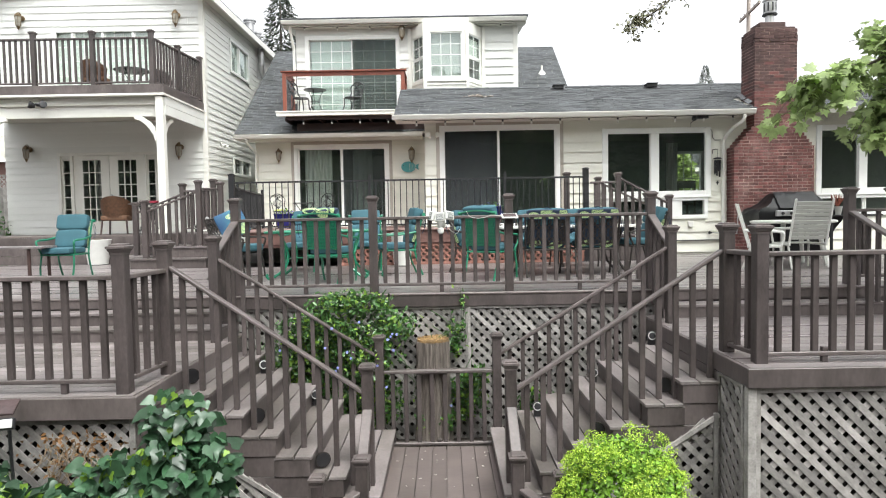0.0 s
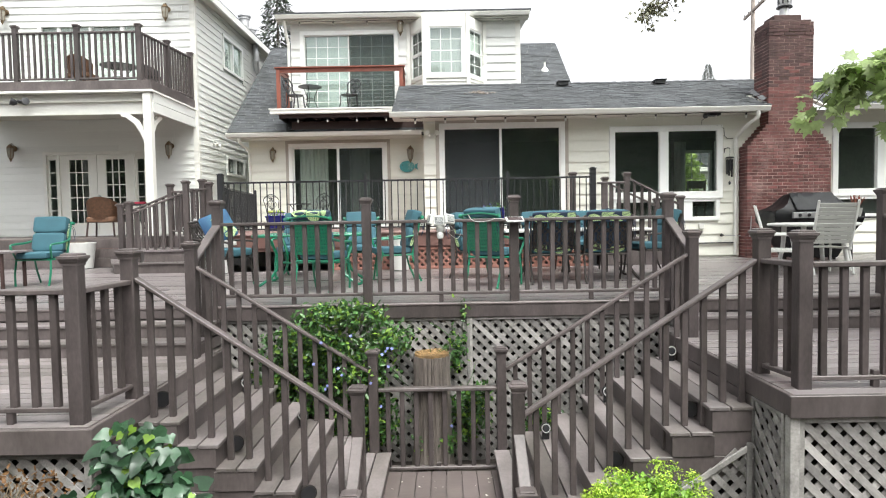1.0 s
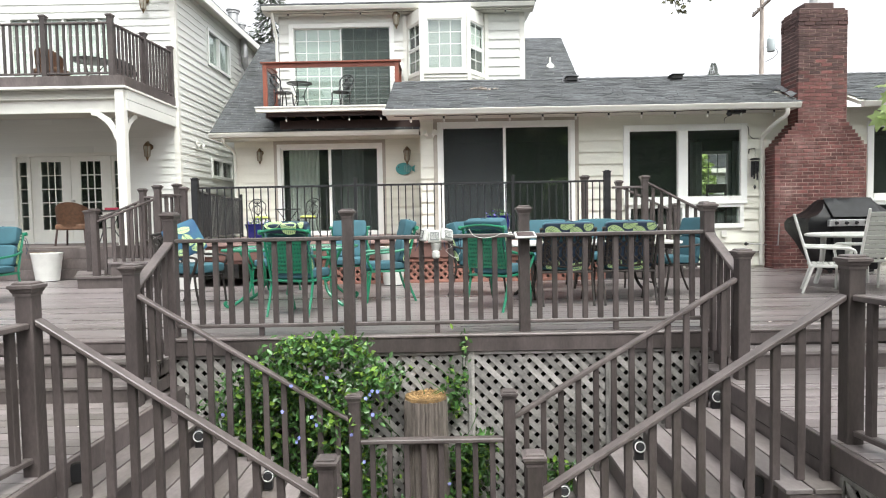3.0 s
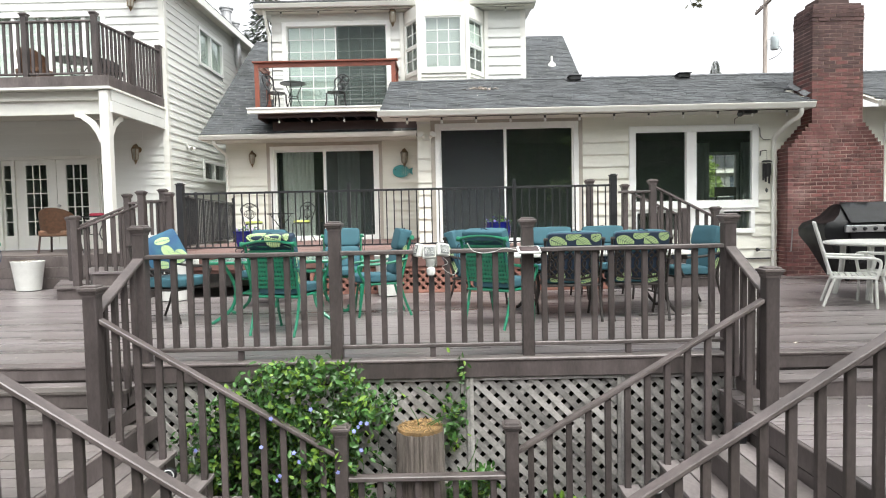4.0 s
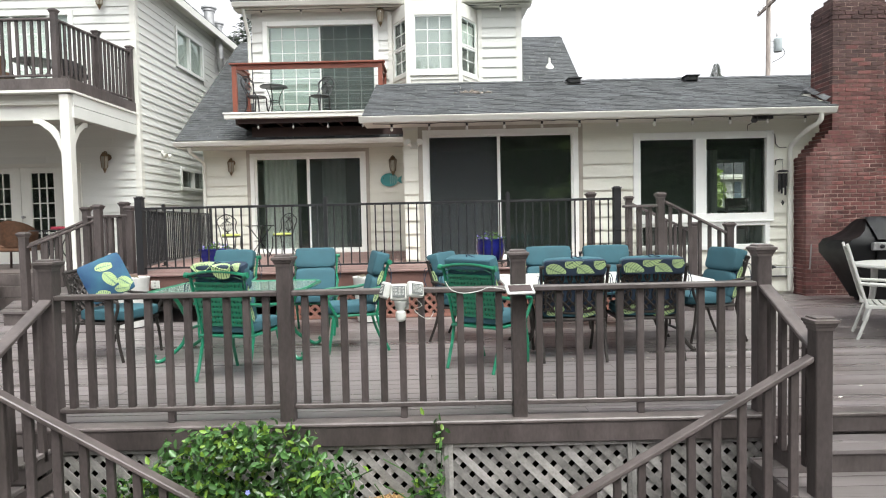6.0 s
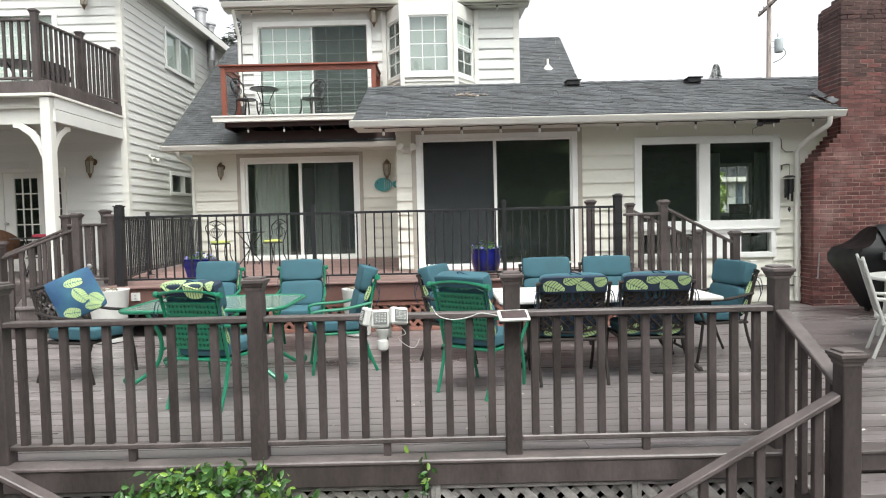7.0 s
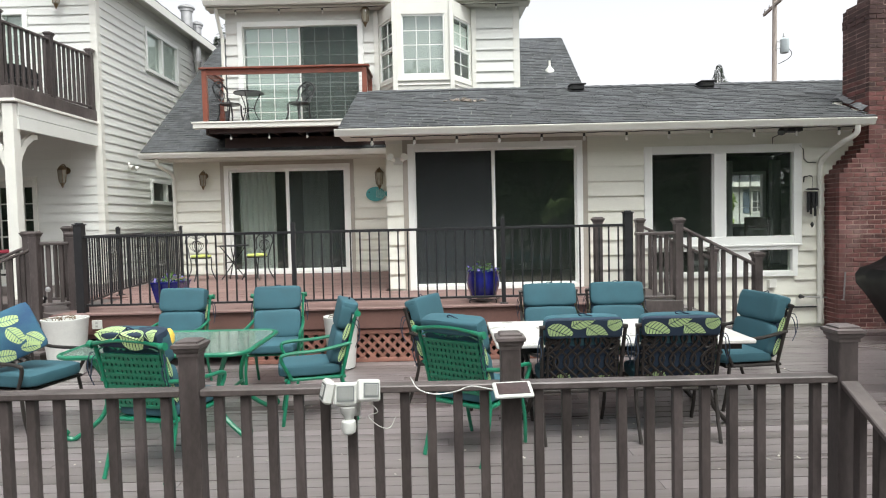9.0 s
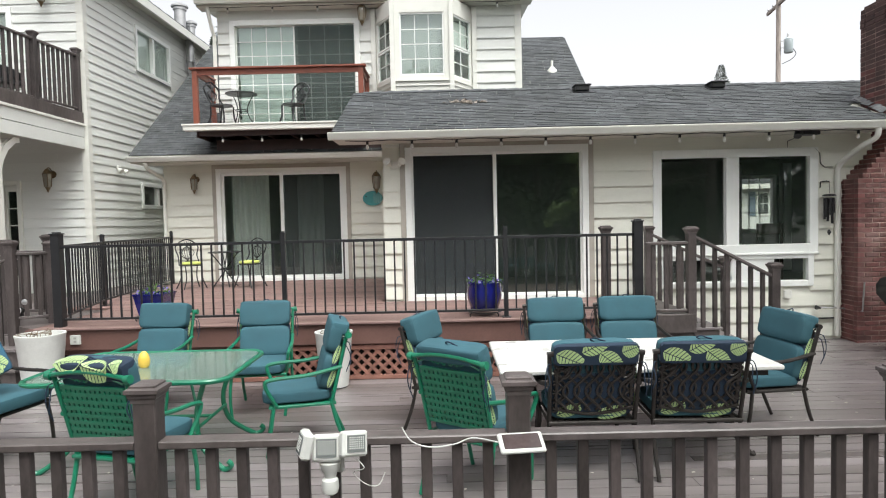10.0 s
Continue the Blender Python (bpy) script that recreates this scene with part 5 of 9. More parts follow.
def corner_steps():
    s = thing("steps_corner", (-5.3, 14.2, 0), "brown corner steps up to the porch with two railings", "stairs", kind="structure")
    for k, (dx, z) in enumerate(((0.0, 0.2), (0.5, 0.42))):
        pts = [(-5.8 + dx, 13.55 + 0.12 * k), (-4.3, 13.55 + 0.12 * k), (-4.3, 14.3), (-5.3, 14.95), (-6.55 + dx, 14.95)]
        part("tread", prism(pts, z - 0.03, z), board_grey, s)
        q = [(-5.77 + dx, 13.58 + 0.12 * k), (-4.32, 13.58 + 0.12 * k), (-4.32, 14.28), (-5.3, 14.92), (-6.5 + dx, 14.92)]
        part("riser", prism(q, z - 0.22, z - 0.03), paint_brown, s)
    r = railing("raking brown railing of the corner steps", (-5.1, 13.8, 0.2), "corner step railings")
    post(r, -5.52, 13.72, 0.18, 1.14)
    post(r, -4.56, 13.95, 0.4, 1.3)
    rail_run(r, (-5.52, 13.72), (-4.56, 13.95), 1.12, 1.48, foot=lambda t: 0.2 if t < 0.5 else 0.42, n=6, bottom=False)
    r = railing("raking brown railing on the far side of the corner steps", (-5.8, 14.8, 0.2), "corner step railings")
    post(r, -6.2, 14.75, 0.18, 1.14)
    post(r, -5.24, 14.85, 0.4, 1.3)
    rail_run(r, (-6.2, 14.75), (-5.24, 14.85), 1.12, 1.48, foot=lambda t: 0.2 if t < 0.5 else 0.42, n=6, bottom=False)
    r = railing("brown railing between corner steps and fence", (-4.3, 14.1, DECK_D), "corner step railings")
    post(r, -4.22, 14.2, DECK_D - 0.3, 1.3)
    rail_run(r, (-4.56, 13.95), (-4.22, 14.2), 1.55, 1.55, n=2)
    post(r, -4.5, 14.6, DECK_D - 0.3, 1.38)
    rail_run(r, (-5.24, 14.85), (-4.5, 14.6), 1.55, 1.55, n=5)


corner_steps()


# steps at the east end of the fenced deck
def east_steps():
    s = thing("steps_fenced_deck", (3.9, 14.3, 0), "brown steps from the fenced deck down to the main deck", "stairs", kind="structure")
    part("platform", boxes((3.06, 3.6, 13.56, 15.0, DECK_D - 0.22, DECK_D), bevel=0.004), paint_brown, s)
    part("platform_skirt", boxes((3.08, 3.58, 13.6, 15.0, 0, DECK_D - 0.22)), paint_brown, s)
    for k in range(3):
        z = DECK_D - 0.17 * (k + 1)
        part("tread", boxes((3.6 + k * 0.3, 3.92 + k * 0.3, 13.6, 15.0, z - 0.03, z), bevel=0.003), board_grey, s)
        part("riser", boxes((3.6 + k * 0.3, 3.89 + k * 0.3, 13.62, 14.98, 0, z - 0.03)), paint_brown, s)
    foot = lambda t: DECK_D - 0.17 * (1 + min(3, int(t / 0.3)))
    r = railing("raking brown railing of the fenced deck's steps", (4, 13.64, 0), "east step railings")
    post(r, 3.56, 13.62, DECK_D - 0.1, 1.11)
    post(r, 4.53, 13.62, -0.01, 1.26)
    rail_run(r, (3.56, 13.62), (4.53, 13.62), 1.58, 1.12, foot=foot, n=6, bottom=False)
    rail_run(r, (2.98, 13.62), (3.56, 13.62), 1.52, 1.52, n=3)
    r = railing("raking brown railing by the house wall", (4, 14.95, 0), "east step railings")
    post(r, 2.62, 13.8, DECK_D, 1.04)
    post(r, 3.5, 14.95, DECK_D - 0.1, 1.11)
    post(r, 4.55, 14.95, -0.01, 1.26)
    rail_run(r, (3.5, 14.95), (4.55, 14.95), 1.58, 1.12, foot=foot, n=6, bottom=False)


east_steps()


# ---- fixtures on the walls and roofs ----
bulb_glass = material("milky bulb glass", (0.75, 0.74, 0.7), 0.2, var=0.1)
lantern_glass = material("smoky lantern glass", (0.3, 0.28, 0.23), 0.15, var=0.3, scale=12)
brass = material("aged brass", (0.16, 0.11, 0.06), 0.45, 0.6, var=0.3, scale=20)


def wall_lantern(m, label):
    l = thing("wall_lantern", m.translation, label, "wall lamp", "lanterns on the walls")
    l.matrix_basis = stretched(m, 1.18, 1.15, 1.15)
    part_at = lambda n, bm, mt, sm=False: part_in(n, bm, mt, l, sm)
    part_at("backplate", lathe([(0.05, 0), (0.055, 0.01), (0.03, 0.02)], 14, m=pose(0, 0, 0.06, 90)), brass, True)
    part_at("arm", tube(curve([(0, 0, 0.06), (0, -0.06, 0.14), (0, -0.12, 0.14), (0, -0.13, 0.1)], 5), 0.008, 6), brass, True)
    part_at("cap", lathe([(0.02, 0.13), (0.03, 0.12), (0.065, 0.07), (0.07, 0.06)], 6, m=pose(0, -0.13, 0)), brass)
    part_at("glass_body", lathe([(0.056, 0.06), (0.058, 0.0), (0.041, -0.12), (0.03, -0.13)], 6, m=pose(0, -0.13, 0)), lantern_glass)
    part_at("finial", lathe([(0.035, -0.13), (0.02, -0.16), (0.006, -0.2)], 8, m=pose(0, -0.13, 0)), brass, True)
    for k in range(6):
        a = math.pi / 3 * k
        part_at("cage_bar", tube([(0.062 * math.cos(a), -0.13 + 0.062 * math.sin(a), 0.06), (0.046 * math.cos(a), -0.13 + 0.046 * math.sin(a), -0.12)], 0.005, 4), brass)
    return l


def part_in(name, bm, material_, owner, smooth=False, label=""):
    """A part in its thing's own coordinates."""
    ob = new(name, mesh(name, bm, material_, smooth))
    ob.parent = owner
    return tagged(ob, label)


lamp = wall_lantern(pose(-4.28, YL - 0.03, 2.7), "aged brass wall lantern with milky glass")
for x, y, z in ((-0.62, YL, 2.66), (-10.62, YW, 2.78), (-6.64, YW, 2.78), (-10.66, YW, 6.18), (-6.6, YW, 6.18), (-0.82, YL, 5.98)):
    copy_thing(lamp, stretched(pose(x, y - 0.03, z), 1.18, 1.15, 1.15))


def roof_vent(x, y, z, label):
    v = thing("roof_vent", (x, y, z), label, "vent")
    part("base", quadslab([(x - 0.17, y - 0.17, z - 0.06), (x + 0.17, y - 0.17, z - 0.06), (x + 0.17, y + 0.17, z + 0.08), (x - 0.17, y + 0.17, z + 0.08)], 0.02), iron_black, v)
    part("hood", boxes((x - 0.11, x + 0.11, y - 0.12, y + 0.1, z - 0.02, z + 0.07), (x - 0.14, x + 0.14, y - 0.15, y + 0.12, z + 0.06, z + 0.085), bevel=0.012), iron_black, v)


roof_vent(3.03, 16.85, 3.92, "low black hooded roof vent")
roof_vent(5.25, 16.85, 3.92, "low black hooded roof vent")
v = thing("vent_pipe", (3.36, 21.47, 5.31), "white plumbing vent pipe with a skirt", "vent")
part("pipe", lathe([(0.028, 5.24), (0.028, 5.56)], 12, m=pose(3.36, 21.47, 0)), trim_white, v, smooth=True)
part("skirt", lathe([(0.13, 5.24), (0.12, 5.32), (0.03, 5.42)], 14, m=pose(3.36, 21.47, 0)), trim_white, v, smooth=True)
leaflitter = material("dry leaf litter", (0.35, 0.3, 0.26), 0.9, var=0.4, scale=30, rand=0.4, island=True)
bm = bmesh.new()
rl = random.Random(12)
for i in range(60):
    a, rr_ = rl.random() * 6.28, abs(rl.gauss(0, 0.13))
    x, y = 1.08 + 1.4 * rr_ * math.cos(a), 16.2 + 0.6 * rr_ * math.sin(a)
    z = EZ + (y - EY) * (RZ - EZ) / (RY - EY) + 0.03
    box(bm, -0.03, 0.03, -0.02, 0.02, 0, 0.006, pose(x, y, z, rl.uniform(0, 50), rl.uniform(-20, 20), rl.uniform(0, 360)))
tagged(part("leaf_litter", bm, leaflitter), "patch of pale dry leaves on the low roof", "leaves", kind="stuff")


def flue(x, y, z0, z1, r, label):
    f = thing("metal_flue", (x, y, z0), label, "flue")
    part("pipe", lathe([(r, z0), (r, z1)], 16, m=pose(x, y, 0)), metal_grey, f, smooth=True)
    part("band", lathe([(r * 1.15, z0 + 0.3), (r * 1.15, z0 + 0.34)], 16, m=pose(x, y, 0)), metal_grey, f, smooth=True)
    part("cap", lathe([(r * 1.2, z1), (r * 1.2, z1 + 0.06), (r * 1.5, z1 + 0.08), (r * 1.5, z1 + 0.12), (r * 0.4, z1 + 0.2)], 16, m=pose(x, y, 0)), metal_grey, f, smooth=True)


flue(-6.43, 24.0, 6.9, 7.78, 0.15, "galvanised flue pipe on the two-storey wing's roof")
flue(-6.38, 24.6, 6.8, 7.5, 0.12, "short galvanised flue pipe on the wing roof")
t = thing("vent_duct", (-5.8, 23.0, 5.6), "bent galvanised vent duct on the side wall", "duct")
part("pipe", tube(curve([(-5.82, 23.0, 6.66), (-5.8, 23.0, 6.2), (-5.8, 23.05, 5.9), (-5.7, 23.2, 5.62), (-5.6, 23.3, 5.5)], 5), 0.1, 14), metal_grey, t, smooth=True)
part("collar", lathe([(0.115, 6.1), (0.115, 6.16)], 14, m=pose(-5.8, 23, 0)), metal_grey, t, smooth=True)
t = thing("security_light", (-5.9, 19.3, 2.9), "small white twin security light on the siding", "lamp")
part("base", lathe([(0.06, 0), (0.05, 0.03)], 12, m=pose(-5.93, 19.3, 3.05, 0, 90)), trim_white, t)
for dy in (-0.08, 0.08):
    part("head", lathe([(0.02, 0), (0.05, 0.06), (0.055, 0.1)], 12, m=pose(-5.88, 19.3 + dy, 3.02, 0, 120, 20 * dy / 0.08)), trim_white, t, smooth=True)


def downspout(pts, label, w=0.06):
    t = thing("downspout", pts[-1], label, "downspout", kind="structure")
    part("pipe", tube(pts, w * 0.62, 10), trim_white, t)
    return t


downspout(curve([(6.48, 14.72, 2.92), (6.48, 14.76, 2.8), (6.4, 14.95, 2.7), (6.33, 15.25, 2.52), (6.31, 15.31, 2.42)], 5) + [Vector((6.31, 15.31, 0.05))], "white downspout beside the brick chimney")
downspout(curve([(-5.0, 18.5, 3.06), (-5.0, 18.6, 2.95), (-4.93, 19.05, 2.8), (-4.93, 19.13, 2.65)], 5) + [Vector((-4.93, 19.13, 0.7))], "white downspout at the house corner")
downspout([Vector((-3.85, 18.9, 6.15)), Vector((-3.82, 19.05, 5.75)), Vector((-3.8, 19.13, 5.6)), Vector((-3.8, 19.13, 4.1))], "grey downspout of the upper storey")


def wind_chime():
    w = thing("wind_chime", (6.15, 15.24, 1.5), "dark metal wind chime on a bracket", "wind chime")
    part("bracket", tube([(6.08, 15.34, 2.17), (6.08, 15.33, 2.25), (6.12, 15.26, 2.26), (6.15, 15.24, 2.25)], 0.009, 6), iron_black, w)
    part("cord", tube([(6.15, 15.24, 2.25), (6.15, 15.24, 2.07)], 0.003, 4), iron_black, w)
    part("top_disc", lathe([(0.085, 2.045), (0.09, 2.055), (0.06, 2.075)], 14, m=pose(6.15, 15.24, 0)), iron_black, w)
    for k in range(6):
        a = k * math.pi / 3 + 0.3
        x, y = 6.15 + 0.055 * math.cos(a), 15.24 + 0.055 * math.sin(a)
        part("tube", tube([(x, y, 2.02), (x, y, 1.66 + 0.03 * k)], 0.017, 8), iron_black, w)
    part("sail", lathe([(0.004, 1.58), (0.03, 1.54), (0.004, 1.49)], 6, m=pose(6.15, 15.24, 0)), iron_black, w)


wind_chime()
teal_paint = material("turquoise painted metal", (0.07, 0.33, 0.33), 0.45, var=0.3, scale=14, bump=0.2)


def fish_plaque():
    w = thing("fish_plaque", (-0.7, YL - 0.05, 2.3), "turquoise fish-shaped metal wall plaque", "plaque")
    bm = bmesh.new()
    pts = [(0.2 * math.cos(a), 0.15 * math.sin(a)) for a in [i * 2 * math.pi / 20 for i in range(20)]]
    fr = [bm.verts.new((-0.72 + u, YL - 0.07, 2.31 + v)) for u, v in pts]
    bk = [bm.verts.new((-0.72 + u, YL - 0.04, 2.31 + v)) for u, v in pts]
    bm.faces.new(fr), bm.faces.new(bk[::-1])
    for i in range(20):
        bm.faces.new((fr[i], bk[i], bk[(i + 1) % 20], fr[(i + 1) % 20]))
    part("body", bm, teal_paint, w)
    bm = prism([(0.17, -0.02), (0.29, -0.09), (0.27, 0.0), (0.29, 0.09), (0.17, 0.03)], 0, 0.02)
    bmesh.ops.transform(bm, matrix=pose(-0.72, YL - 0.045, 2.31, 90), verts=bm.verts[:])
    part("tail", bm, teal_paint, w)
    bm = bmesh.new()
    for i in range(5):
        for k in range(4):
            tube([(-0.7 + 0.042 * i + 0.012 * math.sin(s), YL - 0.076, 2.245 + 0.045 * k + 0.02 * math.cos(s)) for s in (0.2, 0.9, 1.57, 2.2, 2.9)], 0.004, 4, bm)
    part("scales", bm, trim_white, w, kind="stuff")
    part("eye", lathe([(0.018, 0), (0.014, 0.008)], 10, m=pose(-0.85, YL - 0.072, 2.35, 90)), iron_black, w)


fish_plaque()


def spot_cluster(x, y, z):
    t = thing("eave_spotlights", (x, y, z), "white twin spotlight under the eave corner", "lamp")
    part("plate", boxes((x - 0.07, x + 0.07, y - 0.03, y, z - 0.05, z + 0.05), bevel=0.005), trim_white, t)
    for s in (-1, 1):
        part("head", lathe([(0.025, 0), (0.03, 0.05), (0.055, 0.1), (0.058, 0.12)], 12, m=pose(x + 0.06 * s, y - 0.05, z, 65, 0, 25 * s)), trim_white, t, smooth=True)


spot_cluster(0.03, YM - 0.035, 2.62)


def string_lights(pts, label):
    s = thing("string_lights", pts[0], label, "string lights")
    part("cable", tube([p for p in pts], 0.006, 5), iron_black, s)
    bulb = mesh("bulb", lathe([(0.01, 0.0), (0.02, -0.022), (0.024, -0.042), (0.015, -0.062), (0.004, -0.067)], 10), bulb_glass, True)
    sock = mesh("socket", lathe([(0.014, 0.045), (0.018, 0.03), (0.018, 0.0)], 8), iron_black)
    for p in pts[1:-1:2]:
        so = piece("socket", sock, s, pose(p[0], p[1], p[2] - 0.045))
        piece("bulb", bulb, so, pose(p[0], p[1], p[2] - 0.045))


def sag(x0, x1, y, z, step):
    n = max(1, round((x1 - x0) / step))
    out = []
    for i in range(n):
        for k in (0, 0.5):
            out.append((x0 + (x1 - x0) * (i + k) / n, y, z - (0.012 if k else 0.0)))
    return out + [(x1, y, z)]


string_lights(sag(-0.6, 6.6, 14.85, 2.922, 0.62), "string of small bulbs under the main eave")
string_lights(sag(-3.75, -0.8, 18.17, 3.498, 0.68), "string of small bulbs under the balcony")
string_lights(sag(-3.9, 2.3, 18.95, 6.12, 0.9), "string of small bulbs under the upper eave")


def eave_light():
    t = thing("eave_security_light", (5.65, 14.95, 2.9), "dark security light under the eave with a trailing wire", "lamp")
    part("box", boxes((5.58, 5.8, 14.86, 15.06, 2.87, 2.925), bevel=0.006), iron_black, t)
    part("head", lathe([(0.02, 0), (0.045, 0.03), (0.05, 0.09)], 12, m=pose(5.53, 14.92, 2.92, 150, 25)), iron_black, t, smooth=True)
    part("wire", tube([(5.6, 15.0, 2.87), (5.61, 15.33, 2.84), (5.61, 15.335, 2.74), (6.0, 15.335, 2.73), (6.07, 15.335, 2.66), (6.08, 15.335, 2.52), (6.14, 15.335, 2.46), (6.26, 15.33, 2.46)], 0.006, 5), iron_black, t)
    o = thing("outlet_box", (-3.57, 13.53, 0.5), "small white outdoor outlet on the red fascia", "outlet")
    part("plate", boxes((-3.63, -3.51, 13.515, 13.54, 0.49, 0.6), bevel=0.005), white_plastic, o)
    for z in (0.525, 0.565):
        part("socket", boxes((-3.585, -3.555, 13.512, 13.516, z - 0.012, z + 0.012)), grey_sling, o)
    g = thing("gate_latch", (-4.33, 13.5, 0.6), "round chrome latch on the brown railing post", "latch")
    part("plate", lathe([(0.035, 0), (0.035, 0.012), (0.025, 0.018)], 16, m=pose(-4.4, 13.93, 0.95, 90)), metal_grey, g, smooth=True)


def tap():
    t = thing("outdoor_pipes", (6.1, 15.3, 0.3), "outdoor tap and grey pipes on the siding", "pipes")
    part("pipe", tube([(5.3, 15.33, 0.3), (6.28, 15.33, 0.3)], 0.012, 6), iron_black, t)
    part("pipe", tube([(6.05, 15.3, 0.46), (6.42, 15.28, 0.44), (6.45, 14.97, 0.44), (6.47, 14.96, 0.85)], 0.012, 6), metal_grey, t)
    part("tap_body", lathe([(0.02, 0), (0.035, 0.02), (0.02, 0.05), (0.015, 0.1)], 10, m=pose(6.02, 15.33, 0.46, 90)), iron_black, t, smooth=True)
    part("outlet_box", boxes((5.55, 5.66, 15.3, 15.35, 0.6, 0.72), bevel=0.006), trim_white, t)


tap()


def hanging_fixture():
    t = thing("porch_spotlight", (-8.79, 15.8, 3.5), "black twin spotlight on the porch beam", "lamp")
    part("base", lathe([(0.07, 0), (0.085, 0.03), (0.05, 0.07)], 12, m=pose(-8.79, 15.83, 3.6, 180)), iron_black, t)
    for s in (-1, 1):
        part("head", lathe([(0.03, 0), (0.075, 0.06), (0.08, 0.13), (0.05, 0.135)], 12, m=pose(-8.79 + 0.07 * s, 15.8, 3.53, 75, 0, 50 * s)), iron_black, t, smooth=True)


hanging_fixture()


# utility pole far behind the houses
pole_wood = material("sun-bleached pole wood", (0.42, 0.36, 0.32), 0.85, var=0.4, scale=3, fine=30, bump=0.2, stretch=(3, 3, 0.4))
transformer_grey = material("pale blue-grey enamel", (0.5, 0.56, 0.57), 0.4, var=0.1, scale=5, bump=0.03)


def utility_pole():
    u = thing("utility_pole", (19.55, 42, -1), "weathered wooden utility pole with a pale transformer", "utility pole")
    part("pole", tube([(19.55, 42, -1), (19.58, 42, 9), (19.62, 42, 17)], 0.15, 10, taper=0.75), pole_wood, u)
    for z, k in ((13.5, 1.0), (15.8, 1.2)):
        part("crossarm", bar((19.58 + 0.3 * k, 41.85 + 1.9 * k, z), (19.58 - 0.3 * k, 41.85 - 1.9 * k, z), 0.12, 0.16), pole_wood, u)
        for d in (-0.9, -0.5, 0.5, 0.9):
            part("insulator", lathe([(0.04, z), (0.07, z + 0.08), (0.03, z + 0.2)], 8, m=pose(19.58 + 0.3 * k * d, 41.85 + 1.9 * k * d, 0)), metal_grey, u)
    part("transformer", lathe([(0.2, 10.7), (0.23, 10.74), (0.23, 11.45), (0.14, 11.55)], 16, m=pose(20.05, 41.8, 0)), transformer_grey, u, smooth=True)
    part("strap", boxes((19.6, 19.9, 41.78, 41.82, 10.95, 11.0), (19.6, 19.9, 41.78, 41.82, 11.3, 11.35)), metal_grey, u)
    part("bushing", lathe([(0.05, 11.5), (0.06, 11.62), (0.03, 11.78)], 8, m=pose(19.98, 41.75, 0)), metal_grey, u)
    part("drop_wire", tube(curve([(20.25, 41.7, 10.9), (20.35, 41.6, 10.6), (20.1, 41.6, 10.3), (19.7, 41.8, 10.1)], 6), 0.02, 5), iron_black, u)


utility_pole()

tagged(part("blind", boxes((-9.84, -7.33, YW + 0.1, YW + 0.11, 3.98, 5.92)), curtain_pale), "white blind behind the balcony doors", "blind")
tagged(part("blind", boxes((-6.07, -6.06, 20.31, 22.04, 5.29, 6.23)), curtain_pale), "pale blind behind the wing's upper window", "blind")


# ---- outdoor furniture ----
green_metal = material("emerald green painted metal", (0.007, 0.165, 0.088), 0.35, var=0.2, scale=15, fine=80, bump=0.06, coat=0.2)
bronze_metal = material("dark bronze cast metal", (0.03, 0.025, 0.022), 0.45, 0.3, var=0.3, scale=15, fine=80, bump=0.12)
teal_cloth = material("teal cushion cloth", (0.034, 0.108, 0.138), 0.8, var=0.16, scale=5, fine=260, bump=0.15, stain=0.1)
navy_cloth = material("navy printed cloth", (0.012, 0.028, 0.055), 0.8, var=0.25, scale=6, fine=240, bump=0.12)
blue_cloth = material("blue printed cloth", (0.03, 0.11, 0.15), 0.8, dark=(0.008, 0.035, 0.12), var=0.3, scale=5, fine=240, bump=0.12)
lime_cloth = material("lime green leaf print", (0.43, 0.58, 0.27), 0.8, var=0.2, scale=9, fine=240, bump=0.1)
white_plastic = material("white plastic", (0.6, 0.605, 0.575), 0.4, var=0.06, scale=6, bump=0.03, stain=0.06)
white_top = material("white table top", (0.66, 0.645, 0.61), 0.3, var=0.06, scale=4, bump=0.02, stain=0.05)
grey_sling = material("grey-white slat", (0.37, 0.375, 0.345), 0.5, var=0.12, scale=8, bump=0.08)
grill_cover = material("black vinyl cover", (0.005, 0.0053, 0.006), 0.42, var=0.3, scale=5, fine=90, bump=0.2, spec=0.28)
# the sheen of the cover's hood is put into this greyer colour
grill_flap = material("black vinyl greyed for sheen", (0.035, 0.037, 0.04), 0.38, var=0.4, scale=7, fine=90, bump=0.25)
blue_glaze = material("cobalt glazed ceramic", (0.012, 0.015, 0.16), 0.12, var=0.3, scale=8, bump=0.03, coat=0.5)
wicker_brown = material("brown wicker", (0.14, 0.07, 0.038), 0.6, var=0.4, scale=20, fine=140, bump=0.5)
candle_wax = material("yellow wax", (0.75, 0.5, 0.08), 0.4, var=0.1, scale=10, bump=0.02)


def pad(w, d, h, m, n=7.0, cuts=7, puff=0.0):
    """A stuffed block, w x d x h, with soft edges."""
    bm = bmesh.new()
    bmesh.ops.create_cube(bm, size=2)
    bmesh.ops.subdivide_edges(bm, edges=bm.edges[:], cuts=cuts, use_grid_fill=True)
    for v in bm.verts:
        c = v.co.copy()
        k = (abs(c.x) ** n + abs(c.y) ** n + abs(c.z) ** n) ** (1 / n)
        c /= k
        f = 1 + puff * (1 - c.x * c.x) * (1 - c.y * c.y)
        c.z += 0.07 * noise.noise(c * 2.1 + Vector((w * 50, d * 20, h)))
        v.co = (c.x * w / 2, c.y * d / 2, c.z * h / 2 * f)
    bmesh.ops.transform(bm, matrix=m, verts=bm.verts[:])
    return bm


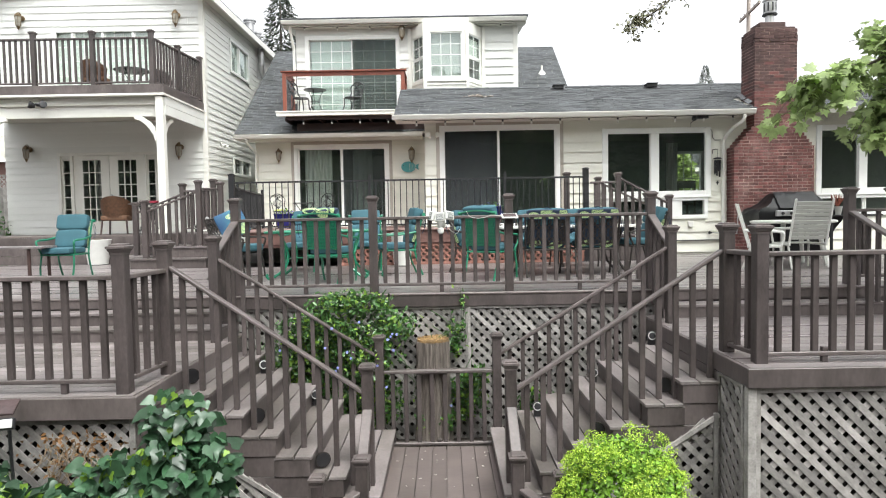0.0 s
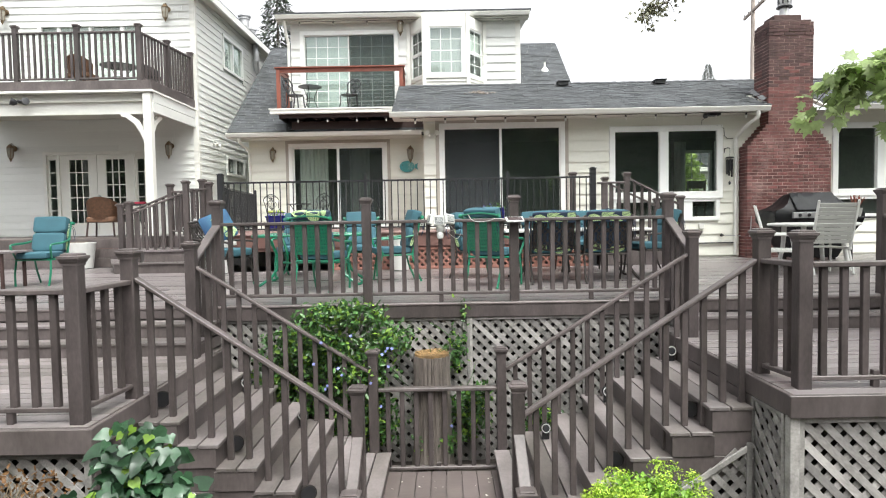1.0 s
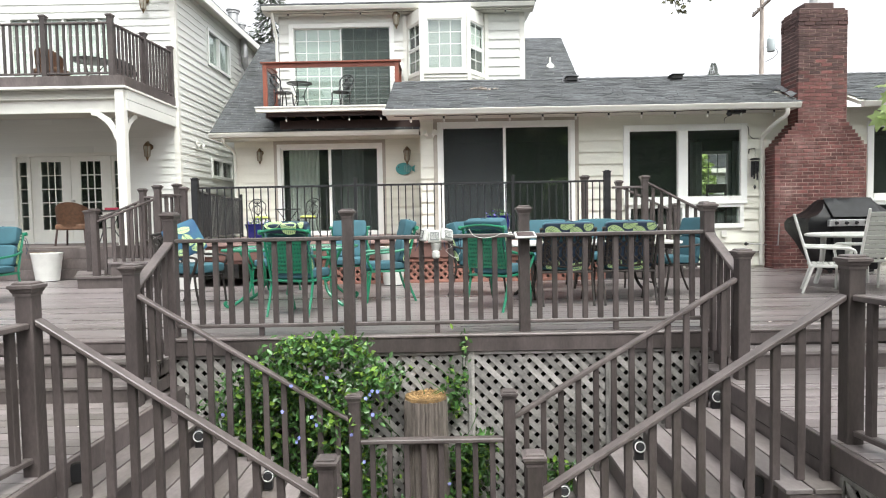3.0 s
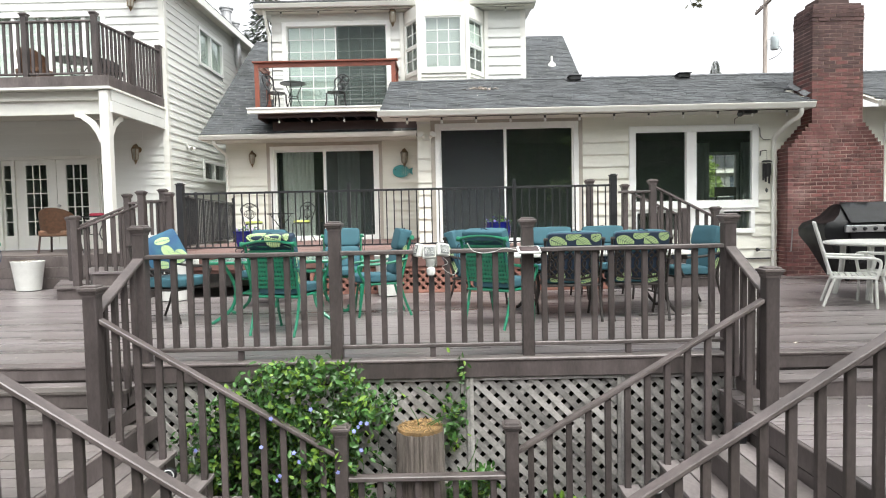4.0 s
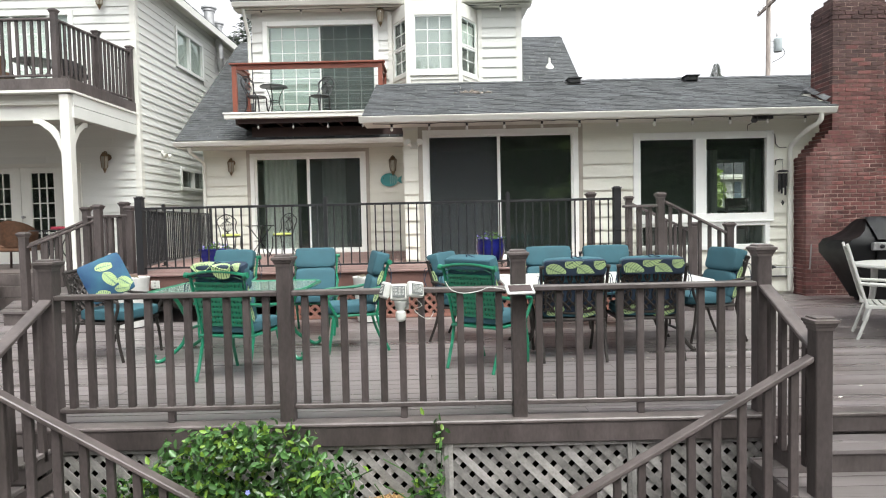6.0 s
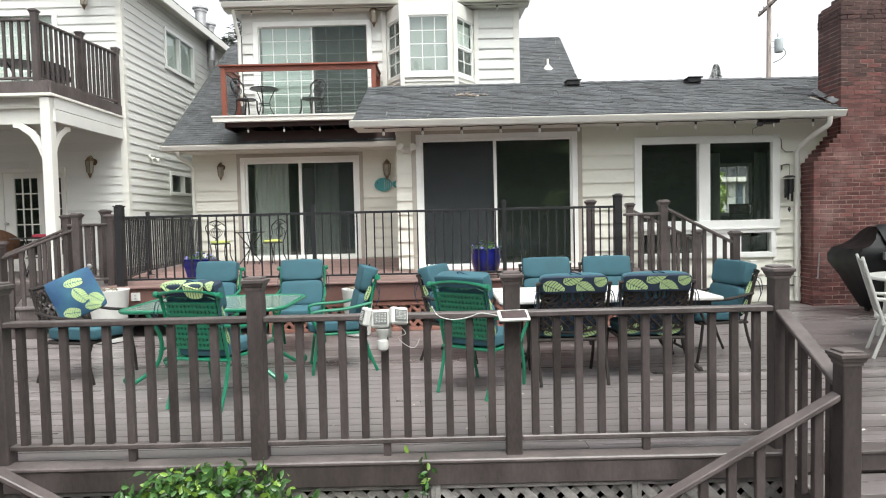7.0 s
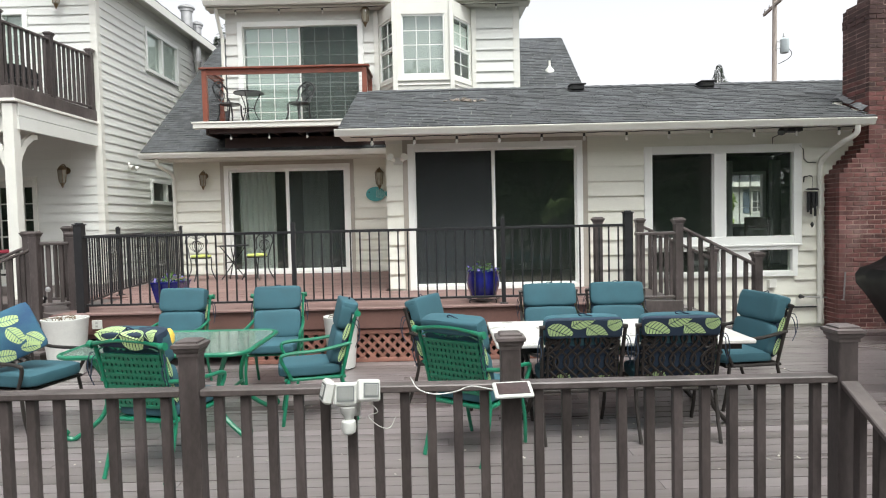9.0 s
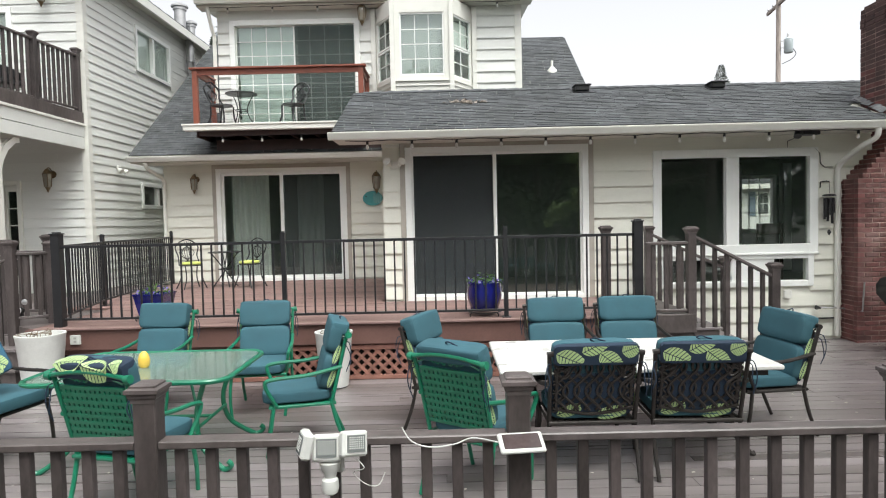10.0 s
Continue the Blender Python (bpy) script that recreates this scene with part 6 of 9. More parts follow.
def leaf_print(bm, m, L, W):
    """A printed leaf as ribs of cloth on either side of its veins, in the plane of m."""
    n = 8
    put = m if callable(m) else (lambda p: m @ p)
    for side in (-1, 1):
        for i in range(n):
            a, b = i / n + 0.008, (i + 1) / n - 0.02
            w0, w1 = (W * math.sin(math.pi * (0.1 + 0.88 * s ** 0.8)) ** 0.55 for s in (a, b))
            lean = 0.9 * L / n
            pts = [(a * L, side * 0.003), (b * L, side * 0.003), (min(L * 0.99, b * L + lean), side * w1 / 2), (min(L * 0.97, a * L + lean), side * w0 / 2)]
            vs = [bm.verts.new(put(Vector((x, y, 0)))) for x, y in pts]
            bm.faces.new(vs if side > 0 else vs[::-1])


LEAN = 14  # degrees of the chair's back


def armchair(name, label, kind, metal, W=0.6, H=0.56):
    """Faces -y; stands on z = 0 under the seat's middle."""
    c = thing(name, (0, 0, 0), label, "chair", "patio dining chairs")
    SD, SH = 0.5, 0.4
    bk = pose(0, SD / 2 - 0.02, SH + 0.02, -LEAN)
    # seat
    bm = bmesh.new()
    for i in range(12):
        x = -W / 2 + 0.04 + i * (W - 0.08) / 11
        box(bm, x - 0.016, x + 0.016, -SD / 2, SD / 2, SH - 0.006, SH)
    for i in range(10):
        y = -SD / 2 + 0.02 + i * (SD - 0.04) / 9
        box(bm, -W / 2 + 0.02, W / 2 - 0.02, y - 0.015, y + 0.015, SH - 0.01, SH - 0.003)
    part("seat", bm, metal, c, kind="stuff")
    part("seat_frame", tube([(-W / 2, -SD / 2, SH - 0.01), (W / 2, -SD / 2, SH - 0.01), (W / 2, SD / 2, SH - 0.01), (-W / 2, SD / 2, SH - 0.01), (-W / 2, -SD / 2, SH - 0.01)], 0.014, 8), metal, c)
    bm = bmesh.new()
    if kind == "weave":
        for i in range(13):
            x = -W / 2 + 0.035 + i * (W - 0.07) / 12
            box(bm, x - 0.012, x + 0.012, -0.004, 0.004, 0.06, H - 0.1)
        for i in range(9):
            z = 0.07 + i * (H - 0.18) / 8
            box(bm, -W / 2 + 0.015, W / 2 - 0.015, -0.007, 0.007, z - 0.012, z + 0.012)
    else:
        for k in (-1, 1):
            for i in range(-6, 7):
                pts = []
                for s in range(17):
                    t = s / 16
                    z = 0.06 + t * (H - 0.12)
                    x = i * 0.078 + k * 0.058 * math.sin(math.pi * (2.3 * t - 0.4))
                    pts.append((x, 0.004 * k, z))
                pts = [p for p in pts if abs(p[0]) < W / 2 - 0.03]
                if len(pts) > 1:
                    tube(pts, 0.0105, 5, bm)
        for s in (-1, 1):
            for z in (0.1, 0.17, 0.24, 0.31, 0.38):
                tube(curve([(s * (W / 2 - 0.02), 0, z - 0.05), (s * (W / 2 - 0.08), 0, z), (s * (W / 2 - 0.02), 0, z + 0.05)], 4), 0.008, 5, bm)
        tube(curve([(-W / 2 + 0.02, 0, 0.08), (0, 0, 0.03), (W / 2 - 0.02, 0, 0.08)], 6), 0.012, 6, bm)
        for k in range(4):
            tube(curve([(-W / 2 + 0.02, 0.004, H - 0.17 + 0.03 * k), (-W * 0.22, 0.006, H - 0.1 + 0.022 * k), (0, 0.006, H - 0.085 + 0.02 * k), (W * 0.22, 0.006, H - 0.1 + 0.022 * k), (W / 2 - 0.02, 0.004, H - 0.17 + 0.03 * k)], 5), 0.0085, 5, bm)
        for s in (-1, 1):
            for k in range(3):
                tube(curve([(s * (W / 2 - 0.02), 0.004, H - 0.04 - 0.05 * k), (s * (W / 2 - 0.1), 0.006, H - 0.1 - 0.05 * k), (s * (W / 2 - 0.16 - 0.02 * k), 0.005, H - 0.04)], 4), 0.007, 5, bm)
    bmesh.ops.transform(bm, matrix=bk, verts=bm.verts[:])
    part("back_panel", bm, metal, c, kind="stuff")
    for s in (-1, 1):
        bm = tube(curve([(s * W / 2, 0, -0.02), (s * (W / 2 + 0.005), 0, 0.25), (s * (W / 2 + 0.015), 0, H - 0.02)], 4), 0.015, 8)
        bmesh.ops.transform(bm, matrix=bk, verts=bm.verts[:])
        part("back_post", bm, metal, c, smooth=True)
    if kind == "weave":
        bm = tube(curve([(-W / 2 - 0.03, 0.01, H - 0.03), (-0.1, 0.01, H), (0.1, 0.01, H), (W / 2 + 0.03, 0.01, H - 0.03)], 5), 0.016, 8)
        for s in (-1, 1):
            tube([(s * (W / 2 + 0.02), 0.01, H - 0.035), (s * (W / 2 + 0.055), 0.01, H - 0.03)], 0.027, 10, bm)
    else:
        bm = tube(curve([(-W / 2 - 0.03, 0.0, H - 0.02), (0, 0.0, H + 0.01), (W / 2 + 0.03, 0.0, H - 0.02)], 6), 0.019, 8)
    bmesh.ops.transform(bm, matrix=bk, verts=bm.verts[:])
    part("top_bar", bm, metal, c, smooth=True)
    if kind == "weave":
        bm = bmesh.new()
        for s in (-1, 1):
            for r0, cx in ((0.022, 0.03), (0.018, 0.075)):
                tube([(s * (cx + r0 * (1 - k / 14) * math.cos(k * 0.75)), 0.008, H - 0.055 + r0 * (1 - k / 14) * math.sin(k * 0.75)) for k in range(11)], 0.005, 5, bm)
            tube(curve([(s * 0.1, 0.008, H - 0.06), (s * 0.16, 0.008, H - 0.04), (s * 0.24, 0.008, H - 0.07)], 4), 0.006, 5, bm)
        bmesh.ops.transform(bm, matrix=bk, verts=bm.verts[:])
        part("scroll", bm, metal, c)
    # legs and arms
    for s in (-1, 1):
        part("leg", tube(curve([(s * W / 2, -SD / 2 + 0.03, SH), (s * (W / 2 + 0.012), -SD / 2 - 0.0, 0.2), (s * (W / 2 - 0.005), -SD / 2 - 0.03, 0.0)], 5), 0.015, 8), metal, c, smooth=True)
        part("leg", tube(curve([(s * W / 2, SD / 2 - 0.03, SH), (s * W / 2, SD / 2 + 0.02, 0.2), (s * (W / 2 - 0.005), SD / 2 + 0.1, 0.0)], 5), 0.015, 8), metal, c, smooth=True)
        part("arm", tube(curve([(s * (W / 2 + 0.01), SD / 2 + 0.06, SH + 0.28), (s * (W / 2 + 0.035), 0.05, SH + 0.235), (s * (W / 2 + 0.045), -SD / 2 + 0.02, SH + 0.22), (s * (W / 2 + 0.04), -SD / 2 - 0.03, SH + 0.17), (s * (W / 2 + 0.01), -SD / 2 + 0.05, SH)], 6), 0.016, 8), metal, c, smooth=True)
    return c


def cushion(label, W, low_by=0.0, printed=True, strip=False):
    """A tied cushion of three pads, teal in front and leaf-printed behind, for an armchair at the origin."""
    q = thing("chair_cushion", (0, 0, 0.41), label, "cushion", "chair cushions")
    bk = pose(0, 0.23, 0.42 + low_by, -LEAN)
    part("seat_pad", pad(W - 0.02, 0.54, 0.1, pose(0, -0.04, 0.455)), teal_cloth, q, smooth=True)
    lower = part("back_pad", pad(W - 0.01, 0.1, 0.3, bk @ pose(0, -0.085, 0.205)), teal_cloth, q, smooth=True)
    head = part("head_pad", pad(W, 0.09 if strip else 0.12, 0.255, bk @ pose(0, -0.065 if strip else -0.08, 0.482)), teal_cloth, q, smooth=True)
    part("printed_back", pad(W - 0.005, 0.06, 0.35, bk @ pose(0, -0.046, 0.22)), navy_cloth, lower, "navy cloth printed with lime leaves", True)
    part("printed_roll" if printed else "roll", pad(W - 0.005, 0.05, 0.15, bk @ pose(0, -0.004, 0.533), n=12) if strip else pad(W - 0.005, 0.155, 0.11, bk @ pose(0, -0.0615, 0.557)), navy_cloth if printed else teal_cloth, head, "navy cloth printed with lime leaves" if printed else "", True)
    low = bk @ pose(0, -0.0145, 0.22, 90, 0, 180)
    k = W / 0.58

    def wrap(x0, tilt):
        """Lays a printed leaf over the roll's upper back edge, its midrib along the edge."""
        ca, sa = math.cos(math.radians(tilt)), math.sin(math.radians(tilt))

        def put(p):
            x, s = x0 - p.x * ca + p.y * sa, p.x * sa + p.y * ca
            if strip:
                return bk @ Vector((x, 0.0225, 0.551 + max(-0.07, min(0.05, s))))
            y, z = (0.012 - s, 0.618) if s > 0 else (0.023, 0.611 + s)
            return bk @ Vector((x, y, z))
        return put
    if strip:
        top = ((head, wrap(0.275 * k, -24), 0.2 * k, 0.13), (head, wrap(0.1 * k, 30), 0.2 * k, 0.12), (head, wrap(-0.02 * k, -38), 0.18 * k, 0.13), (head, wrap(-0.17 * k, 22), 0.11 * k, 0.12))
    else:
        top = ((head, wrap(0.265 * k, 14), 0.23 * k, 0.16), (head, wrap(0.03 * k, -16), 0.22 * k, 0.17), (head, wrap(-0.195 * k, 20), 0.085 * k, 0.12))
    for own, m, L, w in ((*top, (lower, low @ pose(0.02, -0.165, 0, 0, 0, 12), 0.22 * k, 0.1), (lower, low @ pose(-0.25 * k, -0.15, 0, 0, 0, 20), 0.18 * k, 0.09))):
        if own is head and not printed:
            continue
        bm = bmesh.new()
        leaf_print(bm, m, L, w)
        part("printed_leaf", bm, lime_cloth, own)
    for s in (-1, 1):
        for j in range(2):
            bm = bmesh.new()
            leaf_print(bm, bk @ pose(s * (W / 2 + 0.0005), -0.055, 0.08 + 0.19 * j, 0, -90, 90 * 0) @ pose(0, 0, 0, 0, 0, 8), 0.16, 0.045)
            part("printed_leaf", bm, lime_cloth, lower)
        p = bk @ Vector((s * W / 2, -0.02, 0.45))
        for j in range(2):
            part("tie", tube(curve([p, p + Vector((s * 0.04, 0.03 + 0.02 * j, -0.02 + 0.03 * j)), p + Vector((s * (0.03 + 0.03 * j), 0.06, -0.1)), p + Vector((s * 0.05, 0.05 - 0.03 * j, -0.17 - 0.05 * j))], 4), 0.004, 5), navy_cloth, q)
    p = bk @ Vector((0, -0.05, 0.6))
    part("tie", tube(curve([p, p + Vector((0.03, 0, 0.02)), p + Vector((0.0, 0.01, 0.03)), p + Vector((-0.035, 0, 0.015)), p + Vector((-0.07, 0.01, 0.008))], 4), 0.005, 5), navy_cloth, q)
    return q


weave = armchair("patio_armchair", "emerald green metal armchair with a woven basket back", "weave", green_metal, 0.5)
cast = armchair("patio_armchair", "dark bronze cast-metal armchair with a crossed lattice back", "cast", bronze_metal, 0.6, 0.51)
soft = {(True, True): cushion("navy cushion printed with lime leaves, tied to a green chair", 0.5), (False, True): cushion("navy cushion printed with lime leaves, tied to a bronze chair", 0.58, -0.045, True, True),
        (True, False): cushion("teal cushion tied to a green chair, lime leaf print behind", 0.5, 0.0, False), (False, False): cushion("teal cushion tied to a bronze chair, lime leaf print behind", 0.58, -0.045, False)}
seats = [  # x, y, turn, green; those with the print outward are listed below
    (-2.2, 12.48, -4, True), (-1.12, 12.48, 6, True), (-0.5, 11.45, -76, True), (-1.35, 10.38, 165, True),
    (0.91, 10.56, 144, True), (0.75, 11.85, 68, False), (1.84, 12.58, 0, False), (2.57, 12.58, -3, False),
    (1.7, 10.88, 181, False), (2.44, 10.88, 178, False), (3.32, 11.62, -83, False), (-5.93, 11.8, 2, True)]
first = {True: weave, False: cast}
used = set()
for x, y, a, g in seats:
    m = pose(x, y, 0.003, 0, 0, a)
    k = (g, a in (165, 181, 178))
    if g in used:
        copy_thing(first[g], m)
    else:
        first[g].matrix_basis = m
        used.add(g)
    if k in used:
        copy_thing(soft[k], m @ pose(0, 0, 0.41))
    else:
        soft[k].matrix_basis = m @ pose(0, 0, 0.41)
        used.add(k)


# left end of the glass table: bronze chair with a printed pillow
m5 = pose(-2.95, 11.3, 0.003, 0, 0, 78)
copy_thing(cast, m5)


def pillow_chair():
    q = thing("seat_cushion", (0, 0, 0), "teal seat cushion on a bronze chair", "cushion", "chair cushions")
    part("pad", pad(0.58, 0.56, 0.12, pose(0, -0.03, 0.47)), teal_cloth, q, smooth=True)
    q.matrix_basis = m5
    p = thing("throw_pillow", (-2.98, 11.15, 0.84), "square blue throw pillow printed with pale lime leaves", "pillow")
    face = pose(-2.98, 11.15, 0.84, 76, 0, 22) @ pose(0, 0, 0, 0, 0, 24)
    S, T = 0.42, 0.05

    def swell(x, y):
        return T / 2 * (1 + 2.0 * (1 - (2 * x / S) ** 2) * (1 - (2 * y / S) ** 2))
    body = part("body", pad(S, S, T, face, n=14, cuts=9, puff=2.0), blue_cloth, p, smooth=True)
    bm = bmesh.new()
    for i, (u, v, a, L, W) in enumerate(((-0.06, 0.12, -10, 0.17, 0.09), (0.0, 0.05, -70, 0.17, 0.11), (0.1, -0.06, -55, 0.14, 0.11), (-0.17, -0.13, -20, 0.15, 0.1), (0.02, -0.15, -15, 0.14, 0.08))):
        spot = pose(u, v, 0, 0, 0, a)
        for side in (1, -1):
            leaf_print(bm, lambda q, spot=spot, side=side: face @ Vector(((spot @ q).x, (spot @ q).y, side * (swell((spot @ q).x, (spot @ q).y) + 0.005))), L, W)
    part("leaf_print", bm, lime_cloth, body, kind="stuff")
    return q


pillow_chair()


def glass_table():
    t = thing("glass_table", (-1.65, 11.3, 0), "green metal patio table with a frosted glass top", "table")
    x0, x1, y0, y1, r = -2.42, -0.9, 10.76, 11.86, 0.16

    def outline(g, n=6):
        pts = []
        for cx, cy, a0 in ((x1 - r, y1 - r, 0), (x0 + r, y1 - r, 90), (x0 + r, y0 + r, 180), (x1 - r, y0 + r, 270)):
            for k in range(n + 1):
                a = radians(a0 + 90 * k / n)
                pts.append((cx + (r + g) * math.cos(a), cy + (r + g) * math.sin(a)))
        return pts
    part("glass_top", prism(outline(-0.03), 0.705, 0.715), table_glass, t)
    o = outline(0)
    bm = tube([(x, y, 0.705) for x, y in o + o[:1]], 0.019, 8)
    part("rim", bm, green_metal, t, smooth=True)
    for sx, cx in ((-1, x0 + 0.2), (1, x1 - 0.2)):
        for sy, cy in ((-1, y0 + 0.18), (1, y1 - 0.18)):
            part("leg", tube(curve([(cx, cy, 0.69), (cx - sx * 0.1, cy - sy * 0.08, 0.42), (cx - sx * 0.07, cy - sy * 0.05, 0.18), (cx + sx * 0.1, cy + sy * 0.02, 0.03), (cx + sx * 0.16, cy + sy * 0.04, 0.02), (cx + sx * 0.19, cy + sy * 0.05, 0.055), (cx + sx * 0.165, cy + sy * 0.045, 0.08)], 5), 0.02, 8), green_metal, t, smooth=True)
    part("stretcher", tube([(x0 + 0.3, 11.3, 0.3), (x1 - 0.3, 11.3, 0.3)], 0.014, 8), green_metal, t)
    for cx, s in ((x0 + 0.29, -1), (x1 - 0.29, 1)):
        part("stretcher", tube([(cx, y0 + 0.25, 0.3), (cx, y1 - 0.25, 0.3)], 0.014, 8), green_metal, t)


glass_table()
tagged(part("candle", lathe([(0.03, 0.0), (0.042, 0.02), (0.044, 0.07), (0.03, 0.11), (0.012, 0.128)], 16, m=pose(-1.69, 11.24, 0.716)), candle_wax, smooth=True), "egg-shaped yellow candle on the glass table", "candle")
tagged(part("lighter", boxes((-2.05, -1.95, 11.3, 11.325, 0.716, 0.732), bevel=0.004), iron_black), "small black lighter on the glass table", "lighter")


def white_table():
    t = thing("dining_table", (2.1, 11.35, 0), "long white-topped patio table with bronze legs", "table")
    x0, x1, y0, y1 = 1.08, 3.12, 10.78, 11.92
    part("tabletop", boxes((x0, x1, y0, y1, 0.695, 0.73), bevel=0.008), white_top, t)
    part("apron", boxes((x0 + 0.08, x1 - 0.08, y0 + 0.08, y0 + 0.1, 0.64, 0.695), (x0 + 0.08, x1 - 0.08, y1 - 0.1, y1 - 0.08, 0.64, 0.695)), bronze_metal, t)
    for cx, sx in ((x0 + 0.22, -1), (x1 - 0.22, 1)):
        for cy, sy in ((y0 + 0.2, -1), (y1 - 0.2, 1)):
            part("leg", tube(curve([(cx, cy, 0.69), (cx - sx * 0.08, cy, 0.4), (cx - sx * 0.05, cy, 0.18), (cx + sx * 0.06, cy, 0.03), (cx + sx * 0.1, cy, 0.02)], 5), 0.02, 8), bronze_metal, t, smooth=True)
        for k in range(3):
            part("spindle", tube([(cx - sx * 0.02, y0 + 0.35 + k * 0.22, 0.66), (cx - sx * 0.02, y0 + 0.35 + k * 0.22, 0.2)], 0.011, 6), bronze_metal, t)
        part("stretcher", tube([(cx - sx * 0.03, y0 + 0.2, 0.2), (cx - sx * 0.03, y1 - 0.2, 0.2)], 0.013, 6), bronze_metal, t)


white_table()


eave_light()


# ---- planters ----
dry_stem = material("dry grey stems", (0.2, 0.15, 0.1), 0.9, var=0.4, scale=20)
petal = material("violet petals", (0.2, 0.16, 0.5), 0.6, var=0.3, scale=20, rand=0.3, island=True)
leaf_small = leaf_material("small bright leaf", (0.1, 0.22, 0.04))


planter_white = material("white planter plastic", (0.76, 0.765, 0.73), 0.4, var=0.1, scale=6, bump=0.03, stain=0.08)


def white_planter(x, y, z, h, r, label):
    p = thing("planter", (x, y, z), label, "planter", "white planters")
    rim = [(r * 0.72, 0.015), (r * 0.74, 0.03), (r * 0.97, h - 0.03), (r, h - 0.015), (r, h), (r * 0.9, h), (r * 0.87, h - 0.06)]
    part("pot", lathe([(a, b + z) for a, b in rim], 24, m=pose(x, y, 0)), planter_white, p, smooth=True)
    part("base", lathe([(r * 0.62, z), (r * 0.62, z + 0.02)], 20, m=pose(x, y, 0)), iron_black, p)
    part("soil", lathe([(r * 0.86, z + h - 0.07), (r * 0.86, z + h - 0.06)], 20, m=pose(x, y, 0)), soil, p)
    bm = bmesh.new()
    rnd = random.Random(x)
    for i in range(16):
        a, q = rnd.random() * 6.28, r * 0.8 * rnd.random()
        s = Vector((x + q * math.cos(a), y + q * math.sin(a), z + h - 0.06))
        tube(curve([s, s + Vector((rnd.uniform(-0.06, 0.06), rnd.uniform(-0.06, 0.06), 0.06)), s + Vector((rnd.uniform(-0.12, 0.12), rnd.uniform(-0.12, 0.12), 0.08))], 3), 0.004, 4, bm)
    part("stem", bm, dry_stem, p, kind="stuff")


white_planter(-3.76, 13.2, 0, 0.68, 0.25, "tall white plastic planter with dry stems")
white_planter(-0.55, 13.28, 0, 0.62, 0.21, "tall white plastic planter beside the red deck")
white_planter(-7.2, 15.08, 0, 0.54, 0.27, "white plastic planter by the corner steps")


def blue_pot(x, y, z, h, r, label, sides=28):
    p = thing("flower_pot", (x, y, z), label, "flower pot", "blue pots")
    part("pot", lathe([(a * r, z + 0.06 + b * h) for a, b in ((0.7, 0), (0.8, 0.04), (1.0, 0.45), (1.04, 0.7), (0.98, 0.9), (1.02, 0.95), (1.02, 1.0), (0.9, 1.0), (0.87, 0.9))] if sides > 4 else [(a * r * 1.3, z + 0.06 + b * h) for a, b in ((0.72, 0), (0.75, 0.02), (1.0, 0.92), (1.05, 0.93), (1.05, 1.0), (0.92, 1.0), (0.9, 0.9))], sides, m=pose(x, y, 0, 0, 0, 45 if sides == 4 else 0)), blue_glaze, p, smooth=sides > 4)
    bm = tube([(x + r * math.cos(a), y + r * math.sin(a), z + 0.05) for a in [k * math.pi / 8 for k in range(17)]], 0.007, 5)
    for k in range(4):
        a = k * math.pi / 2 + 0.7
        tube(curve([(x + r * math.cos(a), y + r * math.sin(a), z + 0.05), (x + 1.15 * r * math.cos(a), y + 1.15 * r * math.sin(a), z + 0.03), (x + 1.1 * r * math.cos(a), y + 1.1 * r * math.sin(a), z + 0.0)], 3), 0.007, 5, bm)
    part("pot_stand", bm, iron_black, p)
    part("soil", lathe([(r * 0.86, z + h), (r * 0.86, z + h + 0.01)], 20, m=pose(x, y, 0)), soil, p)
    rnd = random.Random(x)
    lf, fl = bmesh.new(), bmesh.new()
    for i in range(150):
        a, q = rnd.random() * 6.28, r * 1.05 * math.sqrt(rnd.random())
        m = pose(x + q * math.cos(a), y + q * math.sin(a), z + h + 0.05 + rnd.uniform(0, 0.13) * (1.2 - q / r), rnd.uniform(-60, 60), rnd.uniform(-60, 60), rnd.uniform(0, 360))
        small_leaf(fl if i % 4 == 0 else lf, m, 0.045 if i % 4 else 0.04, 0.4 if i % 4 else 0.8)
    part("leaves", lf, leaf_small, p, kind="stuff")
    part("flowers", fl, petal, p, kind="stuff")


def small_leaf(bm, m, L, w=0.45):
    """A pointed leaf, folded along its middle."""
    pts = [(0, 0, 0), (0.3 * L, -w * L / 2, 0.08 * L), (0.7 * L, -w * L * 0.38, 0.06 * L), (L, 0, -0.06 * L), (0.7 * L, w * L * 0.38, 0.06 * L), (0.3 * L, w * L / 2, 0.08 * L)]
    vs = [bm.verts.new(m @ Vector(p)) for p in pts]
    bm.faces.new((vs[0], vs[1], vs[2], vs[3])), bm.faces.new((vs[0], vs[3], vs[4], vs[5]))


blue_pot(1.17, 13.85, DECK_D, 0.34, 0.205, "round cobalt blue glazed pot with violet flowers")
blue_pot(-2.9, 14.1, DECK_D, 0.27, 0.2, "square cobalt blue pot with pink and violet flowers", 4)


# ---- bistro sets ----
lime_seat = material("lime seat pad", (0.5, 0.56, 0.14), 0.7, var=0.15, scale=10)


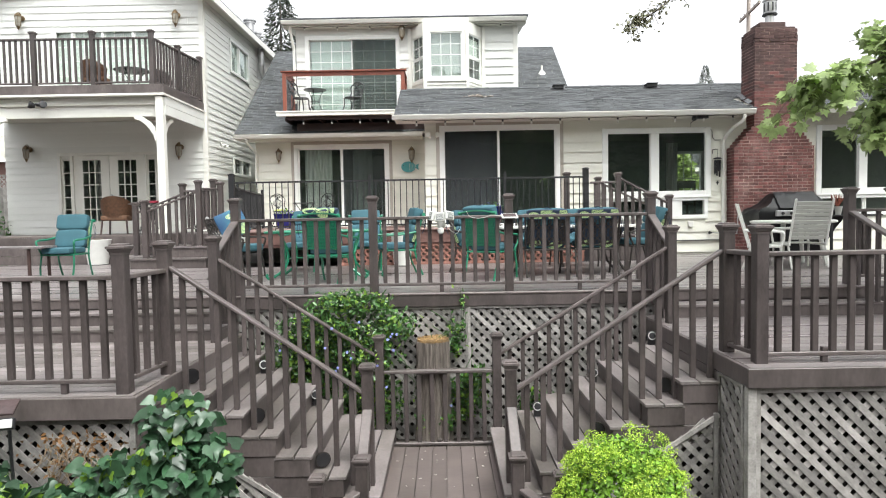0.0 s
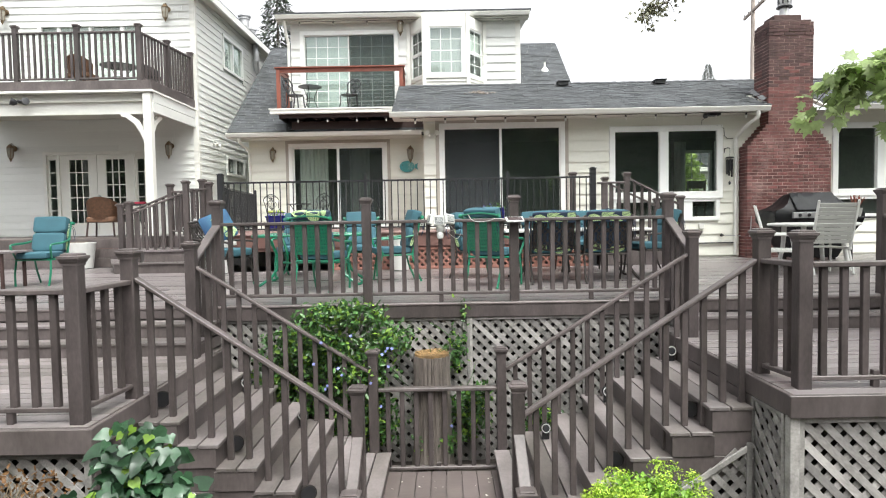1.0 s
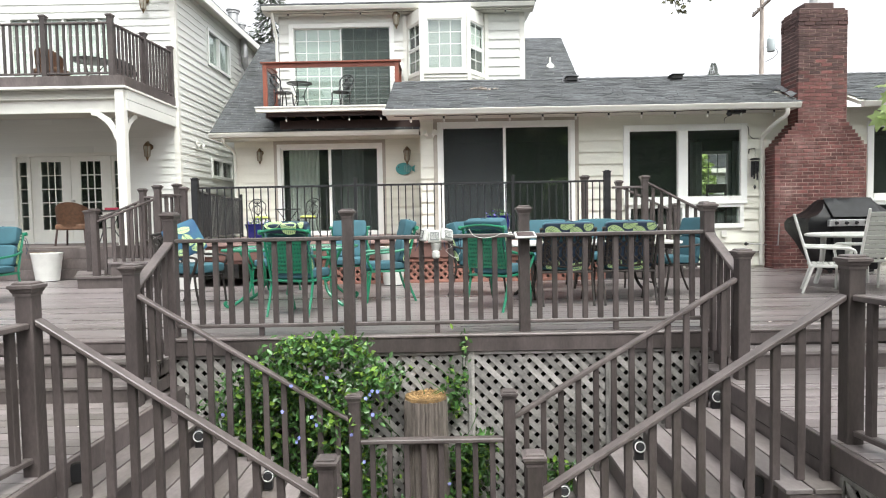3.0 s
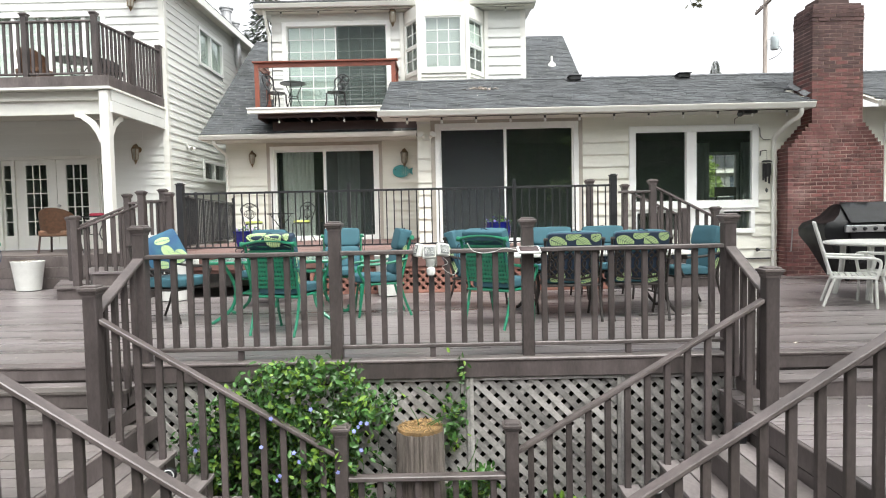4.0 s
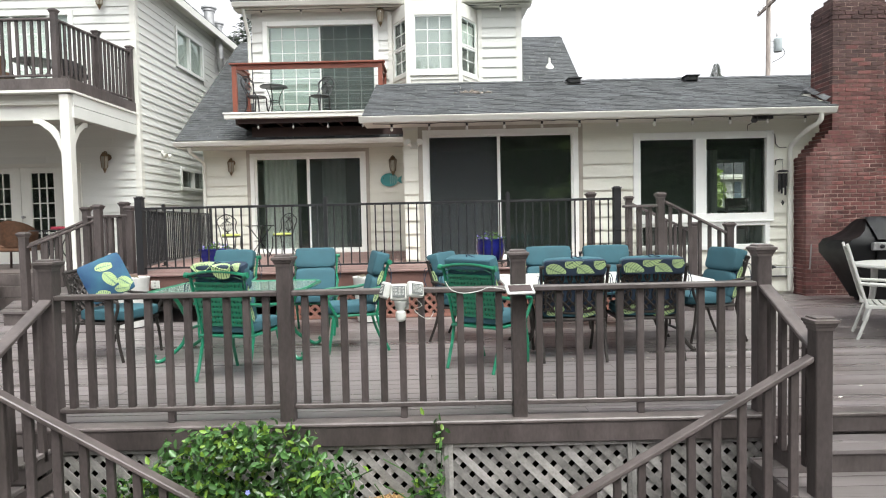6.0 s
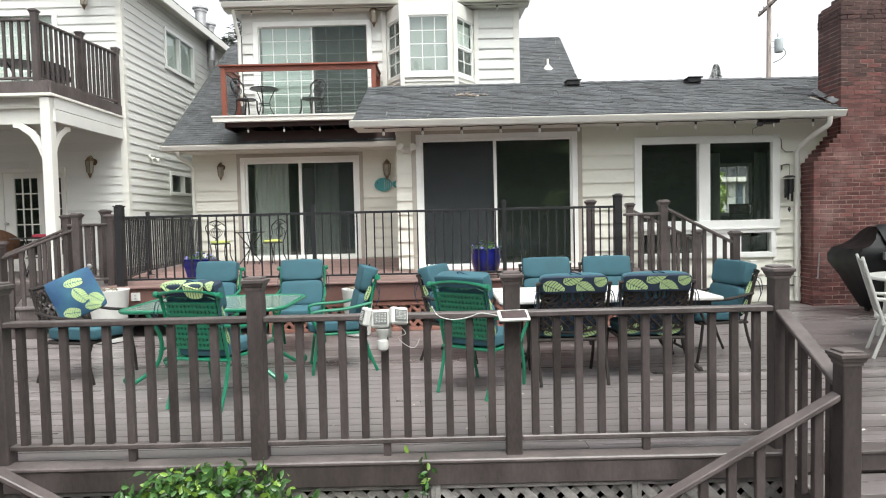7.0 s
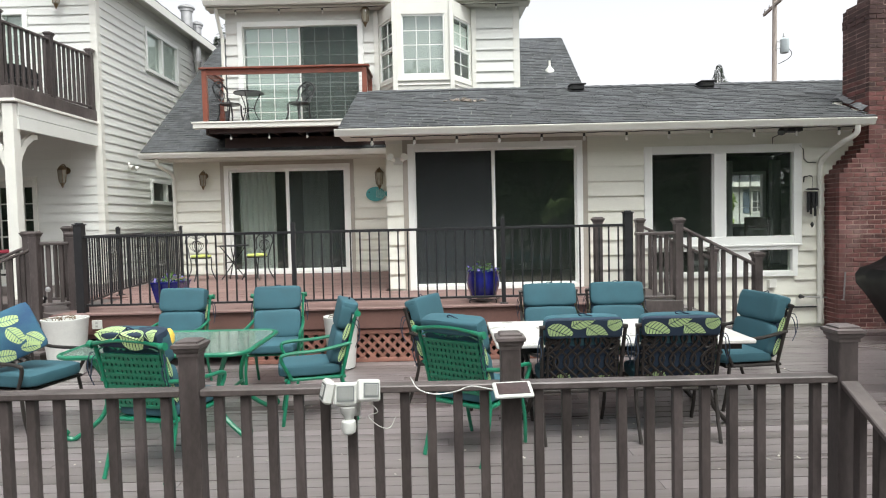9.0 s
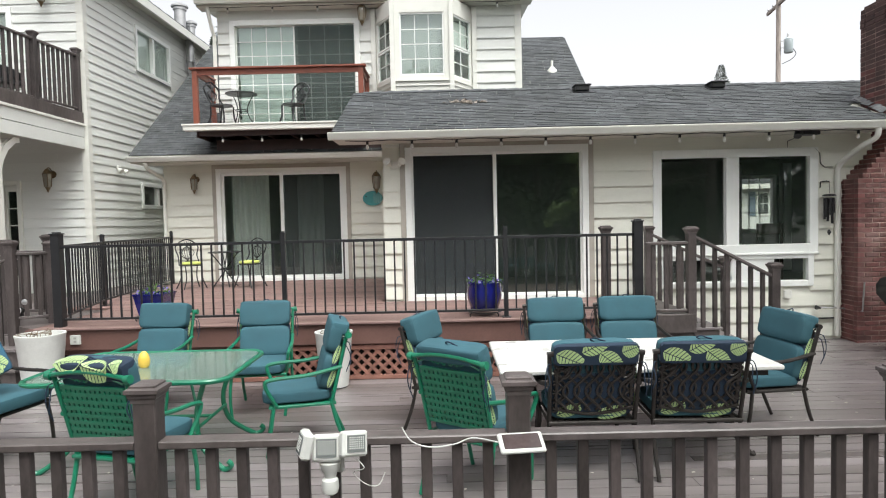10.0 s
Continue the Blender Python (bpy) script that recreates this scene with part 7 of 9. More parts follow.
def wire_chair(x, y, z, turn, cushion_mat, label, r=0.19, wire=1.0):
    c = thing("bistro_chair", (0, 0, 0), label, "chair", "bistro chairs")
    part("seat", lathe([(r, 0.42), (r * 1.02, 0.43), (r, 0.44)], 20), iron_black, c)
    if cushion_mat:
        part("seat_pad", lathe([(r * 0.9, 0.442), (r, 0.46), (r * 0.95, 0.485), (r * 0.5, 0.495)], 20), cushion_mat, c, smooth=True)
    bm = tube(curve([(-r, 0.08, 0.43), (-r * 0.9, r, 0.6), (-r * 1.05, r * 1.2, 0.78), (0, r * 1.25, 0.9), (r * 1.05, r * 1.2, 0.78), (r * 0.9, r, 0.6), (r, 0.08, 0.43)], 6), 0.011 * wire, 6)
    for i in range(-3, 4):
        tube(curve([(i * 0.03, r * 1.0, 0.45), (-i * 0.045, r * 1.15, 0.66), (i * 0.04, r * 1.22, 0.87 - abs(i) * 0.012)], 5), 0.006 * wire, 5, bm)
    part("back", bm, iron_black, c, kind="stuff")
    for sx in (-1, 1):
        part("leg", tube(curve([(sx * r * 0.8, -r * 0.7, 0.42), (sx * r * 0.75, -r * 0.8, 0.2), (sx * r * 1.1, -r * 1.05, 0)], 4), 0.011 * wire, 6), iron_black, c)
        part("leg", tube(curve([(sx * r * 0.8, r * 0.7, 0.42), (sx * r * 0.75, r * 0.8, 0.2), (sx * r * 1.1, r * 1.15, 0)], 4), 0.011 * wire, 6), iron_black, c)
    c.matrix_basis = pose(x, y, z + 0.002, 0, 0, turn)


wire_chair(-3.95, 17.9, DECK_D, 40, lime_seat, "black wire garden chair with a lime seat pad")
wire_chair(-2.88, 17.9, DECK_D, -25, lime_seat, "black wire garden chair with a lime seat pad")
wire_chair(-2.18, 18.75, 3.72, -30, None, "black ornate cast balcony chair", 0.2, 1.6)
wire_chair(-3.55, 18.7, 3.72, 70, None, "black ornate cast balcony chair", 0.2, 1.6)


def round_table(x, y, z, r, h, cross, label):
    t = thing("bistro_table", (x, y, z), label, "table", "bistro tables")
    part("tabletop", lathe([(r, z + h - 0.02), (r, z + h - 0.005), (r * 0.97, z + h)], 24, m=pose(x, y, 0)), iron_black, t)
    for k in range(4 if cross else 3):
        a = k * (math.pi / 2 if cross else 2.094) + 0.5
        c, s = math.cos(a), math.sin(a)
        if cross:
            pts = [(x + r * 0.8 * c, y + r * 0.8 * s, z + h - 0.02), (x - r * 0.8 * c, y - r * 0.8 * s * 0.6, z)]
        else:
            pts = curve([(x + r * 0.75 * c, y + r * 0.75 * s, z + h - 0.02), (x + r * 0.35 * c, y + r * 0.35 * s, z + h * 0.5), (x + r * 0.9 * c, y + r * 0.9 * s, z)], 5)
        part("leg", tube(pts, 0.011, 6), iron_black, t)
    part("ring", tube([(x + r * 0.4 * math.cos(k * 0.524), y + r * 0.4 * math.sin(k * 0.524), z + h * 0.5) for k in range(13)], 0.008, 5), iron_black, t)


round_table(-3.4, 18.1, DECK_D, 0.3, 0.66, True, "black folding bistro table with crossed legs")
round_table(-3.17, 18.7, 3.72, 0.3, 0.66, False, "black round cast balcony table")


# ---- east side: white garden set and covered grill ----
def slat_chair(m, label):
    c = thing("garden_chair", (0, 0, 0), label, "chair", "white garden chairs")
    W = 0.66
    bk = pose(0, 0.24, 0.4, -16)
    for k in range(10):
        bm = boxes((-W / 2 + 0.02, W / 2 - 0.02, -0.008, 0.008, 0.06 + k * 0.062, 0.116 + k * 0.062), bevel=0.004)
        bmesh.ops.transform(bm, matrix=bk, verts=bm.verts[:])
        part("back_slat", bm, grey_sling, c)
    for k in range(7):
        part("seat_slat", boxes((-W / 2 + 0.02, W / 2 - 0.02, -0.27 + k * 0.07, -0.215 + k * 0.07, 0.39, 0.405), bevel=0.004), grey_sling, c)
    for s in (-1, 1):
        bm = boxes((s * W / 2 - 0.018, s * W / 2 + 0.018, -0.015, 0.015, -0.02, 0.72), bevel=0.006)
        bmesh.ops.transform(bm, matrix=bk, verts=bm.verts[:])
        part("back_post", bm, white_plastic, c)
        part("side_rail", boxes((s * W / 2 - 0.018, s * W / 2 + 0.018, -0.28, 0.26, 0.36, 0.4), bevel=0.006), white_plastic, c)
        part("front_leg", tube([(s * W / 2, -0.25, 0.38), (s * W / 2, -0.27, 0.0)], 0.018, 8), white_plastic, c)
        part("rear_leg", tube([(s * W / 2, 0.2, 0.38), (s * W / 2, 0.33, 0.0)], 0.018, 8), white_plastic, c)
        part("armrest", tube(curve([(s * W / 2, 0.32, 0.64), (s * (W / 2 + 0.02), 0.05, 0.63), (s * (W / 2 + 0.02), -0.22, 0.62), (s * (W / 2 + 0.01), -0.3, 0.56), (s * W / 2, -0.26, 0.38)], 5), 0.02, 8), white_plastic, c, smooth=True)
    c.matrix_basis = m
    return c


gc = slat_chair(stretched(pose(5.83, 11.5, 0.003, 0, 0, 180), 0.86, 0.95, 0.98), "white garden armchair with grey-white slats")
copy_thing(gc, pose(5.24, 11.42, 0.003, 0, 0, 62) @ Matrix.Scale(0.95, 4))


def garden_table():
    x, y = 6.05, 12.1
    t = thing("garden_table", (x, y, 0), "round white plastic garden table", "table")
    part("tabletop", lathe([(0.58, 0.69), (0.64, 0.7), (0.65, 0.715), (0.64, 0.735), (0.6, 0.742)], 36, m=pose(x, y, 0)), white_plastic, t, smooth=True)
    for k in range(4):
        a = k * math.pi / 2 + 0.75
        c, s = math.cos(a), math.sin(a)
        part("leg", tube(curve([(x + 0.42 * c, y + 0.42 * s, 0.7), (x + 0.44 * c, y + 0.44 * s, 0.35), (x + 0.52 * c, y + 0.52 * s, 0)], 4), 0.04, 8, taper=0.75), white_plastic, t, smooth=True)


garden_table()


def grill():
    g = thing("grill", (7.1, 14.1, 0), "gas grill under a black vinyl cover by the brick chimney", "grill")
    x0, x1 = 6.46, 7.84
    # rows: height, inset at the ends, front, back
    rows = ((0.06, 0.28, 13.9, 14.4), (0.3, 0.16, 13.84, 14.46), (0.55, 0.02, 13.8, 14.5), (0.74, -0.13, 13.78, 14.52), (0.86, -0.14, 13.77, 14.52), (0.95, -0.09, 13.79, 14.5),
            (0.99, 0.04, 13.82, 14.48), (1.08, 0.17, 13.9, 14.44), (1.2, 0.27, 14.02, 14.36), (1.255, 0.32, 14.08, 14.3), (1.262, 0.4, 14.12, 14.26))
    bm = bmesh.new()
    rings = []
    for z, dx, ya, yb in rows:
        n, ring = 22, []
        a, b = x0 + dx, x1 - dx
        ring += [(a + (b - a) * i / n, ya) for i in range(n)]
        ring += [(b, ya + (yb - ya) * i / 9) for i in range(9)]
        ring += [(b - (b - a) * i / n, yb) for i in range(n)]
        ring += [(a, yb - (yb - ya) * i / 9) for i in range(9)]
        out = []
        for x, y in ring:
            fold = 0.022 * noise.noise((x * 5 + y * 3, z * 1.2, 2)) + 0.012 * noise.noise((x * 14, y * 14, z * 4))
            sag = -0.02 * abs(noise.noise((x * 4, y * 5, 7))) if z > 0.9 else 0
            out.append(bm.verts.new((x + fold, y + fold * 1.2, z + sag + 0.01 * noise.noise((x * 9, y * 9, 3)))))
        rings.append(out)
    for a, b in zip(rings, rings[1:]):
        for i in range(len(a)):
            bm.faces.new((a[i], a[(i + 1) % len(a)], b[(i + 1) % len(a)], b[i]))
    bm.faces.new(rings[-1]), bm.faces.new(rings[0][::-1])
    part("cover", bm, grill_cover, g, smooth=True)
    hood = bmesh.new()
    hn = 12
    fr = [[hood.verts.new((6.72 + 0.82 * i / hn, y, z - 0.012 * abs(noise.noise((i * 0.7, z * 3, 1))))) for i in range(hn + 1)] for y, z in ((13.74, 0.955), (13.8, 1.02), (13.94, 1.17), (14.05, 1.275), (14.2, 1.285))]
    for a, b in zip(fr, fr[1:]):
        for i in range(hn):
            hood.faces.new((a[i], a[i + 1], b[i + 1], b[i]))
    bmesh.ops.solidify(hood, geom=hood.faces[:], thickness=0.012)
    part("cover_flap", hood, grill_flap, g, "front flap of the cover, greyed for its sheen", True)
    part("front_opening", boxes((6.72, 7.55, 13.745, 13.79, 0.3, 0.8), bevel=0.01), grill_cover, g)
    panel = part("control_panel", boxes((6.62, 7.52, 13.69, 13.75, 0.8, 0.91), bevel=0.006), metal_grey, g, "steel control panel")
    for k in range(5):
        part("knob", lathe([(0.032, 0), (0.03, 0.012), (0.02, 0.035)], 14, m=pose(6.74 + k * 0.165, 13.69, 0.855, 90)), iron_black, panel)
    for x in (6.8, 7.45):
        for y in (13.95, 14.32):
            part("caster", lathe([(0.04, -0.02), (0.045, 0), (0.04, 0.02)], 12, m=pose(x, y, 0.046, 90, 0, 90)), iron_black, g)


grill()


def plant_pot(x, y, z):
    p = thing("potted_plant", (x, y, z), "small pot of reddish stems on the window ledge", "plant pot")
    part("pot", lathe([(0.06, z), (0.085, z + 0.14), (0.09, z + 0.16)], 14, m=pose(x, y, 0)), grey_sling, p, smooth=True)
    bm = bmesh.new()
    rnd = random.Random(8)
    for i in range(26):
        a = rnd.random() * 6.28
        tube(curve([(x, y, z + 0.14), (x + 0.06 * math.cos(a), y + 0.06 * math.sin(a), z + 0.24), (x + 0.11 * math.cos(a), y + 0.11 * math.sin(a), z + rnd.uniform(0.28, 0.4))], 3), 0.006, 4, bm)
    part("stem", bm, red_wood, p, kind="stuff")


t = thing("side_table", (7.75, 13.8, 0), "dark metal side table by the grill", "table")
part("tabletop", boxes((7.6, 8.6, 13.6, 14.2, 0.78, 0.81), bevel=0.005), iron_black, t)
for x in (7.65, 8.55):
    for y in (13.65, 14.15):
        part("leg", boxes((x - 0.02, x + 0.02, y - 0.02, y + 0.02, 0, 0.78)), iron_black, t)
plant_pot(7.85, 13.8, 0.81)


# ---- west side and porch ----
def low_table():
    t = thing("coffee_table", (-6.6, 11.4, 0), "low brown patio table with a pale board top", "table")
    for k in range(5):
        part("top_board", boxes((-7.3, -5.98, 11.05 + k * 0.125, 11.165 + k * 0.125, 0.515, 0.545), bevel=0.004), board_grey, t)
    for x in (-7.2, -6.08):
        for y in (11.12, 11.6):
            part("leg", boxes((x - 0.02, x + 0.02, y - 0.02, y + 0.02, 0, 0.515), bevel=0.004), dark_wood, t)
    for x in (-6.66, -6.58):
        part("brace", boxes((x - 0.02, x + 0.02, 11.1, 11.14, 0.0, 0.515)), dark_wood, t)


low_table()


def wicker_chair(x, y, z, turn, label, mat=None, size=1.0):
    mat = mat or wicker_brown
    c = thing("wicker_chair", (0, 0, 0), label, "chair", "wicker chairs")
    part("seat", pad(0.6, 0.55, 0.14, pose(0, 0, 0.42)), mat, c, smooth=True)
    bm = bmesh.new()
    n, rows = 18, 7
    g = []
    for j in range(rows + 1):
        row = []
        for i in range(n + 1):
            a = math.pi * (i / n)
            h = 0.45 + (0.28 + 0.24 * math.sin(a)) * j / rows
            rr_ = 0.31 + 0.03 * j / rows
            row.append(bm.verts.new((-rr_ * math.cos(a), 0.02 + rr_ * 0.9 * math.sin(a), h)))
        g.append(row)
    for a, b in zip(g, g[1:]):
        for i in range(n):
            bm.faces.new((a[i], a[i + 1], b[i + 1], b[i]))
    bmesh.ops.solidify(bm, geom=bm.faces[:], thickness=0.03)
    part("back", bm, mat, c, smooth=True)
    for sx in (-1, 1):
        for sy in (-1, 1):
            part("leg", tube([(sx * 0.25, sy * 0.22, 0.38), (sx * 0.28, sy * 0.26, 0)], 0.02, 8), dark_wood, c)
    c.matrix_basis = stretched(pose(x, y, z + 0.002, 0, 0, turn), size, size, size * 0.88)


wicker_chair(-7.52, 16.6, 0.62, 188, "brown wicker tub chair on the porch", None, 1.06)
wicker_chair(-8.05, 16.9, 3.98, 170, "brown wicker chair on the upper balcony", None, 0.92)
wicker_chair(-6.5, 16.9, 3.98, 60, "black woven chair on the upper balcony", iron_black, 0.75)
round_table(-6.75, 16.4, 0.62, 0.38, 0.72, False, "black round table on the porch")
round_table(-7.15, 16.8, 3.98, 0.4, 0.55, False, "black low table on the upper balcony")
red_cloth = material("red cloth", (0.25, 0.02, 0.04), 0.8, var=0.3, scale=9)
tagged(part("folded_cloth", pad(0.3, 0.2, 0.06, pose(-6.6, 16.4, 1.37)), red_cloth, smooth=True), "folded red cloth on the porch table", "cloth")

# ---- flood light, its solar panel and wire on the front railing ----
led_face = material("clear lamp lens", (0.15, 0.16, 0.155), 0.2, var=0.15, scale=30, bump=0.03)
cell_face = material("solar cell", (0.07, 0.05, 0.05), 0.15, var=0.3, scale=20, bump=0.02)


def flood_light():
    f = thing("flood_light", (0.2, 8.93, 0.8), "white three-headed solar flood light on the railing", "flood light")
    part("bracket", boxes((0.16, 0.25, 8.93, 8.96, 0.76, 0.9), bevel=0.006), white_plastic, f)
    for x, a, w, h in ((0.19, 3, 0.12, 0.11), (0.1, -66, 0.1, 0.11), (0.3, 38, 0.12, 0.105)):
        m = pose(x, 8.885, 0.885 + (0.015 if abs(a) > 10 else 0), -14, 10 if a > 10 else 0, a)
        bm = boxes((-w / 2, w / 2, -0.022, 0.022, -h / 2, h / 2), bevel=0.01)
        bmesh.ops.transform(bm, matrix=m, verts=bm.verts[:])
        head = part("head", bm, white_plastic, f)
        bm = boxes((-w / 2 + 0.018, w / 2 - 0.018, -0.0265, -0.021, -h / 2 + 0.018, h / 2 - 0.018))
        bmesh.ops.transform(bm, matrix=m, verts=bm.verts[:])
        part("lens", bm, led_face, head)
        bm = bmesh.new()
        for i in range(8):
            for k in range(6):
                u, v = -w / 2 + 0.028 + i * (w - 0.056) / 7, -h / 2 + 0.034 + k * (h - 0.062) / 5
                box(bm, u - 0.0018, u + 0.0018, -0.0285, -0.0255, v - 0.0026, v + 0.0026)
        bmesh.ops.transform(bm, matrix=m, verts=bm.verts[:])
        part("led_grid", bm, white_plastic, head, kind="stuff")
    part("neck", lathe([(0.045, 0.825), (0.038, 0.79), (0.026, 0.775), (0.024, 0.76)], 16, m=pose(0.2, 8.89, 0)), white_plastic, f, smooth=True)
    part("sensor", lathe([(0.022, 0.76), (0.034, 0.753), (0.037, 0.725), (0.032, 0.7), (0.015, 0.688)], 16, m=pose(0.2, 8.88, 0)), white_plastic, f, smooth=True)
    part("cable", tube(curve([(0.3, 8.9, 0.84), (0.34, 8.9, 0.79), (0.29, 8.93, 0.76), (0.34, 8.93, 0.71), (0.39, 8.96, 0.69), (0.42, 8.975, 0.74)], 6), 0.0022, 5), white_plastic, f)
    part("cable", tube(curve([(0.5, 8.93, 0.95), (0.54, 8.925, 0.89), (0.62, 8.92, 0.865), (0.72, 8.92, 0.875), (0.8, 8.92, 0.9), (0.91, 8.9, 0.885)], 6), 0.003, 5), white_plastic, f)


flood_light()


def solar_panel():
    f = thing("solar_charger", (1.0, 8.9, 0.85), "small white-framed solar charging panel clipped to a railing post", "solar panel")
    m = pose(1.0, 8.89, 0.885, 26, 0, 6)
    bm = boxes((-0.095, 0.095, -0.055, 0.055, -0.01, 0.01), bevel=0.006)
    bmesh.ops.transform(bm, matrix=m, verts=bm.verts[:])
    part("panel_frame", bm, white_plastic, f)
    bm = boxes((-0.078, 0.078, -0.04, 0.04, 0.009, 0.0125))
    bmesh.ops.transform(bm, matrix=m, verts=bm.verts[:])
    part("cell", bm, cell_face, f)
    part("clip", boxes((0.97, 1.03, 8.905, 8.95, 0.86, 0.892), bevel=0.004), white_plastic, f)


solar_panel()


chrome = material("bright chrome", (0.72, 0.72, 0.7), 0.3, 0.5, var=0.1)


def ring_light(x, y, z, turn):
    f = thing("step_light", (x, y, z), "round chrome-ringed solar step light", "step light", "solar step lights")
    m = pose(x, y, z, 80, 0, turn)
    part("body", lathe([(0.05, -0.03), (0.052, 0), (0.052, 0.015), (0.046, 0.026), (0.036, 0.028)], 20, m=m), iron_black, f, smooth=True)
    bm = tube([(0.04 * math.cos(k * 0.3142), 0.04 * math.sin(k * 0.3142), 0.028) for k in range(21)], 0.005, 6)
    bmesh.ops.transform(bm, matrix=m, verts=bm.verts[:])
    part("ring", bm, chrome, f, smooth=True)
    bm = boxes((-0.024, 0.024, -0.024, 0.024, 0.028, 0.034), bevel=0.003)
    bmesh.ops.transform(bm, matrix=m, verts=bm.verts[:])
    part("cell", bm, iron_black, f)
    part("stand", boxes((x - 0.035, x + 0.035, y - 0.012, y + 0.03, z - 0.11, z - 0.03), bevel=0.004), iron_black, f)


for x, y, z, a in ((-1.71, 8.22, -0.656, 8), (-1.165, 8.2, -0.982, 8), (1.205, 8.24, -1.162, 0), (1.8, 8.2, -0.796, 0), (2.45, 8.29, -0.43, 0), (-4.79, 14.4, 0.785, 0)):
    ring_light(x, y, z, a)


def black_light(x, y, z, turn):
    f = thing("step_light", (x, y, z), "round black step light standing on a stair tread", "step light", "black step lights")
    m = pose(x, y, z, 90, 0, turn)
    part("body", lathe([(0.06, -0.03), (0.062, 0.0), (0.058, 0.01), (0.04, 0.012)], 24, m=m), iron_black, f, smooth=True)
    part("rim", lathe([(0.066, -0.012), (0.069, 0.0), (0.066, 0.008)], 24, m=m), bronze_metal, f, smooth=True)


for x, y, z in ((-2.03, 7.1, -0.492), (-1.45, 7.08, -0.852), (-0.85, 6.95, -1.212), (2.17, 7.08, -0.637), (1.56, 7.03, -1.011)):
    black_light(x, y, z, 24 if x < 0 else -22)


# ---- plants ----
vine_young = leaf_material("young periwinkle leaf", (0.2, 0.34, 0.05), 0.4, 0.4, 0.35)
vine_leaf = leaf_material("periwinkle leaf", (0.056, 0.135, 0.034), 0.7, 0.3, 0.25)
ivy_leaf = leaf_material("dark glossy ivy leaf", (0.036, 0.088, 0.042), 0.6, 0.34, 0.2)
ivy_young = leaf_material("young ivy leaf", (0.16, 0.28, 0.03), 0.35, 0.4, 0.3)
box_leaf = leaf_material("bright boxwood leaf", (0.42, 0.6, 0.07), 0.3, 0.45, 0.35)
# darker leaf: the shade deep in the bush is put into its colour
box_shaded = leaf_material("inner boxwood leaf darkened for the gaps", (0.16, 0.32, 0.025), 0.35, 0.5, 0.2)
maple_leaf = leaf_material("green maple leaf", (0.36, 0.46, 0.2), 0.4, 0.4, 0.6)
maple_dull = leaf_material("dull upper maple leaf", (0.2, 0.2, 0.13), 0.5, 0.5, 0.5)
# the haze of distance is put into this lightened needle colour
needle_green = leaf_material("haze-paled conifer foliage", (0.11, 0.13, 0.105), 0.5, 0.6, 0.1)
tree_green = leaf_material("far tree foliage", (0.05, 0.09, 0.028), 0.5, 0.6, 0.2)
bark = material("furrowed grey bark", (0.14, 0.118, 0.102), 0.95, var=0.55, scale=9, fine=60, bump=0.8, stretch=(2, 2, 0.3))
cut_wood = material("cut orange stump face", (0.27, 0.165, 0.07), 0.95, var=0.65, scale=14, fine=70, bump=1.0, stain=0.4)
straw = material("dry pine straw", (0.42, 0.27, 0.12), 0.8, var=0.4, scale=20, rand=0.4, island=True)
dead_leaf = leaf_material("dead brown leaf", (0.2, 0.1, 0.035), 0.5, 0.6, 0.2)
flower_blue = material("periwinkle flower", (0.25, 0.28, 0.6), 0.6, var=0.2, scale=20)


def leaf_mesh(name, mat, leaves, shape, owner, kind="stuff"):
    """Joins many leaves into one mesh: leaves are (matrix, size), shape a list of polygons."""
    vs, fs = [], []
    for m, s in leaves:
        i = len(vs)
        for p in shape[0]:
            vs.append(tuple(m @ (Vector(p) * s)))
        for f in shape[1]:
            fs.append(tuple(i + k for k in f))
    me = bpy.data.meshes.new(name)
    me.from_pydata(vs, [], fs)
    me.materials.append(mat)
    me.polygons.foreach_set("use_smooth", [True] * len(me.polygons))
    return piece(name, me, owner, kind=kind)


OVAL = ([(0, 0, 0), (0.3, -0.24, 0.07), (0.68, -0.2, 0.05), (1, 0, -0.06), (0.68, 0.2, 0.05), (0.3, 0.24, 0.07)], [(0, 1, 2, 3), (0, 3, 4, 5)])
IVY = ([(0, 0, 0), (-0.12, -0.12, 0.02), (-0.15, -0.3, -0.02), (0.0, -0.42, -0.03), (0.2, -0.5, -0.07), (0.33, -0.41, -0.02), (0.46, -0.33, 0.02), (0.72, -0.2, -0.01), (1, 0, -0.13),
        (0.72, 0.2, -0.01), (0.46, 0.33, 0.02), (0.33, 0.41, -0.02), (0.2, 0.5, -0.07), (0.0, 0.42, -0.03), (-0.15, 0.3, -0.02), (-0.12, 0.12, 0.02), (0.36, 0, -0.05), (0.7, 0, -0.08)],
       [(0, 1, 2, 3, 16), (3, 4, 5, 16), (5, 6, 16), (6, 7, 17, 16), (7, 8, 17), (8, 9, 17), (9, 10, 16, 17), (10, 11, 16), (11, 12, 13, 16), (13, 14, 15, 0, 16)])
MAPLE = ([(0, 0, 0), (-0.1, -0.3, 0), (0.1, -0.34, -0.02), (0.25, -0.62, -0.08), (0.42, -0.34, 0), (0.75, -0.45, -0.06), (0.68, -0.18, 0), (1.1, 0, -0.12), (0.68, 0.18, 0), (0.75, 0.45, -0.06), (0.42, 0.34, 0), (0.25, 0.62, -0.08), (0.1, 0.34, -0.02), (-0.1, 0.3, 0), (0.4, 0, 0.05)],
         [(0, 1, 2, 14), (2, 3, 4, 14), (4, 5, 6, 14), (6, 7, 8, 14), (8, 9, 10, 14), (10, 11, 12, 14), (12, 13, 0, 14)])
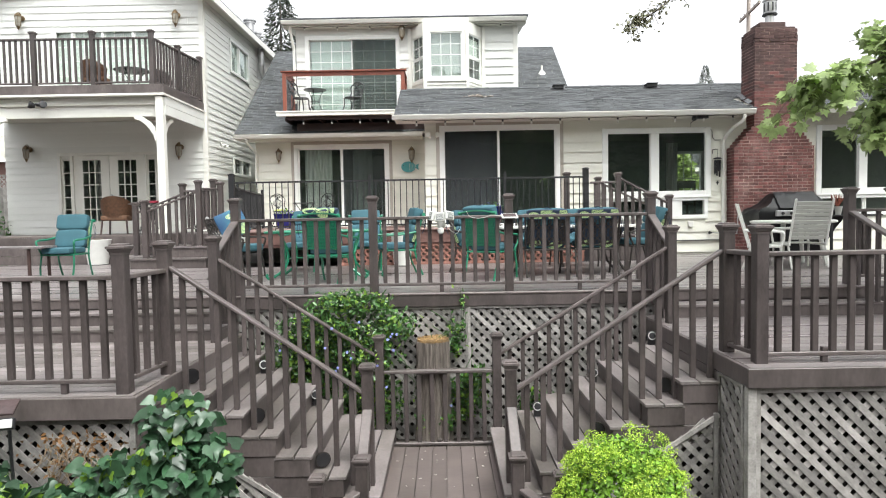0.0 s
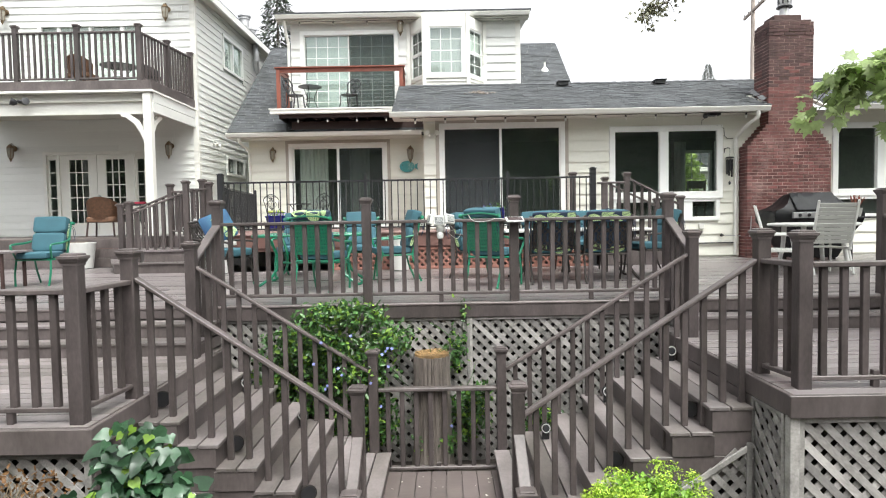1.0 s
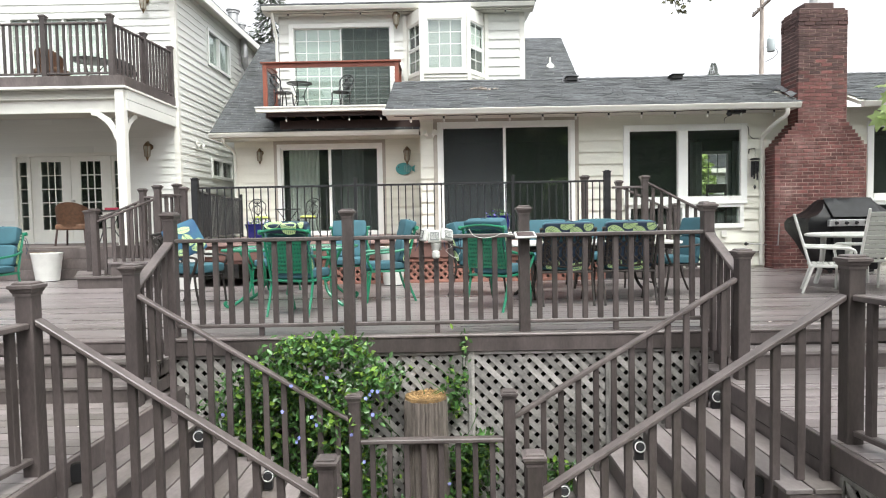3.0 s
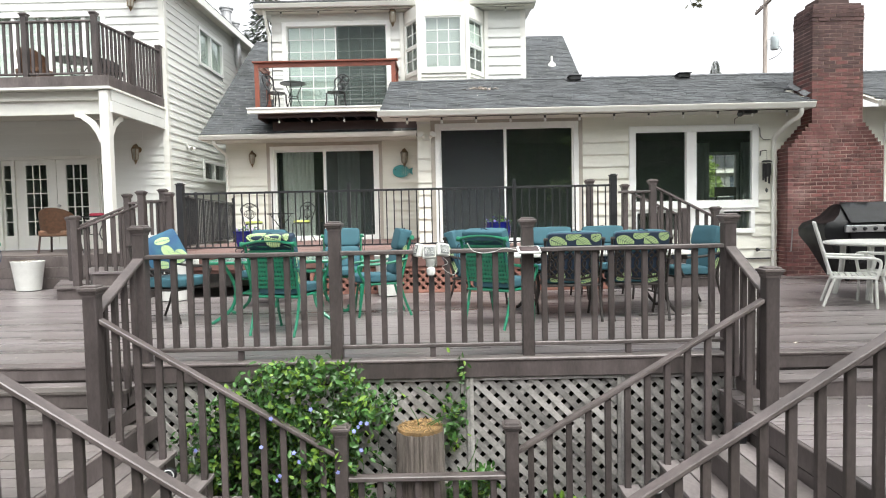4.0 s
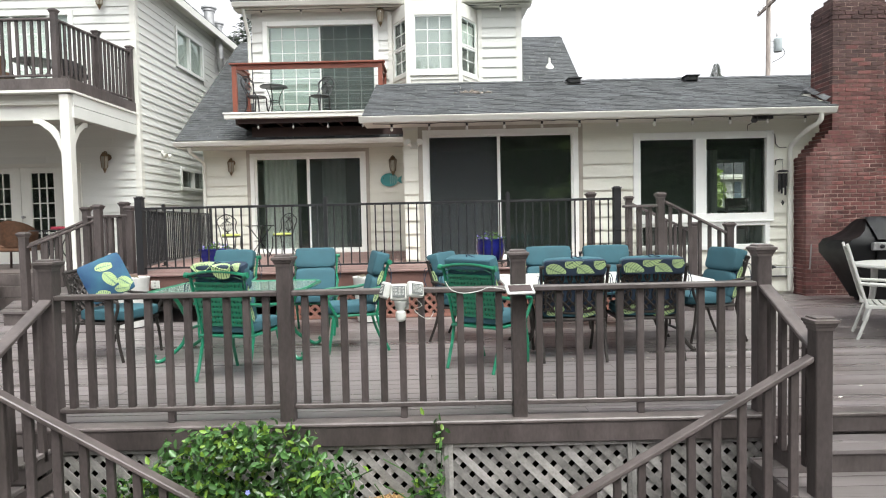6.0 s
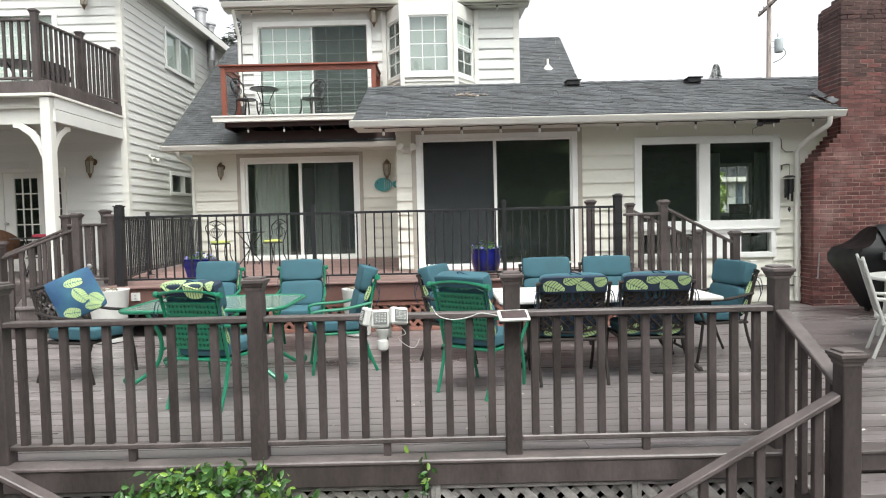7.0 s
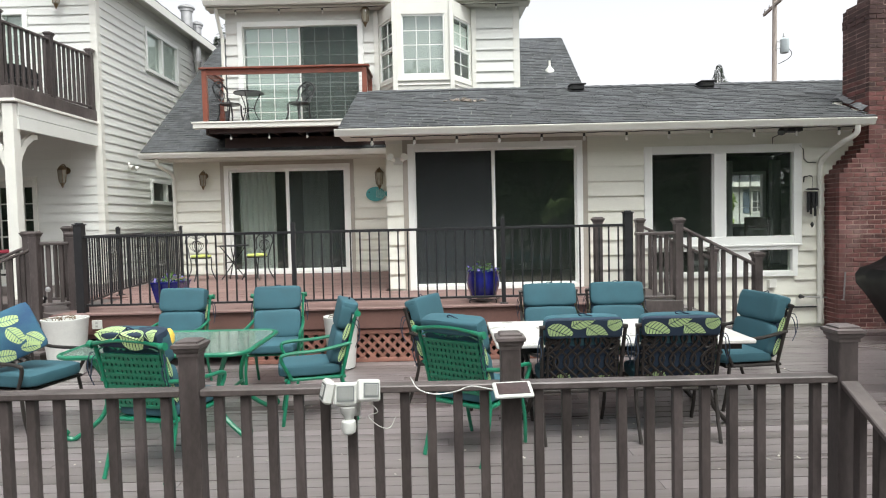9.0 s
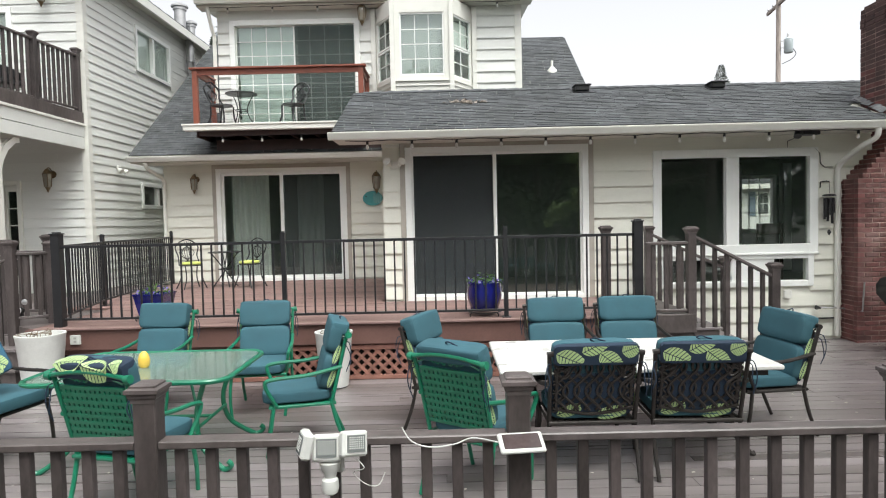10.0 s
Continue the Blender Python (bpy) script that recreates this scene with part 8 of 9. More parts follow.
TUFT = ([(0, 0, 0), (0.4, -0.32, 0.1), (0.9, -0.1, 0), (1, 0.25, -0.05), (0.55, 0.35, 0.1), (0.1, 0.3, -0.05)], [(0, 1, 2, 3), (0, 3, 4, 5)])


def facing(p, out, rnd, spread=50):
    """A leaf's pose at p: its face roughly along out, its tip falling outwards and down."""
    q = Vector(out).to_track_quat("Z", "Y").to_matrix().to_4x4()
    return Matrix.Translation(p) @ q @ pose(0, 0, 0, rnd.gauss(0, spread * 0.5), rnd.gauss(0, spread * 0.5), rnd.uniform(0, 360))


def stump():
    t = thing("tree_stump", (0.09, 8.74, -1.7), "sawn tree stump with grey furrowed bark", "tree stump")
    rnd = random.Random(17)
    n = 150
    furrows = sorted(rnd.uniform(0, 2 * math.pi) for k in range(30))
    depth = [rnd.uniform(0.55, 1.0) for k in range(30)]
    bm = bmesh.new()
    rings = []
    heights = [-1.85, -1.75, -1.6, -1.45, -1.3, -1.18, -1.06, -0.95, -0.85, -0.76, -0.68, -0.61, -0.56, -0.53]
    for z in heights:
        r0 = 0.19 + 0.018 * (-0.53 - z) + 0.05 * max(0, -1.45 - z)
        ring = []
        for i in range(n):
            a = 2 * math.pi * i / n
            wob = 0.05 * noise.noise((math.cos(a) * 3, math.sin(a) * 3, z * 2.5))
            cut = 0.0
            for f, d in zip(furrows, depth):
                e = abs((a + wob - f + math.pi) % (2 * math.pi) - math.pi)
                cut = max(cut, d * max(0, 1 - e / 0.055))
            r = r0 - 0.02 * cut + 0.012 * noise.noise((math.cos(a) * 5, math.sin(a) * 5, z * 6)) + 0.012 * noise.noise((math.cos(a) * 1.4, math.sin(a) * 1.4, z))
            ring.append(bm.verts.new((0.09 + r * math.cos(a), 8.74 + 0.95 * r * math.sin(a), z + (0.012 * noise.noise((a * 9, 0, 5)) if z > -0.6 else 0))))
        rings.append(ring)
    for a, b in zip(rings, rings[1:]):
        for i in range(n):
            bm.faces.new((a[i], a[(i + 1) % n], b[(i + 1) % n], b[i]))
    bm.faces.new(rings[0][::-1]), bm.faces.new(rings[-1])
    part("bark", bm, bark, t)
    bm = bmesh.new()
    prev = None
    for r, z in ((0.182, -0.532), (0.18, -0.505), (0.12, -0.5), (0.06, -0.503)):
        ring = [bm.verts.new((0.09 + r * math.cos(i * 2 * math.pi / n), 8.74 + 0.95 * r * math.sin(i * 2 * math.pi / n), z + 0.008 * noise.noise((i * 0.6, r * 30, 1)))) for i in range(n)]
        if prev:
            for i in range(n):
                bm.faces.new((prev[i], prev[(i + 1) % n], ring[(i + 1) % n], ring[i]))
        prev = ring
    bm.faces.new(prev)
    part("cut_face", bm, cut_wood, t, "rough orange-brown sawn face")
    bm = bmesh.new()
    for k in range(150):
        a, r = rnd.uniform(0, 6.28), 0.17 * math.sqrt(rnd.random())
        c, d, L = Vector((0.09 + r * math.cos(a), 8.74 + 0.93 * r * math.sin(a), -0.495)), rnd.uniform(0, 6.28), rnd.uniform(0.02, 0.06)
        tube([c, c + Vector((L * math.cos(d) / 2, L * math.sin(d) / 2, rnd.uniform(0.002, 0.016))), c + Vector((L * math.cos(d), L * math.sin(d), rnd.uniform(-0.003, 0.006)))], 0.0018, 4, bm)
    part("straw", bm, straw, t, "dry pine straw on the sawn face", kind="stuff")


stump()


def vine():
    v = thing("periwinkle_vine", (-0.9, 8.8, -1.7), "leafy green periwinkle vine with violet flowers", "vine")
    rnd = random.Random(21)
    leaves, stems = [], bmesh.new()
    clumps = [(-1.2, 8.66, -0.4, 0.62, 0.24, 0.34, 900), (-0.75, 8.66, -0.65, 0.55, 0.26, 0.48, 900), (-1.55, 8.66, -0.8, 0.5, 0.22, 0.5, 620), (-0.6, 8.7, -1.2, 0.5, 0.22, 0.45, 560),
              (-1.2, 8.66, -1.3, 0.6, 0.22, 0.45, 520), (-0.38, 8.74, -0.35, 0.36, 0.16, 0.26, 260), (0.48, 8.78, -1.2, 0.3, 0.14, 0.42, 330), (0.56, 8.74, -0.95, 0.22, 0.1, 0.16, 110), (0.12, 8.62, -1.45, 0.34, 0.06, 0.16, 130),
              (0.36, 8.84, -0.5, 0.14, 0.08, 0.34, 90), (1.3, 8.85, -1.35, 0.34, 0.1, 0.34, 170), (2.0, 8.85, -1.3, 0.28, 0.1, 0.26, 120), (-1.95, 8.72, -1.25, 0.35, 0.16, 0.4, 300), (-0.85, 8.64, -0.07, 0.66, 0.14, 0.2, 480)]
    for x, y, z, rx, ry, rz, k in clumps:
        for i in range(int(k * 1.7)):
            d = Vector((rnd.gauss(0, 1), rnd.gauss(0, 1), rnd.gauss(0, 1))).normalized() * rnd.random() ** 0.45
            lump = 0.75 + 0.5 * noise.noise((d.x * 2 + x * 3, d.y * 2, d.z * 2 + z * 3))
            p = Vector((x + d.x * rx * lump, min(8.91, y + d.y * ry), z + d.z * rz * lump))
            leaves.append((facing(p, (d.x * 0.5, -0.8, 0.75), rnd, 70), rnd.uniform(0.038, 0.076)))
    for i in range(40):
        x, z = rnd.uniform(-1.7, 0.5), rnd.uniform(-1.6, -0.5)
        pts = curve([(x, 8.85, z), (x + rnd.uniform(-0.1, 0.1), 8.75, z + 0.2), (x + rnd.uniform(-0.2, 0.2), 8.7, z + 0.35)], 5)
        tube(pts, 0.004, 4, stems)
    for x, z, n in ((-1.05, -0.05, 7), (-0.55, 0.0, 6), (-0.5, -0.1, 6), (0.42, -0.02, 9), (0.45, -0.12, 7), (-1.4, -0.12, 6)):
        for i in range(n):
            p = Vector((x + rnd.gauss(0, 0.03), 8.86, z - 0.1 + 0.022 * i))
            leaves.append((facing(p, (rnd.gauss(0, 0.6), -0.8, 0.5), rnd, 70), rnd.uniform(0.05, 0.075)))
        tube([(x, 8.88, z - 0.3), (x, 8.87, z + 0.05)], 0.004, 4, stems)
    leaf_mesh("leaves", vine_leaf, [q for i, q in enumerate(leaves) if i % 5], OVAL, v)
    leaf_mesh("young_leaves", vine_young, leaves[::5], OVAL, v)
    part("stem", stems, vine_leaf, v, kind="stuff")
    for i in range(20):
        x, y, z, rx, ry, rz, k = clumps[rnd.choice((0, 0, 1, 1, 2, 3, 5, 6))]
        p = Vector((x + rnd.uniform(-1, 1) * rx * 0.8, y - ry * 0.95 - 0.02, z + rnd.uniform(-0.9, 0.9) * rz))
        bm = bmesh.new()
        f = facing(p, (rnd.gauss(0, 0.3), -1, 0.3), rnd, 20)
        for k in range(5):
            small_leaf(bm, f @ pose(0, 0, 0, 0, 0, 72 * k), 0.018, 0.9)
        part("flower", bm, flower_blue, v)


vine()


def ivy():
    v = thing("ivy_shrub", (-1.7, 5.9, -2.7), "dark large-leaved ivy climbing over the west landing's lattice", "ivy")
    rnd = random.Random(31)
    leaves, young, stems = [], [], bmesh.new()
    clumps = [(-1.66, 5.92, -0.53, 0.25, 0.2, 0.24, 110), (-1.6, 5.85, -0.85, 0.4, 0.24, 0.3, 200), (-1.9, 5.78, -1.05, 0.45, 0.24, 0.25, 200), (-2.4, 5.75, -1.08, 0.5, 0.22, 0.2, 190), (-3.05, 5.8, -0.92, 0.28, 0.18, 0.24, 90), (-2.95, 5.75, -1.1, 0.5, 0.25, 0.22, 170), (-1.62, 5.75, -1.25, 0.42, 0.25, 0.3, 180), (-2.55, 5.65, -1.45, 0.9, 0.3, 0.3, 260), (-3.25, 5.55, -1.05, 0.35, 0.2, 0.22, 130), (-2.7, 5.6, -1.12, 0.4, 0.2, 0.16, 120), (-2.2, 5.6, -1.0, 0.3, 0.2, 0.16, 90), (-2.75, 5.62, -0.92, 0.16, 0.14, 0.18, 40), (-2.05, 5.7, -0.8, 0.2, 0.16, 0.16, 50)]
    for x, y, z, rx, ry, rz, k in clumps:
        for i in range(int(k * 1.7)):
            d = Vector((rnd.gauss(0, 1), rnd.gauss(0, 1) - 0.4, rnd.gauss(0, 1))).normalized() * rnd.random() ** 0.3
            p = Vector((x + d.x * rx, y + d.y * ry, z + d.z * rz))
            lst = young if rnd.random() < (0.3 if x < -2 else 0.12) else leaves
            q = Vector((d.x * 0.5, -0.85, 0.6 + 0.3 * d.z)).to_track_quat("Z", "Y").to_matrix().to_4x4()
            m = Matrix.Translation(p) @ q @ pose(0, 0, 0, rnd.gauss(0, 30), rnd.gauss(0, 30), -90 + rnd.gauss(0, 55))
            lst.append((m, rnd.uniform(0.04, 0.08) if lst is young else rnd.uniform(0.05, 0.135)))
    for i in range(14):
        x = rnd.uniform(-3.4, -1.3)
        tube(curve([(x, 5.9, -2.6), (x + rnd.uniform(-0.3, 0.3), 5.75, -1.8), (x + rnd.uniform(-0.4, 0.4), 5.8, -1.1)], 6), 0.008, 5, stems)
    leaf_mesh("leaves", ivy_leaf, leaves, IVY, v)
    leaf_mesh("young_leaves", ivy_young, young, IVY, v)
    part("stem", stems, bark, v, kind="stuff")
    dry = bmesh.new()
    for i in range(55):
        p = Vector((-2.52 + rnd.gauss(0, 0.13), 6.1 + rnd.gauss(0, 0.03), -0.72 - abs(rnd.gauss(0, 0.14))))
        tube(curve([p, p + Vector((rnd.uniform(-0.05, 0.05), -0.03, -0.05)), p + Vector((rnd.uniform(-0.08, 0.08), -0.03, -0.12))], 3), 0.0035, 4, dry)
    part("dry_stalks", dry, dry_stem, v, kind="stuff")
    dead = []
    for i in range(190):
        p = Vector((-2.5 + rnd.gauss(0, 0.16), 6.1 + rnd.gauss(0, 0.03), -0.66 - abs(rnd.gauss(0, 0.16))))
        dead.append((facing(p, (rnd.gauss(0, 0.5), -1, 0.2), rnd, 80), rnd.uniform(0.02, 0.05)))
    leaf_mesh("dead_leaves", dead_leaf, dead, OVAL, v)


ivy()


def boxwood():
    v = thing("boxwood_bush", (1.5, 5.95, -2.6), "bright yellow-green rounded boxwood bush", "bush")
    rnd = random.Random(41)
    lv, dk = [], []
    lumps = []
    for i in range(230):
        d = Vector((rnd.gauss(0, 1), rnd.gauss(0, 1), rnd.gauss(0, 1))).normalized()
        r = 0.9 + 0.2 * noise.noise(d * 3.5) + rnd.uniform(-0.07, 0.06)
        lumps.append((Vector((1.48 + d.x * 0.47 * r, 5.95 + d.y * 0.45 * r, -1.2 + d.z * 0.54 * r)), d, rnd.uniform(0.045, 0.085)))
    for i in range(26000):
        c, d, r = rnd.choice(lumps)
        e = Vector((rnd.gauss(0, 1), rnd.gauss(0, 1), rnd.gauss(0, 1))).normalized()
        e = (e + d * 0.35).normalized()
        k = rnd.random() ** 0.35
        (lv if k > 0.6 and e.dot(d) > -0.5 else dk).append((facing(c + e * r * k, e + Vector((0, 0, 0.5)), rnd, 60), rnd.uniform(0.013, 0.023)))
    for i in range(6500):
        d = Vector((rnd.gauss(0, 1), rnd.gauss(0, 1), rnd.gauss(0, 1))).normalized()
        f = rnd.uniform(0.8, 1.08)
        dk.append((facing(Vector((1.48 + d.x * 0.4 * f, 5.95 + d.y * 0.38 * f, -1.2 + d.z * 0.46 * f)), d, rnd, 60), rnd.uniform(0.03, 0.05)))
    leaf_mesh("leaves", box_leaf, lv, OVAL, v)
    leaf_mesh("inner_leaves", box_shaded, dk, OVAL, v)
    part("trunk", tube([(1.48, 5.95, -2.7), (1.48, 5.95, -1.3)], 0.05, 8), bark, v)


boxwood()


def maple():
    v = thing("maple_tree", (8.6, 6.2, -2.7), "maple tree with light green leaves on drooping twigs", "tree")
    rnd = random.Random(51)
    trunk = tube(curve([(8.6, 6.2, -2.8), (8.5, 6.3, 0.5), (8.3, 6.6, 3.2), (8.4, 6.9, 7.0), (8.6, 7.8, 9.0)], 8), 0.22, 12, taper=0.3)
    part("trunk", trunk, bark, v, smooth=True)
    leaves, far_leaves, limbs = [], [], bmesh.new()
    for pts, k in (([(8.3, 6.6, 3.2), (6.6, 6.8, 3.7), (5.2, 7.3, 2.8), (4.25, 7.5, 2.25), (3.62, 7.52, 2.02)], 46), ([(8.3, 6.6, 2.6), (6.4, 7.0, 2.9), (5.15, 7.5, 2.45), (4.4, 7.6, 1.9)], 46),
                   ([(8.4, 6.9, 4.6), (6.5, 7.2, 4.2), (5.1, 7.6, 3.75), (4.0, 7.75, 3.42)], 34), ([(8.3, 6.6, 3.0), (6.4, 7.2, 2.6), (5.3, 7.65, 2.2), (4.5, 7.75, 1.72)], 46), ([(8.3, 6.6, 3.3), (6.4, 7.0, 3.2), (5.2, 7.4, 2.6), (4.35, 7.5, 2.42)], 40),
                   ([(8.4, 6.9, 5.2), (6.0, 9.0, 5.4), (4.0, 9.8, 4.3), (3.15, 10.0, 3.6), (2.72, 10.05, 3.36)], 30)):
        line = curve(pts, 8)
        tube(line, 0.035, 6, limbs, taper=0.12)
        n = len(line)
        for i in range(k):
            j = rnd.randint(n // 2, n - 1)
            a = line[j]
            far = pts[-1][0] < 2.9
            drop = Vector((rnd.uniform(-0.35, 0.3), rnd.uniform(-0.3, 0.3), rnd.uniform(-0.4, 0.12))) * (0.45 if far else 1.0)
            tw = curve([a, a + drop * 0.5 + Vector((0, 0, 0.05)), a + drop], 3)
            tube(tw, 0.006, 4, limbs, taper=0.5)
            for s in range(12):
                p = tw[rnd.randint(1, len(tw) - 1)] + Vector((rnd.gauss(0, 0.05), rnd.gauss(0, 0.05), rnd.gauss(0, 0.04)))
                q = Vector((rnd.gauss(0, 0.5), rnd.gauss(-0.4, 0.5), 1)).to_track_quat("Z", "Y").to_matrix().to_4x4()
                m = Matrix.Translation(p) @ q @ pose(0, 0, 0, rnd.gauss(0, 15), 35 + rnd.gauss(0, 25), rnd.uniform(0, 360))
                (far_leaves if far else leaves).append((m, rnd.uniform(0.035, 0.055) if far else rnd.uniform(0.08, 0.14)))
    # the rest of the crown, unseen, above and behind the way
    for i in range(3900):
        d = Vector((rnd.gauss(0, 1), rnd.gauss(0, 1), rnd.gauss(0, 0.8)))
        d = d.normalized() * rnd.random() ** 0.4
        # from 1500 on: leaves added high over the east deck to shade it
        p = Vector((9.6 + d.x * 2.6, 5.6 + d.y * 2.6, 6.2 + d.z * 2.0)) if i < 1500 else Vector((8.6 + d.x * 3.4, 8.6 + d.y * 3.2, 8.9 + d.z * 1.5))
        leaves.append((facing(p, (d.x, d.y, 0.8), rnd, 60), rnd.uniform(0.12, 0.22)))
    part("limbs", limbs, bark, v, kind="stuff")
    leaf_mesh("leaves", maple_leaf, leaves, MAPLE, v)
    leaf_mesh("upper_leaves", maple_dull, far_leaves, MAPLE, v)


maple()


def conifer(x, y, z0, h, r, label, seed, n=900, leaf=1.0):
    v = thing("conifer", (x, y, z0), label, "tree", "far conifers")
    rnd = random.Random(seed)
    part("trunk", tube([(x, y, z0), (x, y, z0 + h * 0.95)], 0.22, 8, taper=0.1), bark, v)
    lv = []
    for i in range(n):
        t = rnd.random() ** 0.8
        tier = 0.7 + 0.45 * abs(math.sin(t * 30 + seed))
        rr_ = r * (1 - t) * tier * rnd.uniform(0.3, 1.0) + 0.08
        a = rnd.random() * 6.28
        p = Vector((x + rr_ * math.cos(a), y + rr_ * math.sin(a), z0 + h * (0.08 + 0.92 * t) - rr_ * 0.25))
        m = Matrix.Translation(p) @ pose(0, 0, 0, rnd.gauss(0, 20), 20 + rnd.gauss(0, 15), math.degrees(a)) @ Matrix.Diagonal((1, 0.5, 1, 1))
        lv.append((m, rnd.uniform(0.4, 0.8) * (1.1 - 0.7 * t) * leaf))
    leaf_mesh("foliage", needle_green, lv, TUFT, v)


conifer(-8.1, 35, 0, 13.8, 3.4, "dark fir tree behind the house", 61, 5200, 0.75)
conifer(-9.6, 36, 0, 10.6, 3.2, "dark fir tree behind the house", 62, 2800, 0.8)
conifer(24.3, 60, 0, 14.4, 5.2, "small fir treetop beyond the low roof", 63, 6000, 0.62)


def broadleaf(x, y, z0, h, r, seed, n=1500, mat=None, leaf=1.0):
    v = thing("garden_tree", (x, y, z0), "tall leafy green garden tree", "tree", "trees round the garden")
    rnd = random.Random(seed)
    bm = tube(curve([(x, y, z0), (x + 0.2, y, z0 + h * 0.3), (x, y + 0.2, z0 + h * 0.7)], 5), 0.3, 8, taper=0.4)
    for k in range(6):
        a = k * 1.05 + seed
        tube(curve([(x, y, z0 + h * (0.25 + 0.06 * k)), (x + 0.5 * r * math.cos(a), y + 0.5 * r * math.sin(a), z0 + h * (0.4 + 0.06 * k)), (x + 0.8 * r * math.cos(a), y + 0.8 * r * math.sin(a), z0 + h * (0.5 + 0.06 * k))], 4), 0.1, 6, bm, taper=0.3)
    part("trunk", bm, bark, v)
    lv = []
    lobes = [(rnd.uniform(-0.5, 0.5) * r, rnd.uniform(-0.5, 0.5) * r, h * rnd.uniform(0.3, 0.9), r * rnd.uniform(0.4, 0.65)) for k in range(11)]
    for i in range(n):
        lx, ly, lz, lr = rnd.choice(lobes)
        d = Vector((rnd.gauss(0, 1), rnd.gauss(0, 1), rnd.gauss(0, 1))).normalized() * rnd.random() ** 0.35
        p = Vector((x + lx + d.x * lr, y + ly + d.y * lr, z0 + lz + d.z * lr * 0.8))
        lv.append((facing(p, d + Vector((0, 0, 0.4)), rnd, 70), rnd.uniform(0.4, 0.8) * leaf))
    leaf_mesh("leaves", mat or tree_green, lv, TUFT, v)


rt = random.Random(77)
for i in range(15):
    broadleaf(-34 + i * 4.9 + rt.uniform(-1, 1), -14 + rt.uniform(-4, 3), -2.8, rt.uniform(11, 15), rt.uniform(3.6, 4.6), 80 + i, 2400)
for i in range(13):
    broadleaf(-36 + i * 6 + rt.uniform(-1, 1), -21 + rt.uniform(-2, 2), -2.8, rt.uniform(13, 17), rt.uniform(4.5, 5.5), 180 + i, 2200)


# trees and a pale house seen through the room's far window
broadleaf(10.45, 29.0, -0.5, 4.4, 0.85, 130, 5000, leaf_material("sunlit yellow-green foliage", (0.26, 0.36, 0.1)), 0.35)


def neighbour_house(x0, x1, y0, y1, z0, z1, wall_mat, roof_mat, label, lights):
    h = thing("neighbour_house", (x0, y0, z0), label, "house", kind="structure")
    body = bmesh.new()
    z = z0
    while z < z1:
        box(body, x0, x1, y0 - 0.012, y0, z, min(z1, z + 0.17))
        z += 0.18
    box(body, x0, x1, y0, y1, z0, z1)
    part("wall", body, wall_mat, h)
    ym, e = (y0 + y1) / 2, 0.3
    roof = bmesh.new()
    for ya in (y0 - e, y1 + e):
        vs = [roof.verts.new(p) for p in ((x0 - e, ya, z1 - 0.05), (x1 + e, ya, z1 - 0.05), (x1 + e, ym, z1 + 1.5), (x0 - e, ym, z1 + 1.5))]
        roof.faces.new(vs)
    bmesh.ops.solidify(roof, geom=roof.faces[:], thickness=0.1)
    part("roof", roof, roof_mat, h)
    part("fascia", boxes((x0 - e, x1 + e, y0 - e - 0.04, y0 - e, z1 - 0.2, z1 - 0.02)), trim_white, h)
    for a, b, c, d in lights:
        w = part("window", boxes((a - 0.06, b + 0.06, y0 - 0.04, y0 - 0.013, c - 0.06, d + 0.06), bevel=0.005), trim_white, h)
        for i in range(2):
            for j in range(2):
                u, v = (b - a) / 2, (d - c) / 2
                part("pane", boxes((a + i * u + 0.015, a + (i + 1) * u - 0.015, y0 - 0.045, y0 - 0.038, c + j * v + 0.015, c + (j + 1) * v - 0.015)), screen_glass, w)
        part("shutter", boxes((a - 0.34, a - 0.08, y0 - 0.035, y0 - 0.013, c - 0.05, d + 0.05), bevel=0.004), material("slate blue shutter", (0.12, 0.16, 0.2), 0.6, var=0.2, scale=6), h)


neighbour_house(11.25, 19.0, 30.0, 36.0, -0.6, 2.95, siding_white, shingle, "pale neighbour house with white windows and blue shutters", ((12.45, 12.85, 1.8, 2.6),))
neighbour_house(-26.0, -16.5, 30.0, 37.0, -0.8, 3.9, paint_red, soffit_paint, "red-brown neighbour house with a pale roof", ())


def neighbour_fence():
    f = thing("board_fence", (-12.5, 17, -0.6), "brown board fence at the garden's west side", "fence")
    for k in range(24):
        part("board", boxes((-15.2 + k * 0.15, -15.06 + k * 0.15, 19.0, 19.02, -0.8, 1.92 + 0.015 * (k % 3))), lattice_grey, f)
    part("rail", boxes((-15.2, -11.5, 19.02, 19.06, 1.5, 1.6)), lattice_grey, f)
    part("cap", boxes((-15.2, -11.5, 18.98, 19.04, 2.24, 2.28)), lattice_grey, f)
    for k in range(30):
        for s in (-1, 1):
            bm = boxes((-0.017, 0.017, -0.005, 0.005, -0.23, 0.23))
            bmesh.ops.transform(bm, matrix=pose(-15.1 + k * 0.12, 19.0 + 0.006 * s, 2.09, 0, 45 * s, 0), verts=bm.verts[:])
            part("lattice_strip", bm, lattice_grey, f)


neighbour_fence()


